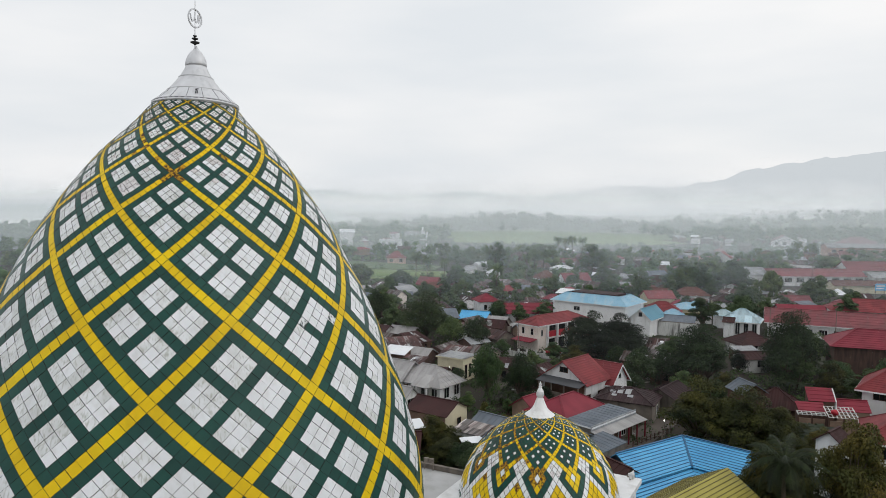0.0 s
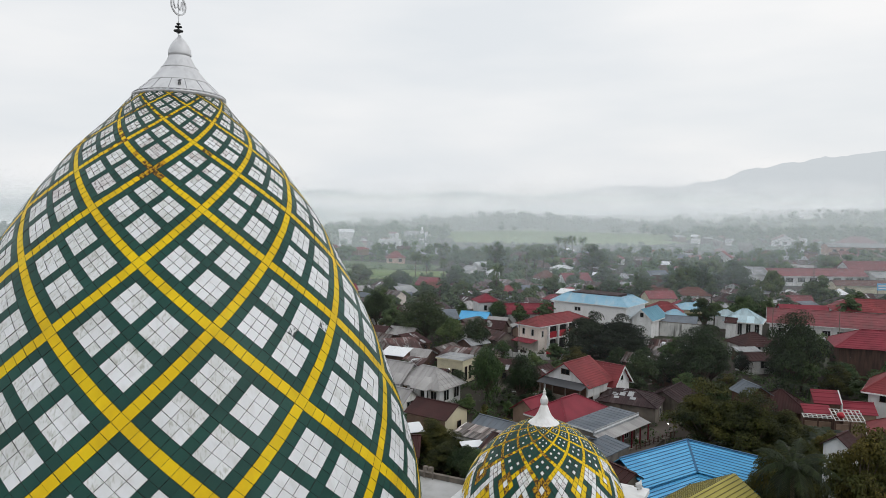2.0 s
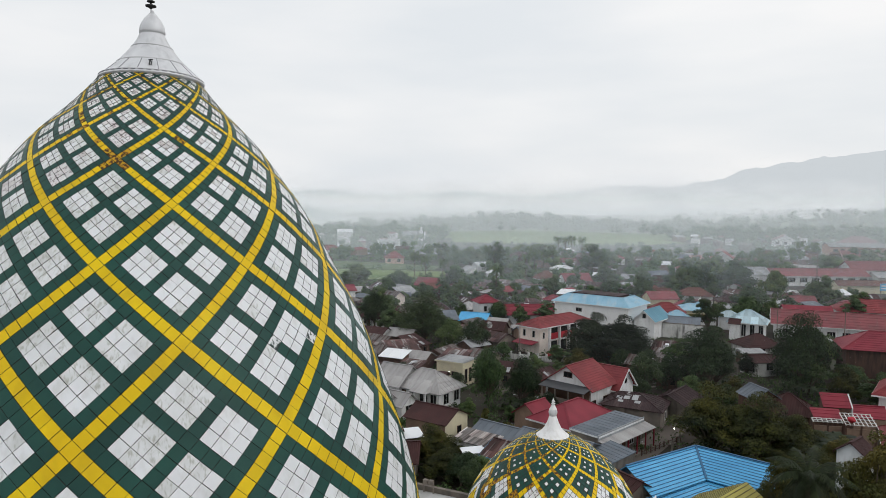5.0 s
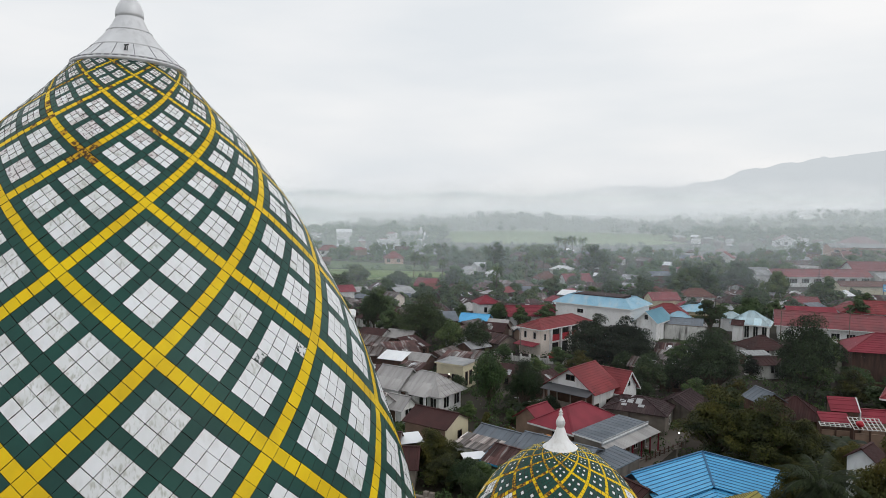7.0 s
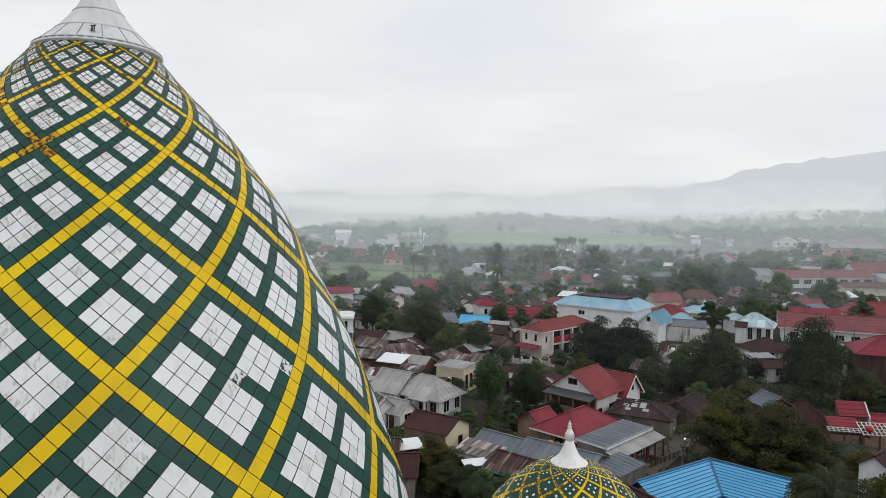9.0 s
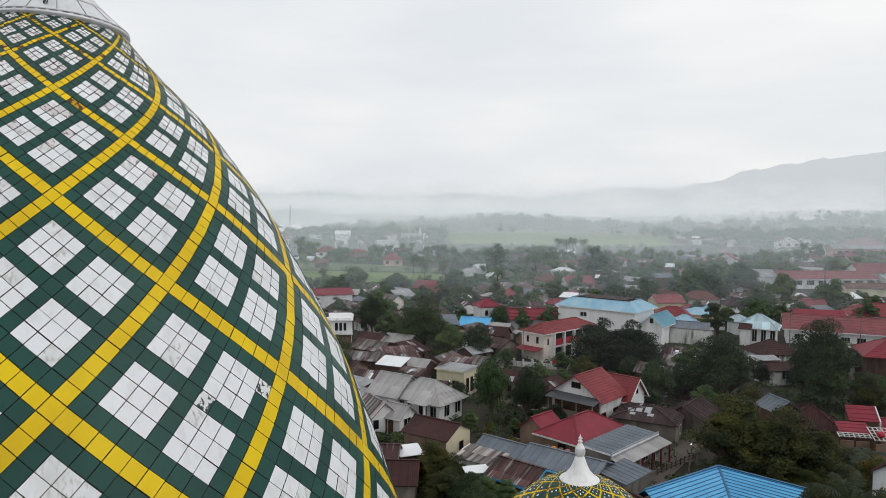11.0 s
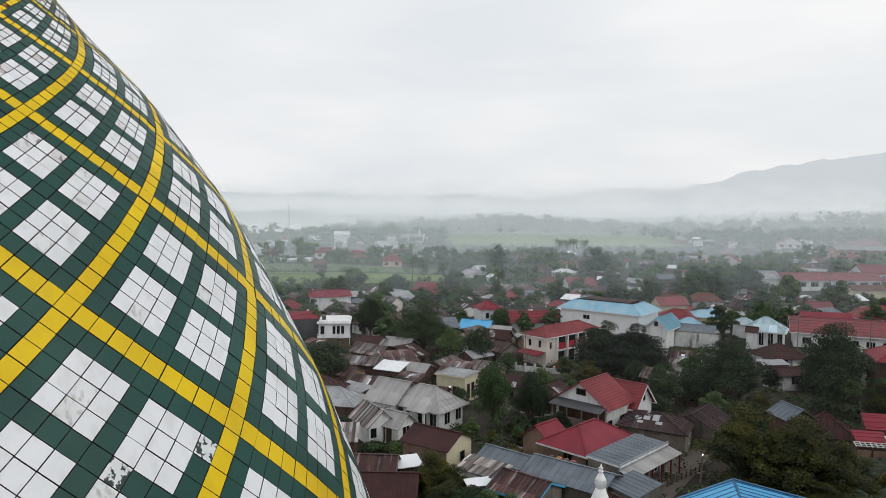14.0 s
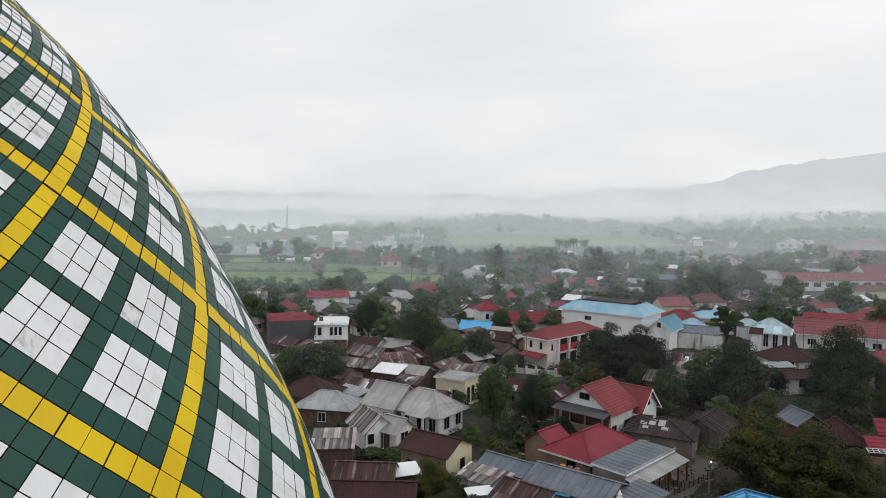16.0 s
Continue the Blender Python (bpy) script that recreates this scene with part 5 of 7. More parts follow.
boxes_part("white_bar", sign, WHITE_PAINT, (-1.6, -0.075, 2.5, 1.2, -0.062, 2.9))
for x in (-1.7, 1.7):
    boxes_part("post", sign, CONCRETE, (x - 0.08, 0.065, 0, x + 0.08, 0.22, 4.3))
tent = empty("canopy", "white peaked market canopy by the road", "canopy", place(129.5, 226.0, 10))
b = bmesh.new()
for q in range(4):
    a0, a1 = math.pi / 2 * q + math.pi / 4, math.pi / 2 * (q + 1) + math.pi / 4
    slab(b, [(3.2 * math.cos(a0), 3.2 * math.sin(a0), 2.3), (3.2 * math.cos(a1), 3.2 * math.sin(a1), 2.3), (0, 0, 4.2)], 0.04)
part("sheet", b, WHITE_ROOF, tent)
for q in range(4):
    a0 = math.pi / 2 * q + math.pi / 4
    boxes_part("post", tent, CONCRETE, (3.05 * math.cos(a0) - 0.05, 3.05 * math.sin(a0) - 0.05, 0, 3.05 * math.cos(a0) + 0.05, 3.05 * math.sin(a0) + 0.05, 2.25))
for cx, cy, cr in ((113.5, 243.0, 8), (118.0, 244.5, -6), (122.5, 243.0, 12), (90.0, 232.0, 15)):
    parked_car(place(cx, cy, cr), WHITE_PAINT, "white car parked along the school road")
# long red roofs of the school compound
house("school_block", "long school block with faded red sheet roof", "school", place(95.9, 159.2, -24), 37.0, 9.0, 3.8, "gable", 2.4, 0.9, WHITE_PAINT, RED_FADED, 1.0, True,
      [("S", -16 + 3 * i, 1.0, 1.6, 1.2) for i in range(11)], WHITE_PAINT)
# Timber brown here puts the shadow on the walls into their colour.
house("school_block", "school block with bright red hipped roof", "school", place(76.8, 119.6, -20), 16.0, 8.0, 6.94, "hip", 2.2, 0.8, TIMBER, RED_DARK, 0.6, True)
house("school_block", "long school wing with red roof", "school", place(117.5, 180.5, -20), 28.0, 9.0, 4.0, "hip", 2.4, 0.8, WHITE_PAINT, RED_TILE, 0.8, True)
house("school_block", "long white classroom block with dull red roof and window row", "school", place(146.4, 274.0, 2), 37.4, 9.0, 4.2, "gable", 2.3, 0.7, WHITE_PAINT, RED_FADED, 1.2, True,
            [("S", -16.4 + 4.7 * i, 1.5, 2.8, 1.6) for i in range(8)], WHITE_PAINT)
house("school_block", "grey-roofed end block of the classrooms", "school", place(123.4, 275.5, 2), 7.4, 9.0, 4.4, "gable", 2.4, 0.6, WHITE_PAINT, PALE_ROOF, 1.2, False)
house("school_block", "rear classroom block with faded red roof", "school", place(186.0, 298.0, 2), 28.0, 10.0, 4.6, "gable", 3.2, 0.6, WHITE_PAINT, RED_FADED, 1.2, True)
house("school_block", "grey zinc shed beside the classrooms", "school", place(176.5, 270.5, 2), 20.0, 8.0, 4.0, "gable", 1.6, 0.5, OLD_WHITE, PALE_ROOF, 1.2, False)
# radio mast
mast = empty("radio_mast", "thin dark grey lattice radio mast", "mast", place(128.6, 240, 0))
b = bmesh.new()
for k in range(10):
    z0, z1 = k * 1.55, (k + 1) * 1.55
    w0, w1 = 0.36 - 0.028 * k, 0.36 - 0.028 * (k + 1)
    for i in range(4):
        a0, a1 = math.pi / 2 * i, math.pi / 2 * (i + 1)
        c = [(w * math.cos(a), w * math.sin(a), z) for w, z, a in ((w0, z0, a0), (w1, z1, a0), (w1, z1, a1), (w0, z0, a1))]
        bar(b, c[0], c[1], 0.05)
        bar(b, c[0], c[2], 0.025)
        bar(b, c[1], c[2], 0.025)
part("lattice", b, CONCRETE, mast)
# modern grey and white house
house("modern_house", "slate-grey windowless block with red roof", "house", place(-31.6, 161.5, 18), 9.6, 8.0, 5.7, "shed", 0.5, 0.05, GREY_PAINT, RED_DARK, 0.8, True)
hw = house("modern_house", "white two-storey house with flat roof and balcony", "house", place(-22.9, 161.5, 6), 6.4, 8.0, 5.2, "flat", 0.0, 0.25, WHITE_PAINT, WHITE_PAINT, None, True,
           [("S", -2.4, 2.7, 0.8, 1.8), ("S", 0.0, 2.7, 0.6, 1.8), ("S", 0.9, 2.7, 0.6, 1.8), ("S", 1.8, 2.7, 0.6, 1.8), ("S", -2.2, 0.3, 1.0, 2.0, "door"), ("S", 1.2, 0.6, 1.6, 1.5)], None)
boxes_part("balcony", hw, WHITE_PAINT, (-3.4, -5.2, 2.1, 3.5, -4.02, 2.35), (-3.4, -5.2, 2.35, 3.5, -5.1, 2.6), (-3.4, -5.2, 2.95, 3.5, -5.1, 3.03))
boxes_part("lower_wall", hw, BRICK, (-3.1, -4.35, 0, 3.15, -4.1, 2.1), label="bare brick ground floor front")
for i in range(7):
    boxes_part("baluster", hw, WHITE_PAINT, (-3.35 + i * 1.1, -5.18, 2.6, -3.27 + i * 1.1, -5.12, 2.95))
boxes_part("cornice", hw, WHITE_PAINT, (-3.55, -4.5, 5.0, 3.55, 4.3, 5.18), (-3.2, -4.1, 5.18, 3.2, 4.0, 5.5))
boxes_part("water_tank", hw, GREY_PAINT, (-2.6, -2, 5.5, -1.8, -1.2, 6.3))
house("house", "two-storey white house with dull red roof", "house", place(-31.5, 206.0, 20), 11.0, 8.0, 5.0, "gable", 1.3, 0.5, WHITE_PAINT, RED_DARK, 0.8, True, [("S", -5, 3.2, 1, 1.2), ("W", 0, 3.2, 1, 1.2), ("S", -5, 0.8, 1, 1.2)])
house("house", "cream house with orange-red hipped roof", "house", place(-40.0, 196.0, 12), 6.0, 5.0, 3.0, "hip", 1.8, 0.5, CREAM, RED_TILE, 0.6, True)
house("house", "white and red narrow two-storey house", "house", place(11.4, 180.5, 15), 5.0, 5.5, 5.6, "hip", 1.6, 0.5, WHITE_PAINT, RED_DARK, 0.6, True, [("S", -1, 3.2, 0.8, 1.3), ("S", 1, 3.2, 0.8, 1.3), ("S", 0, 0.2, 1, 2.1, "door")])
house("shed", "shed with bright blue sheet roof", "shed", place(8.2, 168.5, -20), 6.5, 5.5, 2.8, "gable", 1.5, 0.4, TIMBER, BLUE_ROOF, 0.8, False)
house("house", "long house with red tile roof beside the hall", "house", place(22.0, 177.0, 6), 11.5, 8.0, 3.4, "gable", 1.8, 0.6, WHITE_PAINT, RED_DARK, 0.6, True)
house("house", "house with red roof behind the hall", "house", place(57.5, 180.0, -20), 9.0, 7.0, 3.6, "hip", 2.0, 0.6, WHITE_PAINT, RED_TILE, 0.6, True)

# ---- mosque forecourt: blue and yellow pavilion roofs ----
blue_slopes, low_slopes, yellow_slopes = [], [], []
bp = empty("blue_pavilion", "pavilion with bright blue ribbed hipped roof", "pavilion", place(0, 0, 0))
b = bmesh.new()
for pts in ([(19.4, 65.5, 3.4), (25.9, 69.8, 3.4), (26.6, 74.8, 5.0), (17.8, 69.0, 5.0)], [(25.9, 69.8, 3.4), (30.4, 65.6, 3.4), (32.6, 69.2, 5.0), (26.6, 74.8, 5.0)]):
    slab(b, pts, 0.06)
    blue_slopes.append(pts)
for pts in ([(26.6, 74.8, 5.0), (17.8, 69.0, 5.0), (15.6, 72.4, 1.9), (25.4, 78.6, 1.9)], [(32.6, 69.2, 5.0), (26.6, 74.8, 5.0), (25.4, 78.6, 1.9), (34.9, 71.7, 1.9)]):
    slab(b, pts[:3], 0.06)
    slab(b, [pts[0], pts[2], pts[3]], 0.06)
# Ribs darkened to draw the shadow gaps of the sheets.
ribs(part("roof", b, BLUE_ROOF, bp), blue_slopes, 0.4, BLUE_SEAM)
b = bmesh.new()
for pts in ([(17.4, 61.2, 2.3), (26.1, 67.0, 2.3), (25.9, 70.3, 3.28), (18.6, 65.6, 3.28)], [(26.1, 67.0, 2.3), (30.6, 62.8, 2.3), (30.4, 66.2, 3.28), (25.9, 70.3, 3.28)]):
    slab(b, pts, 0.06)
    low_slopes.append(pts)
ribs(part("lower_roof", b, BLUE_ROOF, bp), low_slopes, 0.4, BLUE_SEAM)
b = bmesh.new()
bar(b, (26.6, 74.8, 5.06), (25.9, 69.8, 3.46), 0.2, 0.08)
bar(b, (26.6, 74.8, 5.06), (32.6, 69.2, 5.06), 0.22, 0.08)
bar(b, (26.6, 74.8, 5.06), (17.8, 69.0, 5.06), 0.22, 0.08)
part("ridge_cap", b, BLUE_SEAM, bp)
for x, y, top in ((19.8, 66.4, 2.95), (25.7, 70.4, 2.95), (30.2, 66.6, 2.95), (34.2, 71.2, 1.95), (25.4, 77.8, 1.95), (16.2, 71.8, 1.95)):
    boxes_part("post", bp, WHITE_PAINT, (x - 0.12, y - 0.12, 0, x + 0.12, y + 0.12, top))
yp = empty("yellow_pavilion", "pavilion with olive-yellow ribbed gable roof", "pavilion", place(0, 0, 0))
b = bmesh.new()
for pts in ([(15.0, 45.6, 3.9), (28.9, 58.0, 3.9), (26.1, 61.6, 6.5), (12.2, 49.2, 6.5)], [(23.4, 65.3, 3.9), (9.5, 52.9, 3.9), (12.2, 49.2, 6.5), (26.1, 61.6, 6.5)]):
    slab(b, pts[:3], 0.06)
    slab(b, [pts[0], pts[2], pts[3]], 0.06)
    yellow_slopes.append(pts)
# Here too the shadow gaps are put into the rib colour.
ribs(part("roof", b, YELLOW_ROOF, yp), yellow_slopes, 0.4, YELLOW_SEAM)
for x, y in ((15.6, 46.8), (27.9, 57.9), (23.4, 64.0), (10.6, 53.4)):
    boxes_part("post", yp, WHITE_PAINT, (x - 0.12, y - 0.12, 0, x + 0.12, y + 0.12, 4.0))
house("shed", "dark maroon sheet roof behind the small dome", "shed", place(16.8, 69.6, -60), 7.0, 4.6, 3.2, "gable", 1.3, 0.3, CONCRETE, BROWN_ROOF, 0.8, False)

# ---- houses along the right of the walk ----
house("two_storey_house", "white two-storey house with red tile hipped roof", "house", place(65.8, 94.6, -38), 12.0, 8.0, 5.7, "hip", 3.0, 0.8, WHITE_PAINT, RED_TILE, 0.4, True,
           [("W", 1.5, 3.9, 2.0, 1.5), ("S", -3.6, 3.9, 2.0, 1.5), ("S", 0, 3.9, 2.0, 1.5)], WHITE_PAINT, frame_mat=FRAME_BROWN)
house("two_storey_house", "lower wing with red tile roof and brown windows", "house", place(54.2, 75.2, -30), 12.0, 8.0, 5.2, "hip", 2.6, 0.8, WHITE_PAINT, RED_TILE, 0.4, True,
      [("S", -4.4, 2.9, 2.0, 1.4), ("S", -1.0, 2.9, 1.8, 1.4), ("S", -4.2, 0.5, 2.0, 1.5), ("W", 0, 2.9, 1.6, 1.3)], WHITE_PAINT, frame_mat=FRAME_BROWN)
house("house", "small white house with old brown tile roof", "house", place(41.2, 71.3, 40), 2.4, 2.6, 6.0, "gable", 1.0, 0.3, WHITE_PAINT, BROWN_ROOF, 0.4, True, (), None)
hs = house("red_shed", "shed with bright red upper roof and bare brick walls", "shed", place(51.9, 93.6, -12), 3.2, 1.7, 3.95, "shed", 1.3, 0.1, TIMBER, RED_DARK, 0.7, True)
house("red_shed", "lower red lean-to roof in front of the shed", "shed", place(49.75, 91.75, -12), 3.3, 1.9, 3.0, "shed", 0.75, 0.1, TIMBER, RED_DARK, 0.7, True)
b = bmesh.new()
for x in (1.72, 1.86):
    b.faces.new([b.verts.new((x, y, z)) for y, z in ((-0.95, 2.6), (0.95, 2.6), (0.95, 5.42), (0.85, 5.42), (-0.95, 4.02))])
lo_, hi_ = list(b.faces)
lv, hv = list(lo_.verts), list(hi_.verts)
for i in range(5):
    b.faces.new((lv[i], lv[(i + 1) % 5], hv[(i + 1) % 5], hv[i]))
part("side_parapet", b, WHITE_PAINT, hs, "white side parapet of the roof")
house("red_shed", "dull red sheet roof annex beside the shed", "shed", place(56.0, 93.6, -12), 4.0, 3.2, 2.9, "gable", 1.1, 0.2, BRICK, RED_DARK, 0.7, True)


def roof_frame(m, half_x, half_y, z0, z1, n, k):
    """An uncovered white timber roof: rafters up the slope, battens across, posts and a low brick wall."""
    ob = empty("roof_trellis", "open white timber roof frame without covering", "trellis", m, "open roof frames")
    for i in range(n):
        b = bmesh.new()
        x = -half_x + 2 * half_x * i / (n - 1)
        bar(b, (x, -half_y, z0), (x, half_y, z1), 0.09)
        part("rafter", b, FRAME_WHITE, ob)
    for j in range(k):
        t = j / (k - 1)
        b = bmesh.new()
        bar(b, (-half_x - 0.1, -half_y + 2 * half_y * t, z0 + (z1 - z0) * t + 0.07), (half_x + 0.1, -half_y + 2 * half_y * t, z0 + (z1 - z0) * t + 0.07), 0.07)
        part("batten", b, FRAME_WHITE, ob)
    for x in (-half_x, 0, half_x):
        boxes_part("post", ob, TIMBER, (x - 0.08, -half_y, 0, x + 0.08, -half_y + 0.16, z0 - 0.04))
    boxes_part("brick_panel", ob, BRICK, (-half_x, -half_y + 0.2, 0, half_x, -half_y + 0.34, z0 - 0.5))
    return ob


roof_frame(place(52.4, 89.3, -12), 1.75, 1.25, 3.0, 3.75, 8, 5)
roof_frame(place(49.1, 90.35, -12), 1.7, 0.4, 2.85, 3.05, 7, 3)
house("shed", "grey zinc gable shed among trees", "shed", place(44.0, 98.5, -80), 3.6, 3.6, 4.1, "gable", 1.1, 0.35, TIMBER, BLUEGREY_ROOF, 0.8, False)
house("house", "house with dark hipped roof among trees", "house", place(48.8, 99.6, -20), 6.0, 5.6, 2.0, "hip", 2.0, 0.5, TIMBER, BROWN_ROOF, 0.8, False)

# small roofs packed behind the white house
for nm, lab, x, y, rot, L, W, hh, kd, rs, wl_, rf_ in (
        ("lean_to", "bright new white zinc roof among rusty ones", -8.3, 127.0, -25, 4.2, 2.8, 2.8, "shed", 0.7, TIMBER, WHITE_ROOF),
        ("house", "low house with maroon rusty zinc roof", -10.6, 118.6, -24, 6.2, 4.2, 2.5, "gable", 1.1, TIMBER, RUST_ROOF),
        ("lean_to", "pale zinc lean-to beside the maroon roof", -13.2, 115.6, -40, 4.6, 2.4, 2.2, "shed", 0.5, TIMBER, PALE_ROOF),
        ("house", "low house with streaked grey zinc roof", -13.6, 133.4, -18, 7.0, 4.0, 2.5, "gable", 1.0, TIMBER, RUST_GREY),
        ("house", "timber house with grey zinc roof", -4.4, 129.0, -28, 5.4, 3.6, 2.5, "gable", 0.9, TIMBER, GREY_ROOF),
        ("house", "timber house with dark rusty roof", -13.0, 142.0, -35, 7.0, 4.4, 2.6, "gable", 1.3, TIMBER, RUST_GREY),
        ("house", "small house with maroon zinc roof", -1.6, 114.2, -20, 5.0, 3.2, 2.5, "gable", 0.8, TIMBER, RUST_ROOF),
        ("lean_to", "small rusty zinc lean-to shelter", -5.0, 122.8, -25, 3.6, 2.6, 2.1, "shed", 0.5, TIMBER, RUST_ROOF),
        ("house", "low concrete house with dark brown roof", 10.8, 119.5, -24, 6.5, 4.4, 2.5, "gable", 1.2, CONCRETE, BROWN_ROOF),
        ("house", "dark house with brown sheet roof", 15.8, 114.6, 46, 6.0, 4.2, 2.4, "gable", 1.1, TIMBER, BROWN_ROOF),
        ("hut", "old timber hut with rusty hipped roof", 44.4, 137.6, -30, 5.0, 4.0, 2.4, "gable", 1.3, TIMBER, RUST_ROOF),
        ("hut", "old hut with streaked zinc roof", 42.6, 131.2, -35, 6.0, 3.2, 2.2, "shed", 0.8, TIMBER, RUST_GREY),
        ("hut", "dark timber hut with rusty roof", 36.0, 124.0, -38, 5.6, 3.8, 2.6, "gable", 1.2, TIMBER, RUST_GREY),
        ("hut", "grey weathered zinc hut behind the trees", 47.6, 140.6, -32, 4.6, 3.0, 2.3, "gable", 0.9, TIMBER, RUST_GREY),
        ("lean_to", "pale zinc lean-to among the huts", 43.6, 142.2, -32, 3.8, 2.4, 2.0, "shed", 0.5, TIMBER, GREY_ROOF),
        ("hut", "dark timber hut with brown sheet roof", 47.4, 134.6, -36, 5.0, 3.4, 2.4, "gable", 1.0, TIMBER, BROWN_ROOF),
        ("lean_to", "patched grey zinc shelter", 41.4, 126.4, -38, 4.2, 3.0, 2.2, "shed", 0.6, TIMBER, RUST_GREY),
        ("hut", "low hut with streaked dark zinc roof", 39.4, 120.6, -36, 5.0, 3.4, 2.3, "gable", 0.9, TIMBER, RUST_GREY),
        ("lean_to", "small rusty sheet shelter by the huts", 37.8, 117.0, -30, 3.6, 2.4, 1.9, "shed", 0.5, TIMBER, RUST_ROOF),
        ("house", "red-roofed annex of the school", 93.5, 180.0, -12, 11.0, 6.0, 3.6, "gable", 1.5, WHITE_PAINT, RED_DARK),
        ("house", "cream shop house with an orange roof", 63.0, 202.0, 8, 8.0, 6.0, 4.0, "gable", 1.8, CREAM, RED_FADED),
        ("house", "house with faded red roof in the trees", 39.3, 263.0, 10, 8.0, 7.0, 3.2, "hip", 2.6, WHITE_PAINT, BROWN_TILE),
        ("house", "broad house with faded red gable roof", 47.6, 250.0, 15, 10.0, 8.0, 3.4, "gable", 2.8, WHITE_PAINT, RED_FADED),
        ("house", "house with red-brown gable roof", -4.4, 236.0, -30, 7.0, 6.0, 3.4, "gable", 2.2, BRICK, RED_FADED),
        ("house", "low house with brown-red tile gable roof", -3.2, 229.5, 50, 6.0, 4.6, 2.8, "gable", 1.7, BRICK, BROWN_TILE),
        ("house", "pinkish house with rust-striped brown gable roof", -14.8, 204.0, -38, 7.0, 5.0, 3.4, "gable", 1.6, BLUSH, RUST_GREY)):
    ho = house(nm, lab, "house" if nm != "lean_to" else "shed", place(x, y, rot), L, W, hh, kd, rs, 0.4, wl_, rf_, 0.85, False, [("S", 0.8, 0.8, 0.8, 1.0), ("S", -1.0, 0.1, 0.8, 1.9, "door")], None, ridge_cap=False, frame_mat=FRAME_BROWN)
    if rf_ in (RUST_ROOF, RUST_GREY, BROWN_ROOF):
        patch_roof(ho, roof_faces(kd, L, W, hh, rs, 0.4), 5, (PALE_ROOF, RUST_GREY, GREY_ROOF, RUST_ROOF, RUST_GREY, WHITE_ROOF))

# ---- crowded small roofs further off ----
KEEP = [(o.matrix_basis.translation.x, o.matrix_basis.translation.y) for o in scene.objects if o.parent is None and o.type == "EMPTY"]
ROOFS = [(RUST_ROOF, "rusty zinc"), (RUST_GREY, "rust-streaked grey zinc"), (BROWN_ROOF, "dark brown sheet"), (RUST_ROOF, "rusty zinc"), (RUST_ROOF, "rusty zinc"), (GREY_ROOF, "grey zinc"),
         (RUST_GREY, "rust-streaked grey zinc"), (BROWN_ROOF, "dark brown sheet"), (RUST_GREY, "rust-streaked grey zinc"), (PALE_ROOF, "pale zinc"), (BLUEGREY_ROOF, "blue-grey zinc")]
WALLS = [(TIMBER, "timber"), (CONCRETE, "bare concrete"), (OLD_WHITE, "stained white"), (BRICK, "brick"), (TIMBER, "timber")]
rh = random.Random(11)


def crowd(x0, x1, y0, y1, n, gap, red=0.0, size=(4.0, 7.5), tall=2.2, pale=False):
    made = 0
    for _ in range(n * 30):
        x, y = rh.uniform(x0, x1), rh.uniform(y0, y1)
        if made >= n:
            break
        if any((x - a) ** 2 + (y - c) ** 2 < gap * gap for a, c in KEEP):
            continue
        KEEP.append((x, y))
        made += 1
        rm, rn = rh.choice(ROOFS)
        if rh.random() < red:
            rm, rn = rh.choice([(RED_TILE, "red tile"), (RED_DARK, "deep red sheet"), (RED_FADED, "faded red"), (BROWN_TILE, "brown-red tile"), (PALE_ROOF, "pale zinc"), (WHITE_ROOF, "new white zinc")])
        wm, wnm = rh.choice(WALLS)
        if pale:
            (wm, wnm), (rm, rn) = (WHITE_PAINT, "white painted"), rh.choice([(WHITE_ROOF, "new white zinc"), (PALE_ROOF, "pale zinc"), (RED_FADED, "faded red"), (PALE_ROOF, "pale zinc")])
        L = rh.uniform(*size)
        W = rh.uniform(3.4, 5.2)
        kd, hh, rs, W = rh.choice(("gable", "gable", "hip", "shed")), rh.uniform(tall, tall * 1.35), rh.uniform(0.8, 1.6), W * (1 if tall < 3 else 1.3)
        ho = house("house", f"small {wnm} house under a {rn} roof", "house", place(x, y, rh.choice((-33, 57, -28, 44, 12, -50)) + rh.uniform(-8, 8), rise(x, y)), L, W, hh, kd, rs, 0.4, wm, rm, 0.9 if y < 170 else None, False, [("S", rh.uniform(-1, 1), 0.9, 0.9, 1.0), ("S", 1.6, 0.1, 0.8, 1.9, "door")] if y < 190 else (), None, ridge_cap=False, frame_mat=FRAME_BROWN)
        if y < 240 and rm in (RUST_ROOF, RUST_GREY, BROWN_ROOF) and kd != "hip":
            patch_roof(ho, roof_faces(kd, L, W, hh, rs, 0.4), 4, (PALE_ROOF, RUST_GREY, GREY_ROOF, RUST_ROOF, RUST_GREY, WHITE_ROOF))


crowd(-16, 10, 121, 142, 7, 4.4)
crowd(-30, -8, 130, 152, 7, 5.2)
crowd(2, 22, 146, 166, 7, 5.2)
crowd(-32, 20, 165, 232, 34, 6.2, 0.08)
crowd(14, 70, 178, 245, 34, 6.5, 0.15)
crowd(70, 130, 190, 245, 18, 7.5, 0.25)
crowd(-60, -30, 165, 240, 12, 7.0, 0.12)
crowd(40, 150, 262, 380, 18, 11, 0.45, (6, 11), 3.2)
crowd(-120, -14, 400, 560, 11, 13, 0.6, (6, 10), 3.4)
crowd(205, 330, 400, 640, 34, 13, 0.45, (6, 11), 3.4)
crowd(60, 200, 360, 440, 12, 13, 0.5, (6, 10), 3.2)
crowd(130, 260, 305, 380, 12, 12, 0.5, (8, 13), 3.6)
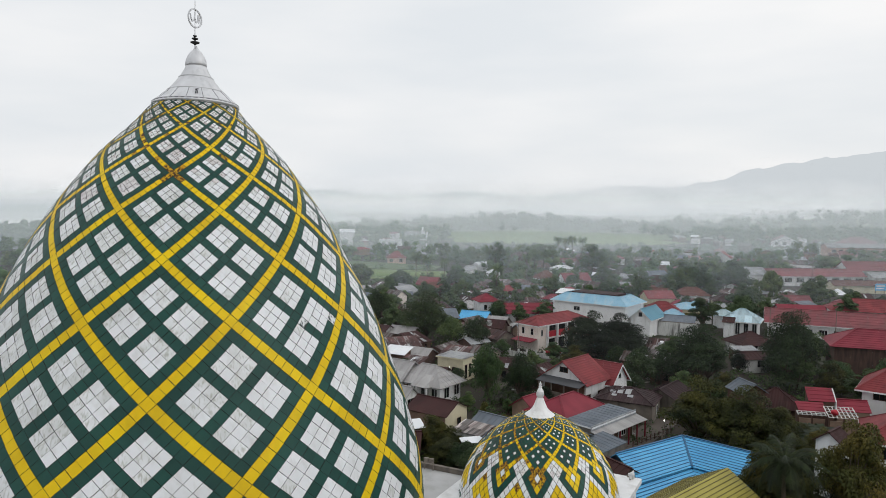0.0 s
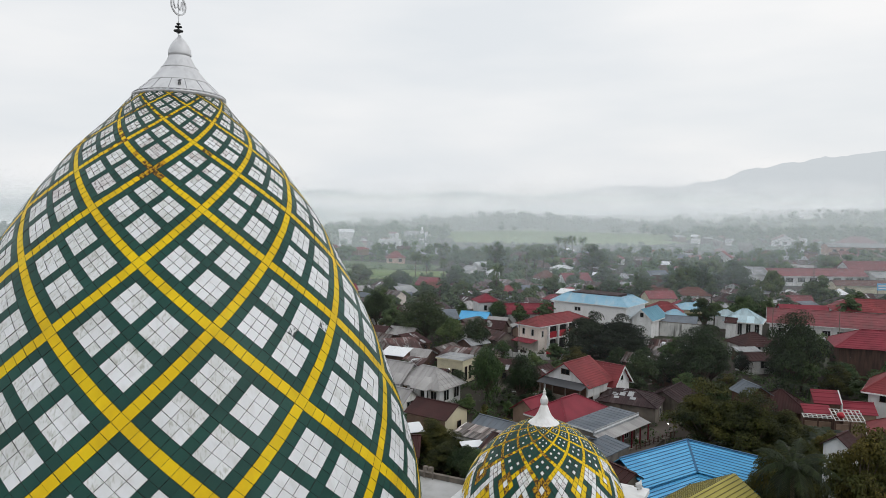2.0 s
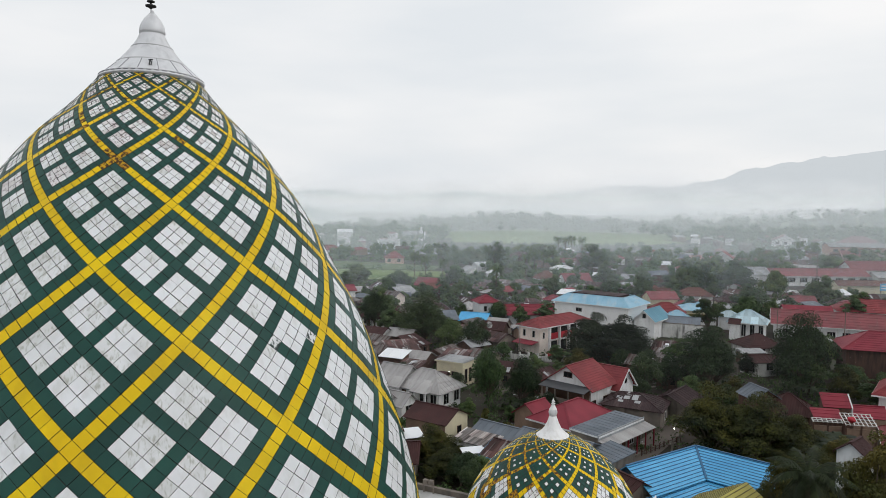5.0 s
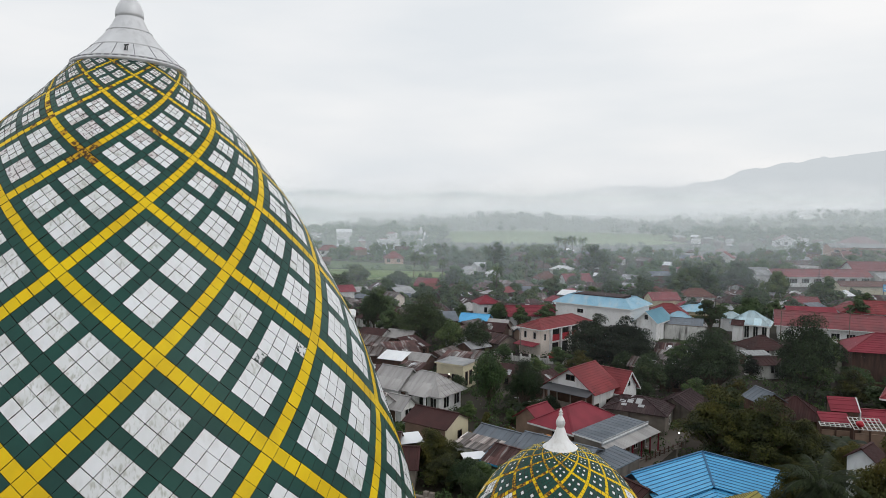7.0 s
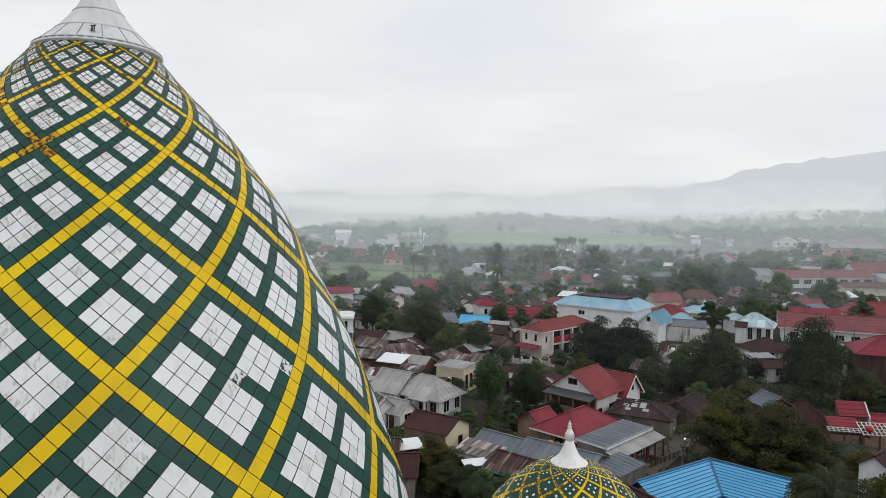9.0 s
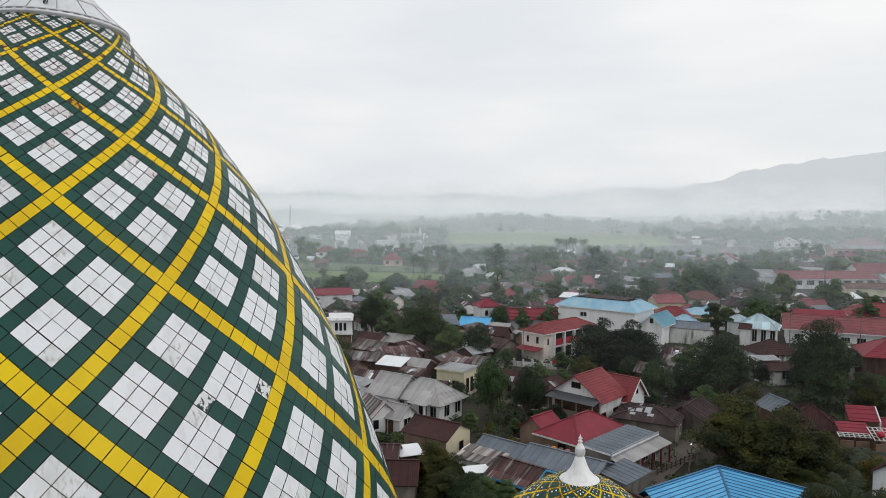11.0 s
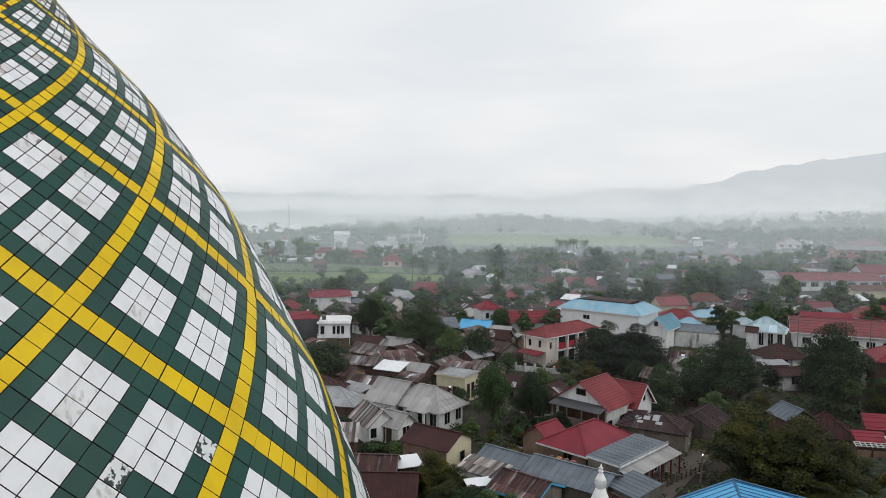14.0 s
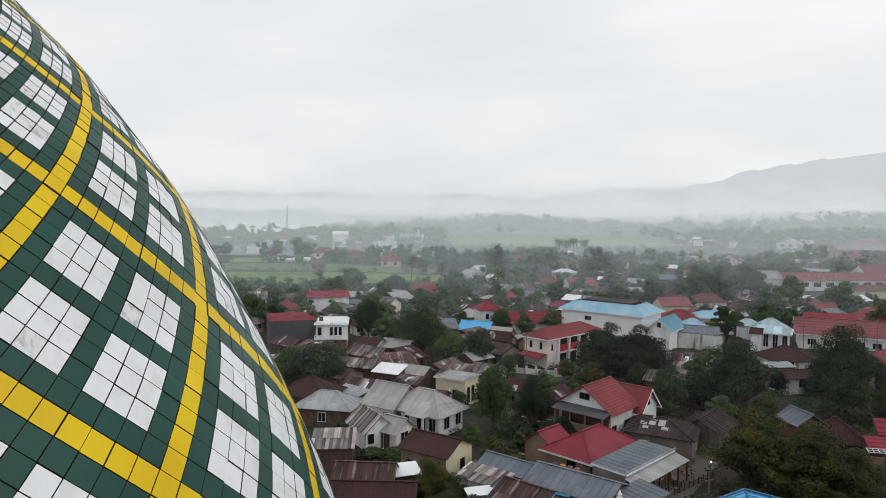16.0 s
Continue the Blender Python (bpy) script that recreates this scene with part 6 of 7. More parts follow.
crowd(205, 420, 360, 640, 26, 12, 0, (5, 9), 3.4, True)
crowd(20, 560, 780, 980, 46, 12, 0, (6, 11), 3.6, True)
crowd(-140, -14, 400, 620, 12, 12, 0, (5, 9), 3.6, True)
crowd(10, 120, 262, 330, 4, 12, 0, (4, 6), 2.6, True)
# far landmarks
house("far_house", "pink house with faded red roof at the town's edge", "house", place(131.5, 352, -8), 11, 8, 5.5, "flat", 0, 0.3, PINKISH, RED_FADED, None, True, [("S", -3, 4, 1.6, 1.6), ("S", 2, 4, 1.6, 1.6)])
house("far_house", "white gabled wing beside the pink house", "house", place(143, 354, 60), 8, 9, 5, "gable", 3, 0.5, WHITE_PAINT, RED_TILE, None, True, [("W", 0, 2.5, 1.6, 1.6)])
house("far_house", "large white house with red roof in the mist", "house", place(240, 488, 70), 14, 15, 7.8, "gable", 3.8, 0.6, WHITE_PAINT, RED_FADED, None, True, [("W", -5, 5, 2, 1.8), ("W", 0, 5, 2, 1.8), ("W", 5, 5, 2, 1.8), ("W", -5, 1.5, 2, 2), ("W", 0, 1.5, 2, 2), ("W", 5, 1.5, 2, 2)])
house("far_house", "white stair tower of the misty house", "house", place(250.5, 482, -10), 3.6, 6, 9.6, "flat", 0, 0.2, WHITE_PAINT, WHITE_PAINT, None)
house("far_school", "long two-storey building with pale roof in the mist", "school", place(252, 420, -8), 38, 12, 7.4, "gable", 2, 0.8, PINKISH, PALE_ROOF, None, False, [("S", -16 + 4 * i, 4.2, 2.4, 1.6) for i in range(9)])
house("far_school", "upper hall with pink hipped roof in the mist", "school", place(264, 442, -8), 21, 13, 8.6, "hip", 4, 0.8, WHITE_PAINT, RED_FADED, None, False)
ch = house("church", "pale church with stepped towers in the mist", "church", place(-21, 500, 4), 13, 11, 8.5, "gable", 2.5, 0.3, WHITE_PAINT, PALE_ROOF, None, False)
boxes_part("bell_tower", ch, WHITE_PAINT, (5.0, -6.1, 0, 7.4, -3.7, 12), (5.6, -5.5, 12, 6.8, -4.3, 14.5))
boxes_part("bell_tower", ch, WHITE_PAINT, (8.2, -6.1, 0, 10, -4.3, 11))
boxes_part("bell_tower", ch, WHITE_PAINT, (10.6, -6.1, 0, 12, -4.7, 9))
house("far_house", "house with pink-red hipped roof by the field", "house", place(-24, 357, 8), 9, 8, 3.4, "hip", 3, 0.6, PINKISH, RED_TILE, None, False, [("S", -3, 1, 1.5, 1.5), ("S", 2, 1, 1.5, 1.5)])
house("far_house", "low house with faded red roof by the misty school", "house", place(240, 402, -8), 19, 8, 3.6, "gable", 2.2, 0.5, PINKISH, RED_FADED, None, False)
house("far_house", "small brown-roofed field house by the paddy", "house", place(-57, 342, 5), 6, 5, 2.6, "gable", 1.6, 0.5, TIMBER, BROWN_TILE, None, False)
house("far_house", "white house with pink tile roof beyond the paddy", "house", place(-66, 412, 3), 12, 7, 3.4, "hip", 2.6, 0.6, WHITE_PAINT, RED_FADED, None, False, [("S", -3, 1, 1.5, 1.5), ("S", 2, 1, 1.5, 1.5)])
house("far_house", "white flat-roofed house beside the misty church", "house", place(-33, 436, -6), 13, 8, 8.5, "flat", 0, 0.4, WHITE_PAINT, WHITE_PAINT, None, False, [("S", -4, 5, 1.6, 1.6), ("S", 0, 5, 1.6, 1.6), ("S", 4, 5, 1.6, 1.6)])
house("far_house", "white house showing between far misty trees", "house", place(-72, 520, 10), 11, 8, 9.5, "gable", 2, 0.4, WHITE_PAINT, WHITE_ROOF, None, False)
for gx_, gy_, gl_ in ((-87, 384, 8), (-79, 379, 7), (-73, 386, 9), (-67, 381, 6)):
    house("greenhouse", "low white plastic-covered growing tunnel in the paddy", "greenhouse", place(gx_, gy_, rp.uniform(-12, 12)), gl_, 2.6, 1.3, "gable", 0.8, 0.1, OLD_WHITE, WHITE_ROOF, None, False, ridge_cap=False, group="plastic growing tunnels")
tw = empty("radio_mast", "slender mast standing in the mist", "mast", place(-128, 600, 0))
b = bmesh.new()
for sx, sy in ((-1, -1), (1, -1), (0, 1)):
    bar(b, (sx * 1.0, sy * 1.0, 0), (sx * 0.3, sy * 0.3, 30), 0.16)
for k in range(10):
    bar(b, (-1.3 + 0.1 * k, -1.3 + 0.1 * k, k * 3), (1.2 - 0.1 * k, -1.2 + 0.1 * k, k * 3 + 3), 0.1)
part("lattice", b, CONCRETE, tw)

# ---- yard clutter ----
b = bmesh.new()
for a, c in (((17.9, 81.1, 2.6), (14.9, 78.3, 2.6)), ((17.9, 81.1, 2.6), (17.9, 81.1, 0.0)), ((14.9, 78.3, 2.6), (14.9, 78.3, 0.0)), ((17.9, 81.1, 2.1), (14.9, 78.3, 2.1))):
    bar(b, a, c, 0.09)
tagged(part("pipe_frame", b, FRAME_WHITE, None), "white pipe frame standing beside the zinc lean-to", "frame")
bundle = bmesh.new()
bmesh.ops.create_icosphere(bundle, subdivisions=2, radius=0.46)
for vv in bundle.verts:
    vv.co *= 1 + 0.25 * noise.noise(vv.co * 3)
    vv.co.z *= 0.85
cloth = part("cloth_bundle", bundle, RED_PAINT, None)
cloth.matrix_basis = pose(51.25, 88.75, 3.62)
tagged(cloth, "bundled bright red cloth lying on the roof frame", "cloth")
rj = random.Random(17)
PLANK_MATS = [TIMBER, RUST_GREY, PALE_ROOF, CONCRETE]
for cx, cy, n in ((24.5, 88.5, 8), (-3.5, 114.5, 8), (-9.5, 112.0, 8), (14.2, 110.5, 8), (37.5, 119.0, 10), (41.0, 124.5, 10), (9.5, 96.5, 6), (2.5, 86.0, 6), (-17.0, 121.0, 8), (28.0, 118.0, 6)):
    for _ in range(n):
        pb = bmesh.new()
        l, w = rj.uniform(0.8, 2.4), rj.uniform(0.15, 0.7)
        box(pb, -l / 2, -w / 2, 0, l / 2, w / 2, 0.05)
        ob = part("scrap_sheet" if w > 0.4 else "plank", pb, rj.choice(PLANK_MATS), None)
        ob.matrix_basis = pose(cx + rj.uniform(-2, 2), cy + rj.uniform(-2, 2), 0.03, rj.uniform(-4, 4), rj.uniform(-4, 4), rj.uniform(0, 180))
        tagged(ob, "loose weathered scrap sheet lying in the yard" if w > 0.4 else "loose weathered timber plank lying in the yard", "scrap", "yard scraps")

lane_fence = empty("lane_fence", "low weathered timber fence along the lane", "fence", place(24.1, 85.2, 40.3))
for i in range(10):
    boxes_part("post", lane_fence, TIMBER, (i * 0.96 - 0.05, -0.05, 0, i * 0.96 + 0.05, 0.05, 0.8))
for z in (0.25, 0.58):
    boxes_part("rail", lane_fence, TIMBER, (0, -0.08, z, 8.64, -0.052, z + 0.08))

# ---- trees ----
def leaf_quads(r, blobs, count, size, flat=0.5):
    """Leaf sprays over the skins of uneven blobs (x, y, z, rx, ry, rz): kite-shaped, facing outward and up."""
    w = np.array([(b[3] * b[4] + b[3] * b[5]) for b in blobs])
    pick = r.choice(len(blobs), size=count, p=w / w.sum())
    B = np.array(blobs)[pick]
    d = r.normal(size=(count, 3))
    d /= np.linalg.norm(d, axis=1)[:, None]
    d[:, 2] = np.where(d[:, 2] < -0.2, -d[:, 2], d[:, 2])
    rad = 1.0 - 0.42 * r.random(count) ** 1.8
    pos = B[:, :3] + d * B[:, 3:] * rad[:, None]
    nrm = d + r.normal(size=(count, 3)) * 0.55 + np.array([0, 0, flat])
    nrm /= np.linalg.norm(nrm, axis=1)[:, None]
    t = np.cross(nrm, r.normal(size=(count, 3)))
    t /= np.linalg.norm(t, axis=1)[:, None]
    u = np.cross(nrm, t)
    s = size * (0.55 + 0.9 * r.random(count))[:, None]
    droop = np.array([0, 0, -0.18]) * s
    V = np.stack([pos - t * s, pos + u * s * 0.55 + nrm * s * 0.1, pos + t * s + droop, pos - u * s * 0.55 + nrm * s * 0.1], 1).reshape(-1, 3)
    F = np.arange(count * 4).reshape(-1, 4)
    return V, F


CUBE_BALL = [(x, y, z) for x in (-1, 0, 1) for y in (-1, 0, 1) for z in (-1, 0, 1) if (x, y, z) != (0, 0, 0)]
BALL_F = []
for ax in range(3):
    for side in (-1, 1):
        for u in (-1, 0):
            for w in (-1, 0):
                quad = []
                for du, dw in ((0, 0), (1, 0), (1, 1), (0, 1)):
                    c = [0, 0, 0]
                    c[ax], c[(ax + 1) % 3], c[(ax + 2) % 3] = side, u + du, w + dw
                    quad.append(CUBE_BALL.index(tuple(c)))
                BALL_F.append(quad if side > 0 else quad[::-1])
BALL_V = np.array(CUBE_BALL, float)
BALL_V /= np.linalg.norm(BALL_V, axis=1)[:, None]
BALL_F = np.array(BALL_F)


def cores(r, blobs, fill=0.62):
    """Dense lumpy insides of leaf clumps, so that little is seen through a thick crown."""
    V = [np.array(b[:3]) + BALL_V * np.array(b[3:]) * fill * (0.8 + 0.4 * r.random((26, 1))) for b in blobs]
    F = [BALL_F + 26 * i for i in range(len(blobs))]
    return np.concatenate(V), np.concatenate(F)


def crown_mesh(name, V, F, material):
    me = bpy.data.meshes.new(name)
    me.vertices.add(len(V))
    me.vertices.foreach_set("co", V.astype(np.float32).ravel())
    me.loops.add(F.size)
    me.loops.foreach_set("vertex_index", F.astype(np.int32).ravel())
    me.polygons.add(len(F))
    me.polygons.foreach_set("loop_start", np.arange(0, F.size, F.shape[1], dtype=np.int32))
    me.materials.append(material)
    me.update(calc_edges=True)
    me.validate()
    return me


def limb(bm, a, b, ra, rb, seg=7):
    a, b = Vector(a), Vector(b)
    d = (b - a).normalized()
    s = d.cross(Vector((0.3, 1, 0.2))).normalized()
    t = d.cross(s)
    r0 = [bm.verts.new(a + (s * math.cos(k) + t * math.sin(k)) * ra) for k in np.linspace(0, 2 * math.pi, seg, endpoint=False)]
    r1 = [bm.verts.new(b + (s * math.cos(k) + t * math.sin(k)) * rb) for k in np.linspace(0, 2 * math.pi, seg, endpoint=False)]
    for i in range(seg):
        j = (i + 1) % seg
        bm.faces.new((r0[i], r0[j], r1[j], r1[i]))


def tree(name, label, width, height, leaves, count, size, seed, low=0.22, blobs_n=26, dense=False):
    """A broadleaf tree: tapered trunk, limbs to each clump, a crown of leaf sprays with gaps."""
    r = np.random.default_rng(seed)
    ob = empty(name, label, "tree", Matrix.Identity(4))
    bm = bmesh.new()
    R, H = width / 2, height
    fork = Vector((r.normal() * 0.2, r.normal() * 0.2, H * low * 1.25))
    limb(bm, (0, 0, -0.2), fork, 0.035 * H, 0.026 * H, 9)
    blobs = []
    for i in range(blobs_n):
        a = i * 2.399 + r.normal() * 0.3
        f = math.sqrt((i + 0.5) / blobs_n)
        rad = R * 0.78 * f
        rad *= 0.72 + 0.5 * r.random()
        z = H * (low + 0.14 + (0.76 - low) * (1 - 0.7 * f ** 1.8) * (0.55 + 0.55 * r.random()))
        b = R * (0.12 + 0.24 * r.random())
        c = (rad * math.cos(a), rad * math.sin(a), z)
        blobs.append((*c, b * 1.1, b * 1.1, b * 0.85))
        if i % 2 and f > 0.4:
            blobs.append((c[0] * 0.92, c[1] * 0.92, max(0.12 * H, z - 0.28 * H * r.random() - 0.1 * H), b, b, b * 0.9))
        if i % 2 == 0:
            mid = fork.lerp(Vector(c), 0.5) + Vector((r.normal() * 0.2, r.normal() * 0.2, 0.3))
            limb(bm, fork, mid, 0.016 * H, 0.011 * H, 6)
            limb(bm, mid, c, 0.011 * H, 0.004 * H, 5)
    for i in range(4):
        blobs.append((R * 0.12 * r.normal(), R * 0.12 * r.normal(), H * (low + 0.2 + 0.13 * i), R * 0.36, R * 0.36, H * 0.16))
    part("trunk", bm, BARK, ob)
    V, F = leaf_quads(r, blobs, count, size)
    if dense:
        V2, F2 = cores(r, blobs)
        V, F = np.concatenate((V, V2)), np.concatenate((F, F2 + len(V)))
    part("crown", crown_mesh("crown", V, F, leaves), leaves, ob)
    return ob


KINDS = [tree("tree", "dense dark green broadleaf tree", 10, 9, LEAF_DARK, 12000, 0.15, 1, 0.1, 34),
         tree("tree", "broad mid-green mango tree", 11, 8.5, LEAF_MID, 10500, 0.18, 2, 0.1, 34),
         tree("tree", "tall uneven dark green tree", 7, 10.5, LEAF_DARK, 9000, 0.17, 3, 0.12, 26),
         tree("tree", "loose yellow-green tree with open crown", 8, 8, LEAF_YELLOW, 15000, 0.125, 4, 0.14, 30),
         tree("tree", "bushy mid-green garden tree", 6, 8.5, LEAF_MID, 8000, 0.15, 5, 0.06, 22),
         tree("tree", "dark green tree between the roofs", 10, 9, LEAF_TOWN, 4200, 0.27, 6, 0.1, 24, True),
         tree("tree", "mid-green tree between the roofs", 11, 8.5, LEAF_MID, 4200, 0.28, 7, 0.1, 24, True),
         tree("tree", "slim dark green tree between the roofs", 7, 10.5, LEAF_TOWN, 3400, 0.25, 8, 0.12, 20, True),
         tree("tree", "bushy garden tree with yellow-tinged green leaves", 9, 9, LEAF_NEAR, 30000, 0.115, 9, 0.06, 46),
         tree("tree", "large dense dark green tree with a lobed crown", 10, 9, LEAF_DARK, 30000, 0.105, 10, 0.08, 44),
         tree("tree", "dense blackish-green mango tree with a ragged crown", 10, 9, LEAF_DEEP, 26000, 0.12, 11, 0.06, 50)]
SIZES = [(10, 9), (11, 8.5), (7, 10.5), (8, 8), (6, 8.5), (10, 9), (11, 8.5), (7, 10.5), (9, 9), (10, 9), (10, 9)]
used = set()
rt = random.Random(3)


def plant(kind, x, y, width, height, label="", group=""):
    w0, h0 = SIZES[kind]
    m = pose(x, y, 0, rt.uniform(-5, 5), rt.uniform(-5, 5), rt.uniform(0, 360)) @ Matrix.Diagonal((width / w0, width / w0, height / h0, 1))
    if kind not in used:
        used.add(kind)
        KINDS[kind].matrix_basis = m
        ob = KINDS[kind]
    else:
        ob = copy_thing(KINDS[kind], Matrix.Identity(4))
        ob.matrix_basis = m
    if label:
        ob["label"] = label
    return ob


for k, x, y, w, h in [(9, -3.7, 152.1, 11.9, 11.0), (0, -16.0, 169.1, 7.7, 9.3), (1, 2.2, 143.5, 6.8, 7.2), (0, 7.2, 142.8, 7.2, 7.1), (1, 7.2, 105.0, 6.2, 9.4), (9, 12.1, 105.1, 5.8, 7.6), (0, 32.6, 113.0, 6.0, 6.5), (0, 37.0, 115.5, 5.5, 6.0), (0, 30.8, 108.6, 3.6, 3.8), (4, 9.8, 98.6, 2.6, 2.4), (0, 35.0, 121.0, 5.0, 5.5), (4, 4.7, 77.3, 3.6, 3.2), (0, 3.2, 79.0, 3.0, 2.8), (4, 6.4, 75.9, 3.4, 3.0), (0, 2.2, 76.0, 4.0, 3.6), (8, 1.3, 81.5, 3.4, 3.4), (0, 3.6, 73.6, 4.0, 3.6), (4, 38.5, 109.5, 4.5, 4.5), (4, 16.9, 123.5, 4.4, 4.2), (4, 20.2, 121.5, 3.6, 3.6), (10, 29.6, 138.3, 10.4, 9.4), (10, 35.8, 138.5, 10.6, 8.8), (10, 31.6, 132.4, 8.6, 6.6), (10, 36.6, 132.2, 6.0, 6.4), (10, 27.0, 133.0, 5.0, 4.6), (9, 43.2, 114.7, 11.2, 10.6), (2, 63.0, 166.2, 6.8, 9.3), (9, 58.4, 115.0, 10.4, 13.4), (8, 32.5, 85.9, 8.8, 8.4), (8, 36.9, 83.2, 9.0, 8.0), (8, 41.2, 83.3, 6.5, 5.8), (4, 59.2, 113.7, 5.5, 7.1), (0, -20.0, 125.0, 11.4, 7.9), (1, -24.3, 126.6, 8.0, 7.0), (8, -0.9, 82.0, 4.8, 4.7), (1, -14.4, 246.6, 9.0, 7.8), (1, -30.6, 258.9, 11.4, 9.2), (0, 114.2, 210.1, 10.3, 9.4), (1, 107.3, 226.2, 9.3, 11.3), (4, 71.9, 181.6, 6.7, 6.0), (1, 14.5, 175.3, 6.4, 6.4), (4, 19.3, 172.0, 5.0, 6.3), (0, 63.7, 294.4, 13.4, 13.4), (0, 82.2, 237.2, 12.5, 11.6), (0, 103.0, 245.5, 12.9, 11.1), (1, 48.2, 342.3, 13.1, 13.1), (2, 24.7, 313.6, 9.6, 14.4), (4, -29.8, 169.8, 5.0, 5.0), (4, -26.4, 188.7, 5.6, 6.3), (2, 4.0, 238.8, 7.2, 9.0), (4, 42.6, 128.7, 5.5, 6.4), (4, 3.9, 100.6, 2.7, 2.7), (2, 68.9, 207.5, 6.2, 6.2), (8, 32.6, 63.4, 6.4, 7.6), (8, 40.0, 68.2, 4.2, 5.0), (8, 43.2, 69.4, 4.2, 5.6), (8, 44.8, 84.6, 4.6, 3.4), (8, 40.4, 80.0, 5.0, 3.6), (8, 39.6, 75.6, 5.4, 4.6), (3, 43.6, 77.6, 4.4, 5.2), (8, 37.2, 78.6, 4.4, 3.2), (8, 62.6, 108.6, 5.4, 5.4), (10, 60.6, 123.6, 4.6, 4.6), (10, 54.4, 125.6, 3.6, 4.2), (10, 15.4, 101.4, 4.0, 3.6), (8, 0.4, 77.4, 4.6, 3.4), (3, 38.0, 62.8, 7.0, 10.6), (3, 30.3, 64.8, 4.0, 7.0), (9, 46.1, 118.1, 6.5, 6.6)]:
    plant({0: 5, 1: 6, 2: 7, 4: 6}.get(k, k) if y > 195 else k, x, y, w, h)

# small trees between the houses
TREE_AT = [(o.matrix_basis.translation.x, o.matrix_basis.translation.y) for o in scene.objects if o.parent is None and o.name.startswith("tree")]


def grove(x0, x1, y0, y1, n, gap, sizes, clear=4.0, kinds=(5, 6, 7), keep_low=((92, 200, 196, 262),)):
    done = 0
    for _ in range(n * 40):
        if done >= n:
            break
        x, y = rt.uniform(x0, x1), rt.uniform(y0, y1)
        if 16 < x < 37 and 154 < y < 172:
            continue
        if any((x - a) ** 2 + (y - c) ** 2 < gap * gap for a, c in TREE_AT) or any((x - a) ** 2 + (y - c) ** 2 < clear * clear for a, c in KEEP):
            continue
        TREE_AT.append((x, y))
        s = rt.uniform(*sizes)
        if any(a < x < b and c < y < d for a, b, c, d in keep_low):
            s = rt.uniform(3.0, 4.5)
        plant(rt.choice(kinds), x, y, s, s * rt.uniform(0.8, 1.15))
        done += 1


grove(-30, 30, 160, 232, 34, 6, (4, 8), 4.5)
grove(30, 140, 175, 250, 46, 7, (5, 10), 5.5)
grove(-70, -25, 165, 232, 22, 7, (5, 9), 5)
grove(20, 46, 104, 140, 8, 5, (3, 5), 4.2, (0, 4, 3))
grove(-16, 16, 112, 140, 6, 5, (2.5, 4), 3.6, (0, 4, 1))
grove(-80, 2, 238, 262, 16, 6, (2.5, 4.0), 5)
grove(-110, -4, 285, 360, 9, 12, (2.0, 4.0), 5)
grove(60, 80, 95, 130, 12, 6, (5, 9), 6, (0, 1, 2))


# ---- palms and banana plants ----
def frond(r, length, droop, width):
    """One feathered frond: a curved rib with many narrow hanging leaflets on both sides."""
    V, F = [], []
    rib = []
    n = 30
    for i in range(n + 1):
        t = i / n
        rib.append(Vector((length * (t - 0.2 * t * t), 0, length * (0.42 * t - droop * t * t))))
    for i in range(3, n):
        c, d = rib[i], (rib[i + 1] - rib[i - 1]).normalized()
        ll = width * math.sin(math.pi * min(1, 0.16 + i / n * 0.8)) * (0.75 + 0.5 * r.random())
        for s in (-1, 1):
            tip = c + d * 0.3 * ll + Vector((0, s * ll * 0.8, -(0.45 + 0.35 * r.random()) * ll))
            w = 0.05
            o = len(V)
            V.extend([c - d * w, c + d * w, tip + d * 0.015, tip - d * 0.015])
            F.append((o, o + 1, o + 2, o + 3))
    for i in range(0, n, 3):
        o = len(V)
        V.extend([rib[i] + Vector((0, -0.03, 0)), rib[i] + Vector((0, 0.03, 0)), rib[i + 3] + Vector((0, 0.02, 0)), rib[i + 3] + Vector((0, -0.02, 0))])
        F.append((o, o + 1, o + 2, o + 3))
    return V, F


def palm(height, spread, seed, label, leaves=None):
    r = np.random.default_rng(seed)
    ob = empty("palm_tree", label, "palm", Matrix.Identity(4))
    bm = bmesh.new()
    pts = [Vector((0.06 * height * math.sin(t * 1.6), 0.03 * height * t, height * t)) for t in np.linspace(0, 1, 7)]
    for a, b in zip(pts[:-1], pts[1:]):
        limb(bm, a, b, 0.17, 0.14, 8)
    part("trunk", bm, BARK, ob)
    for i in range(26):
        V, F = frond(r, spread * (0.85 + 0.3 * r.random()), 0.45 + 0.75 * (i / 26), 0.75)
        m = Matrix.Translation(pts[-1]) @ Matrix.Rotation(i * 2.4 + r.normal() * 0.15, 4, "Z") @ Matrix.Rotation(radians(-38 + 66 * i / 26), 4, "Y")
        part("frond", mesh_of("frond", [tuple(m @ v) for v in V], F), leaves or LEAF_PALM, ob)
    return ob


palm_a = palm(9.5, 3.6, 21, "tall coconut palm with drooping fronds")
palm_a.matrix_basis = pose(29.6, 58.4, -1.4, 0, 0, 40) @ Matrix.Diagonal((1.1, 1.1, 1.0, 1))
palm_far = palm(9.5, 3.6, 22, "coconut palm standing above the misty trees", LEAF_MID)
PALMS = [(17, 223, 9.6), (-5.8, 270, 9), (-11, 282, 9.4), (0.2, 262, 8.8), (39, 290, 10.5), (43, 297, 10), (34, 284, 9.5), (49, 305, 10), (67.5, 400, 11), (71, 403, 10.5), (75, 398, 11.5), (81, 405, 10.5),
         (-80, 402, 10.5), (-27, 366, 8), (22, 316, 10.5), (150, 330, 10), (190, 370, 11), (205, 385, 10)]
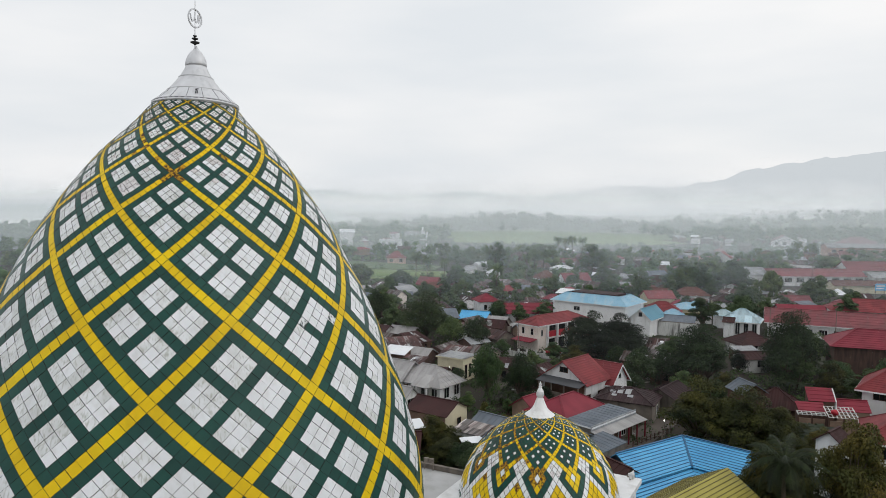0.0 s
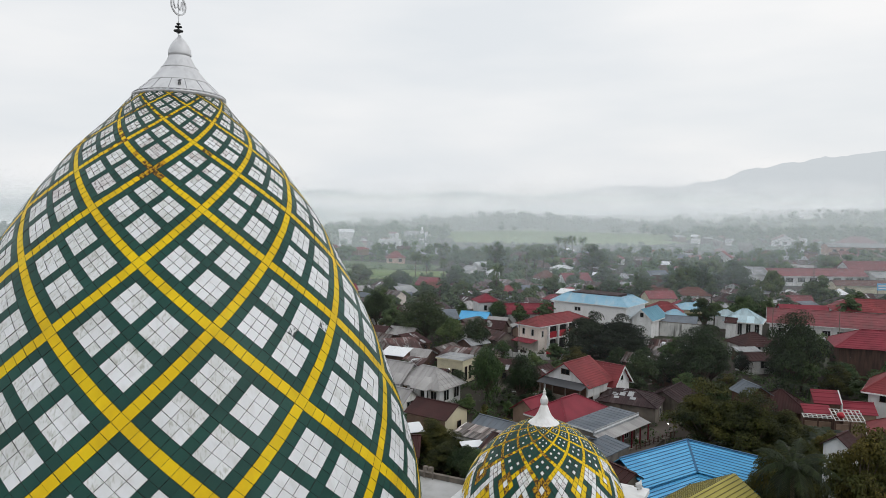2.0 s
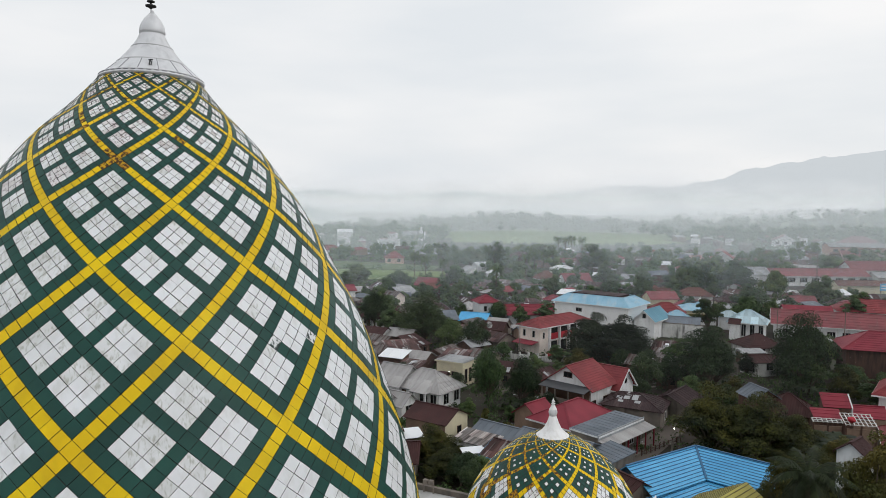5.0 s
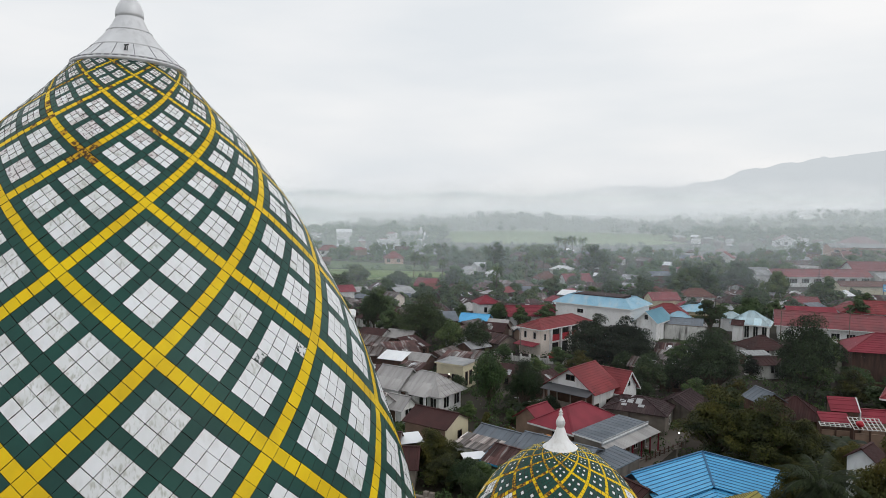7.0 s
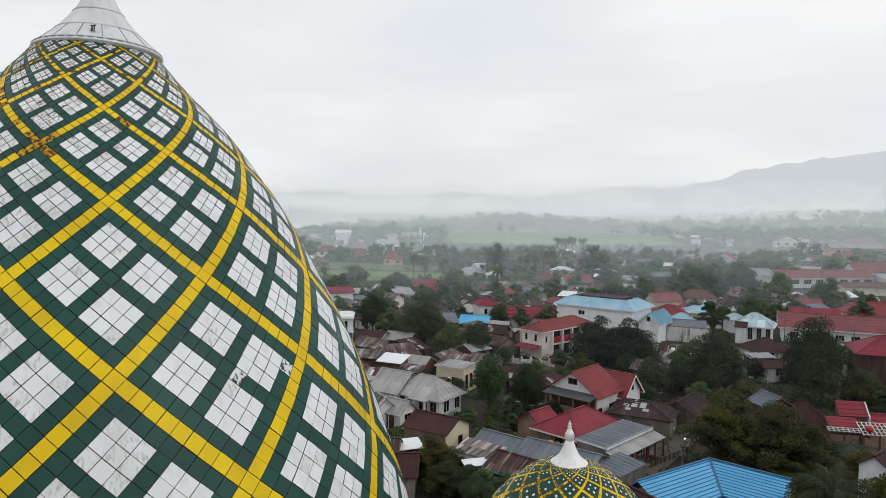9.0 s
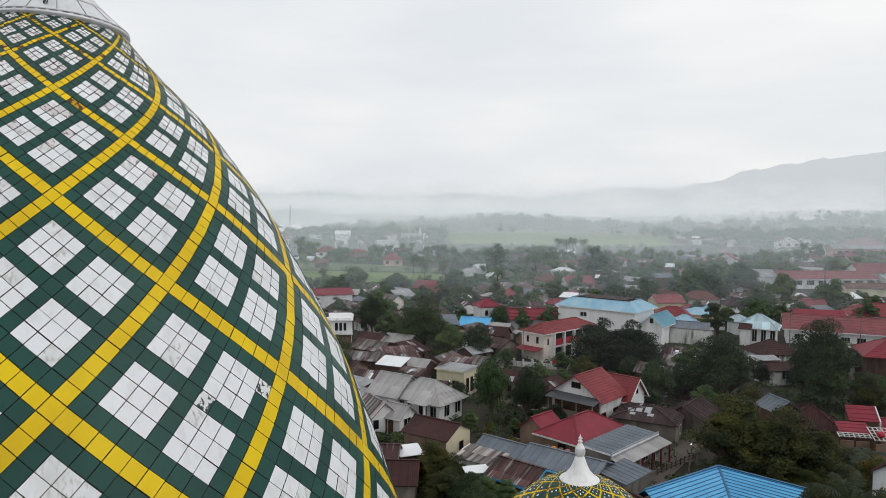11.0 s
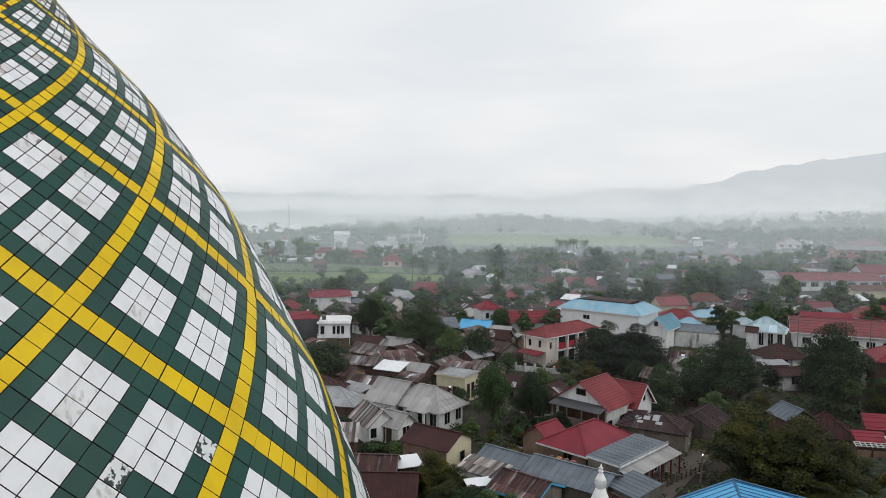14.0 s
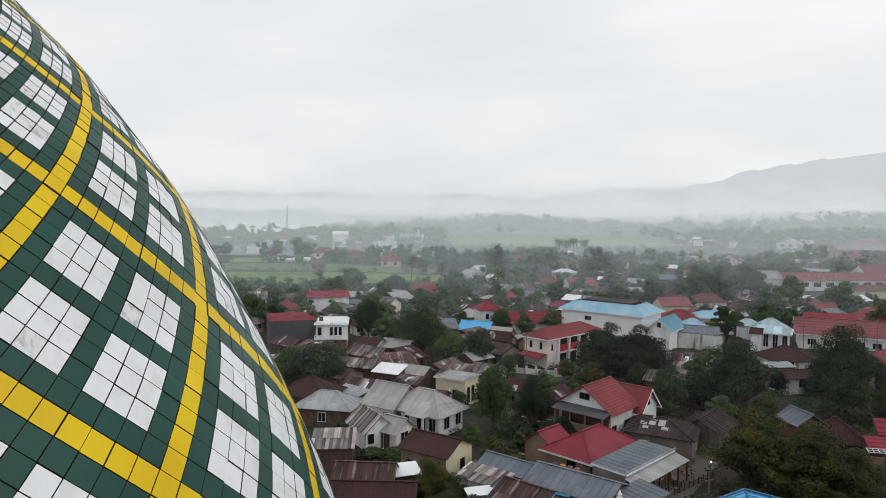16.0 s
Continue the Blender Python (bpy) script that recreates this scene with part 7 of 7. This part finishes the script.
for x, y, h in PALMS:
    s = h / 9.5
    o = palm_far if (x, y) == PALMS[0][:2] else copy_thing(palm_far, Matrix.Identity(4))
    o.matrix_basis = pose(x, y, 0, 0, 0, x * 40) @ Matrix.Diagonal((s, s, s, 1))


def banana(seed):
    r = np.random.default_rng(seed)
    ob = empty("banana_plant", "banana plant with broad drooping leaves", "plant", Matrix.Identity(4))
    bm = bmesh.new()
    limb(bm, (0, 0, 0), (0.05, 0, 1.7), 0.14, 0.09, 8)
    part("stem", bm, LEAF_MID, ob)
    for i in range(9):
        V, F = [], []
        a = i * 2.4
        L = 1.6 + 0.6 * r.random()
        for k in range(9):
            t = k / 8
            w = 0.32 * math.sin(math.pi * min(1, 0.06 + 0.92 * t))
            x, z = L * t * (1 - 0.2 * t), 1.6 + L * (0.75 * t - (0.75 + 0.5 * r.random() * 0.3) * t * t)
            for s in (-1, 0, 1):
                V.append(Matrix.Rotation(a, 4, "Z") @ Vector((x, s * w, z + (0.05 if s else 0))))
            if k:
                o = k * 3
                F += [(o - 3, o - 2, o + 1, o), (o - 2, o - 1, o + 2, o + 1)]
        part("leaf", mesh_of("leaf", [tuple(v) for v in V], F, smooth=True), LEAF_PALM, ob)
    return ob


ban = banana(31)
ban.matrix_basis = pose(11.2, 101.2, 0)
for x, y, s in ((12.2, 100.6, 0.9), (13.0, 101.6, 1.1), (10.0, 102.6, 1.0), (34.5, 71.5, 1.2), (36.5, 73.0, 1.0), (39.5, 84.5, 1.2), (41.0, 86.0, 1.3), (43.0, 87.5, 1.1), (42.4, 82.0, 1.4), (46.6, 86.4, 1.3), (45.2, 82.6, 1.5), (47.8, 85.0, 1.4), (41.8, 78.6, 1.4), (-13.2, 103.0, 0.9), (56, 110, 1.2), (57.5, 108, 1.2)):
    o = copy_thing(ban, Matrix.Identity(4))
    o.matrix_basis = pose(x, y, 0, 0, 0, x * 77) @ Matrix.Diagonal((s, s, s, 1))


def shrub(x, y, w, h, leaves, label, seed):
    r = np.random.default_rng(seed)
    ob = empty("shrub", label, "shrub", pose(x, y, 0))
    bm = bmesh.new()
    blobs = []
    for i in range(7):
        c = (r.normal() * w * 0.2, r.normal() * w * 0.2, h * (0.35 + 0.4 * r.random()))
        limb(bm, (0, 0, 0), c, 0.04, 0.015, 5)
        blobs.append((*c, w * 0.28, w * 0.28, h * 0.28))
    part("stems", bm, BARK, ob)
    V, F = leaf_quads(r, blobs, 700, 0.14)
    part("leaves", crown_mesh("leaves", V, F, leaves), leaves, ob)
    return ob


shrub(4.0, 89.8, 1.6, 2.0, LEAF_ORANGE, "orange-leaved croton shrub beside the cream gable", 41)
shrub(4.9, 90.6, 2.0, 2.6, LEAF_MID, "green shrub beside the brown house", 42)
shrub(6.0, 97.0, 1.2, 2.2, LEAF_YELLOW, "small yellow-green sapling in the yard", 43)
shrub(-3.0, 99.2, 2.2, 1.8, LEAF_MID, "round green shrub at the white house", 44)
shrub(-8.0, 94.6, 3.6, 1.4, LEAF_MID, "low green hedge in front of the cottage", 45)
shrub(-5.5, 95.2, 3.4, 1.3, LEAF_MID, "low green hedge in front of the cottage", 46)
shrub(9.0, 93.5, 2.6, 1.2, LEAF_YELLOW, "weedy green undergrowth in the yard", 47)

# ---- woods further off ----
hill_v, hill_f = [], []
for i in range(46):
    for j in range(14):
        hx, hy = -150 + i * 30, 640 + j * 45
        hill_v.append((hx, hy, rise(hx, hy) + 0.05))
for i in range(45):
    for j in range(13):
        a = i * 14 + j
        hill_f.append((a, a + 14, a + 15, a + 1))
tagged(part("ground_slope", mesh_of("ground_slope", hill_v, hill_f, smooth=True), FIELD, None), "misty wooded slope rising beyond the valley floor", "hill", kind="structure")

def woods(name, label, regions, leaves, per, size, seed, blocked=()):
    r = np.random.default_rng(seed)
    Vs, Fs, o = [], [], 0
    for x0, x1, y0, y1, n, wmin, wmax in regions:
        for _ in range(n):
            x, y = r.uniform(x0, x1), r.uniform(y0, y1)
            if any(a < x < b and c < y < d for a, b, c, d in blocked):
                continue
            w = r.uniform(wmin, wmax)
            h = w * r.uniform(0.7, 1.25)
            g = rise(x, y)
            blobs = [(x + r.normal() * w * 0.19, y + r.normal() * w * 0.19, g + h * (0.26 + 0.46 * r.random()), w * q, w * q, w * q * 0.85) for q in r.uniform(0.16, 0.29, 7)]
            blobs.append((x, y, g + h * 0.26, w * 0.42, w * 0.42, h * 0.3))
            for V, F in (leaf_quads(r, blobs, per, size * w / 9, 0.6), cores(r, blobs)):
                Vs.append(V)
                Fs.append(F + o)
                o += len(V)
    me = crown_mesh(name, np.concatenate(Vs), np.concatenate(Fs), leaves)
    return tagged(part(name, me, leaves, None), label, "woods", kind="stuff")


FIELDS = [(-122, 4, 240, 372), (100, 200, 180, 272), (-170, -60, 372, 404), (4, 205, 528, 738), (-255, -125, 425, 545)]
TOWN = [(a - 7, a + 7, c - (13 if c < 320 else 20), c + 3) for a, c in KEEP if 255 < c < 640]
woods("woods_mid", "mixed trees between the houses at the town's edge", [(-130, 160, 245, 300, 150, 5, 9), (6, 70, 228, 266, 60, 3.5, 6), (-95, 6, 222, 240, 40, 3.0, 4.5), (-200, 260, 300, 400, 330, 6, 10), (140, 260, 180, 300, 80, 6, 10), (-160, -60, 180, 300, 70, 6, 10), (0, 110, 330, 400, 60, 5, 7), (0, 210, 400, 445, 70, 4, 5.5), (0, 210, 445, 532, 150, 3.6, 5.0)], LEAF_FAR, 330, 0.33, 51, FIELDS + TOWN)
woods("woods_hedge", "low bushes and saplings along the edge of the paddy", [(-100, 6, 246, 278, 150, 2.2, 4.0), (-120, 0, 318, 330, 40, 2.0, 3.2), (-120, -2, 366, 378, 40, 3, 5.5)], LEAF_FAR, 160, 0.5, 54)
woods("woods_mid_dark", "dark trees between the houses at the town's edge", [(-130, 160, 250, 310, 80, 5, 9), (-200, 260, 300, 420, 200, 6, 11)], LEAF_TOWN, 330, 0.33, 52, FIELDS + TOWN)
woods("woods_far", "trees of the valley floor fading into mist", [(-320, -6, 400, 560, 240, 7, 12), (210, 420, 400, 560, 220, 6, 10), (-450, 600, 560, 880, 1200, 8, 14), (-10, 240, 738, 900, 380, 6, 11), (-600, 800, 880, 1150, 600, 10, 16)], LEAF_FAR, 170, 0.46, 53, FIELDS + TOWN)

# ---- undergrowth between the houses ----
def undergrowth(seed):
    r = np.random.default_rng(seed)
    blobs = []
    for _ in range(2600):
        x, y = r.uniform(-34, 66), r.uniform(60, 165)
        if any((x - a) ** 2 + (y - c) ** 2 < 11.5 for a, c in KEEP) or abs(x) > 0.62 * y:
            continue
        s = r.uniform(0.3, 0.9)
        blobs.append((x, y, s * 0.25, s * 1.5, s * 1.5, s))
    V, F = leaf_quads(r, blobs, 60000, 0.16)
    V[:, 2] = np.maximum(V[:, 2], 0.02)
    return tagged(part("undergrowth", crown_mesh("undergrowth", V, F, LEAF_MID), LEAF_MID, None), "weeds and low bushes between the houses", "undergrowth", kind="stuff")


undergrowth(61)

# ---- small street things ----
def pole(x, y, h, label, lamp=False):
    ob = empty("street_lamp" if lamp else "utility_pole", label, "lamp post" if lamp else "pole", place(x, y, 30))
    bm = bmesh.new()
    limb(bm, (0, 0, 0), (0, 0, h), 0.1, 0.07, 8)
    part("shaft", bm, CONCRETE, ob)
    bm = bmesh.new()
    if lamp:
        bar(bm, (0, 0, h), (0.6, 0, h + 0.5), 0.07)
        bar(bm, (0.6, 0, h + 0.5), (1.5, 0, h + 0.6), 0.07)
    else:
        bar(bm, (-0.7, 0, h - 0.4), (0.7, 0, h - 0.4), 0.09)
    part("arm", bm, CONCRETE, ob)
    return ob


pole(86.0, 150.0, 8.5, "grey street lamp with a curved arm", True)
pole(72.5, 152.0, 8.0, "grey street lamp with a curved arm", True)
for x, y, h in ((29.6, 88.0, 2.0), (27.9, 85.8, 1.8)):
    pole(x, y, h, "short concrete lane post")
pole(15.5, 139.0, 7.0, "concrete utility pole with crossarm")
BULB = bpy.data.materials.new("lit_bulb")
BULB.use_nodes = True
BULB.node_tree.nodes["Principled BSDF"].inputs["Emission Color"].default_value = (1.0, 0.97, 0.9, 1)
BULB.node_tree.nodes["Principled BSDF"].inputs["Emission Strength"].default_value = 8.0
LAMPS = [(40.7, 122.1, 3.0), (28.9, 88.1, 2.5), (18.1, 143.5, 3.0), (20.9, 85.0, 2.5), (1.3, 114.5, 3.0)]
v, f = lathe([(0.0, -0.07), (0.05, -0.05), (0.07, 0.0), (0.05, 0.05), (0.0, 0.07)], 12)
bulb_me = mesh_of("bulb", v, f, [BULB], smooth=True)
for x, y, z in LAMPS:
    ob = empty("yard_lamp", "lit white yard bulb on a thin post", "lamp", place(x, y, 0), "yard lamps")
    bm = bmesh.new()
    limb(bm, (0, 0, 0), (0, 0, z - 0.1), 0.05, 0.04, 6)
    part("post", bm, CONCRETE, ob)
    o = part("bulb", bulb_me, None, ob)
    o.location = (0, 0, z)

# ---- single tiles nearest to the way ----
for host, tiles_ in ((dome, near_tiles), (small, s_near)):
    for cs, lo, kind in tiles_:
        v, f = [], []
        tile_mesh(cs, lo, v, f)
        part("tile", mesh_of("tile", v, f, [MATS[kind], GROUT], [0, 1, 1, 1, 1]), None, host)
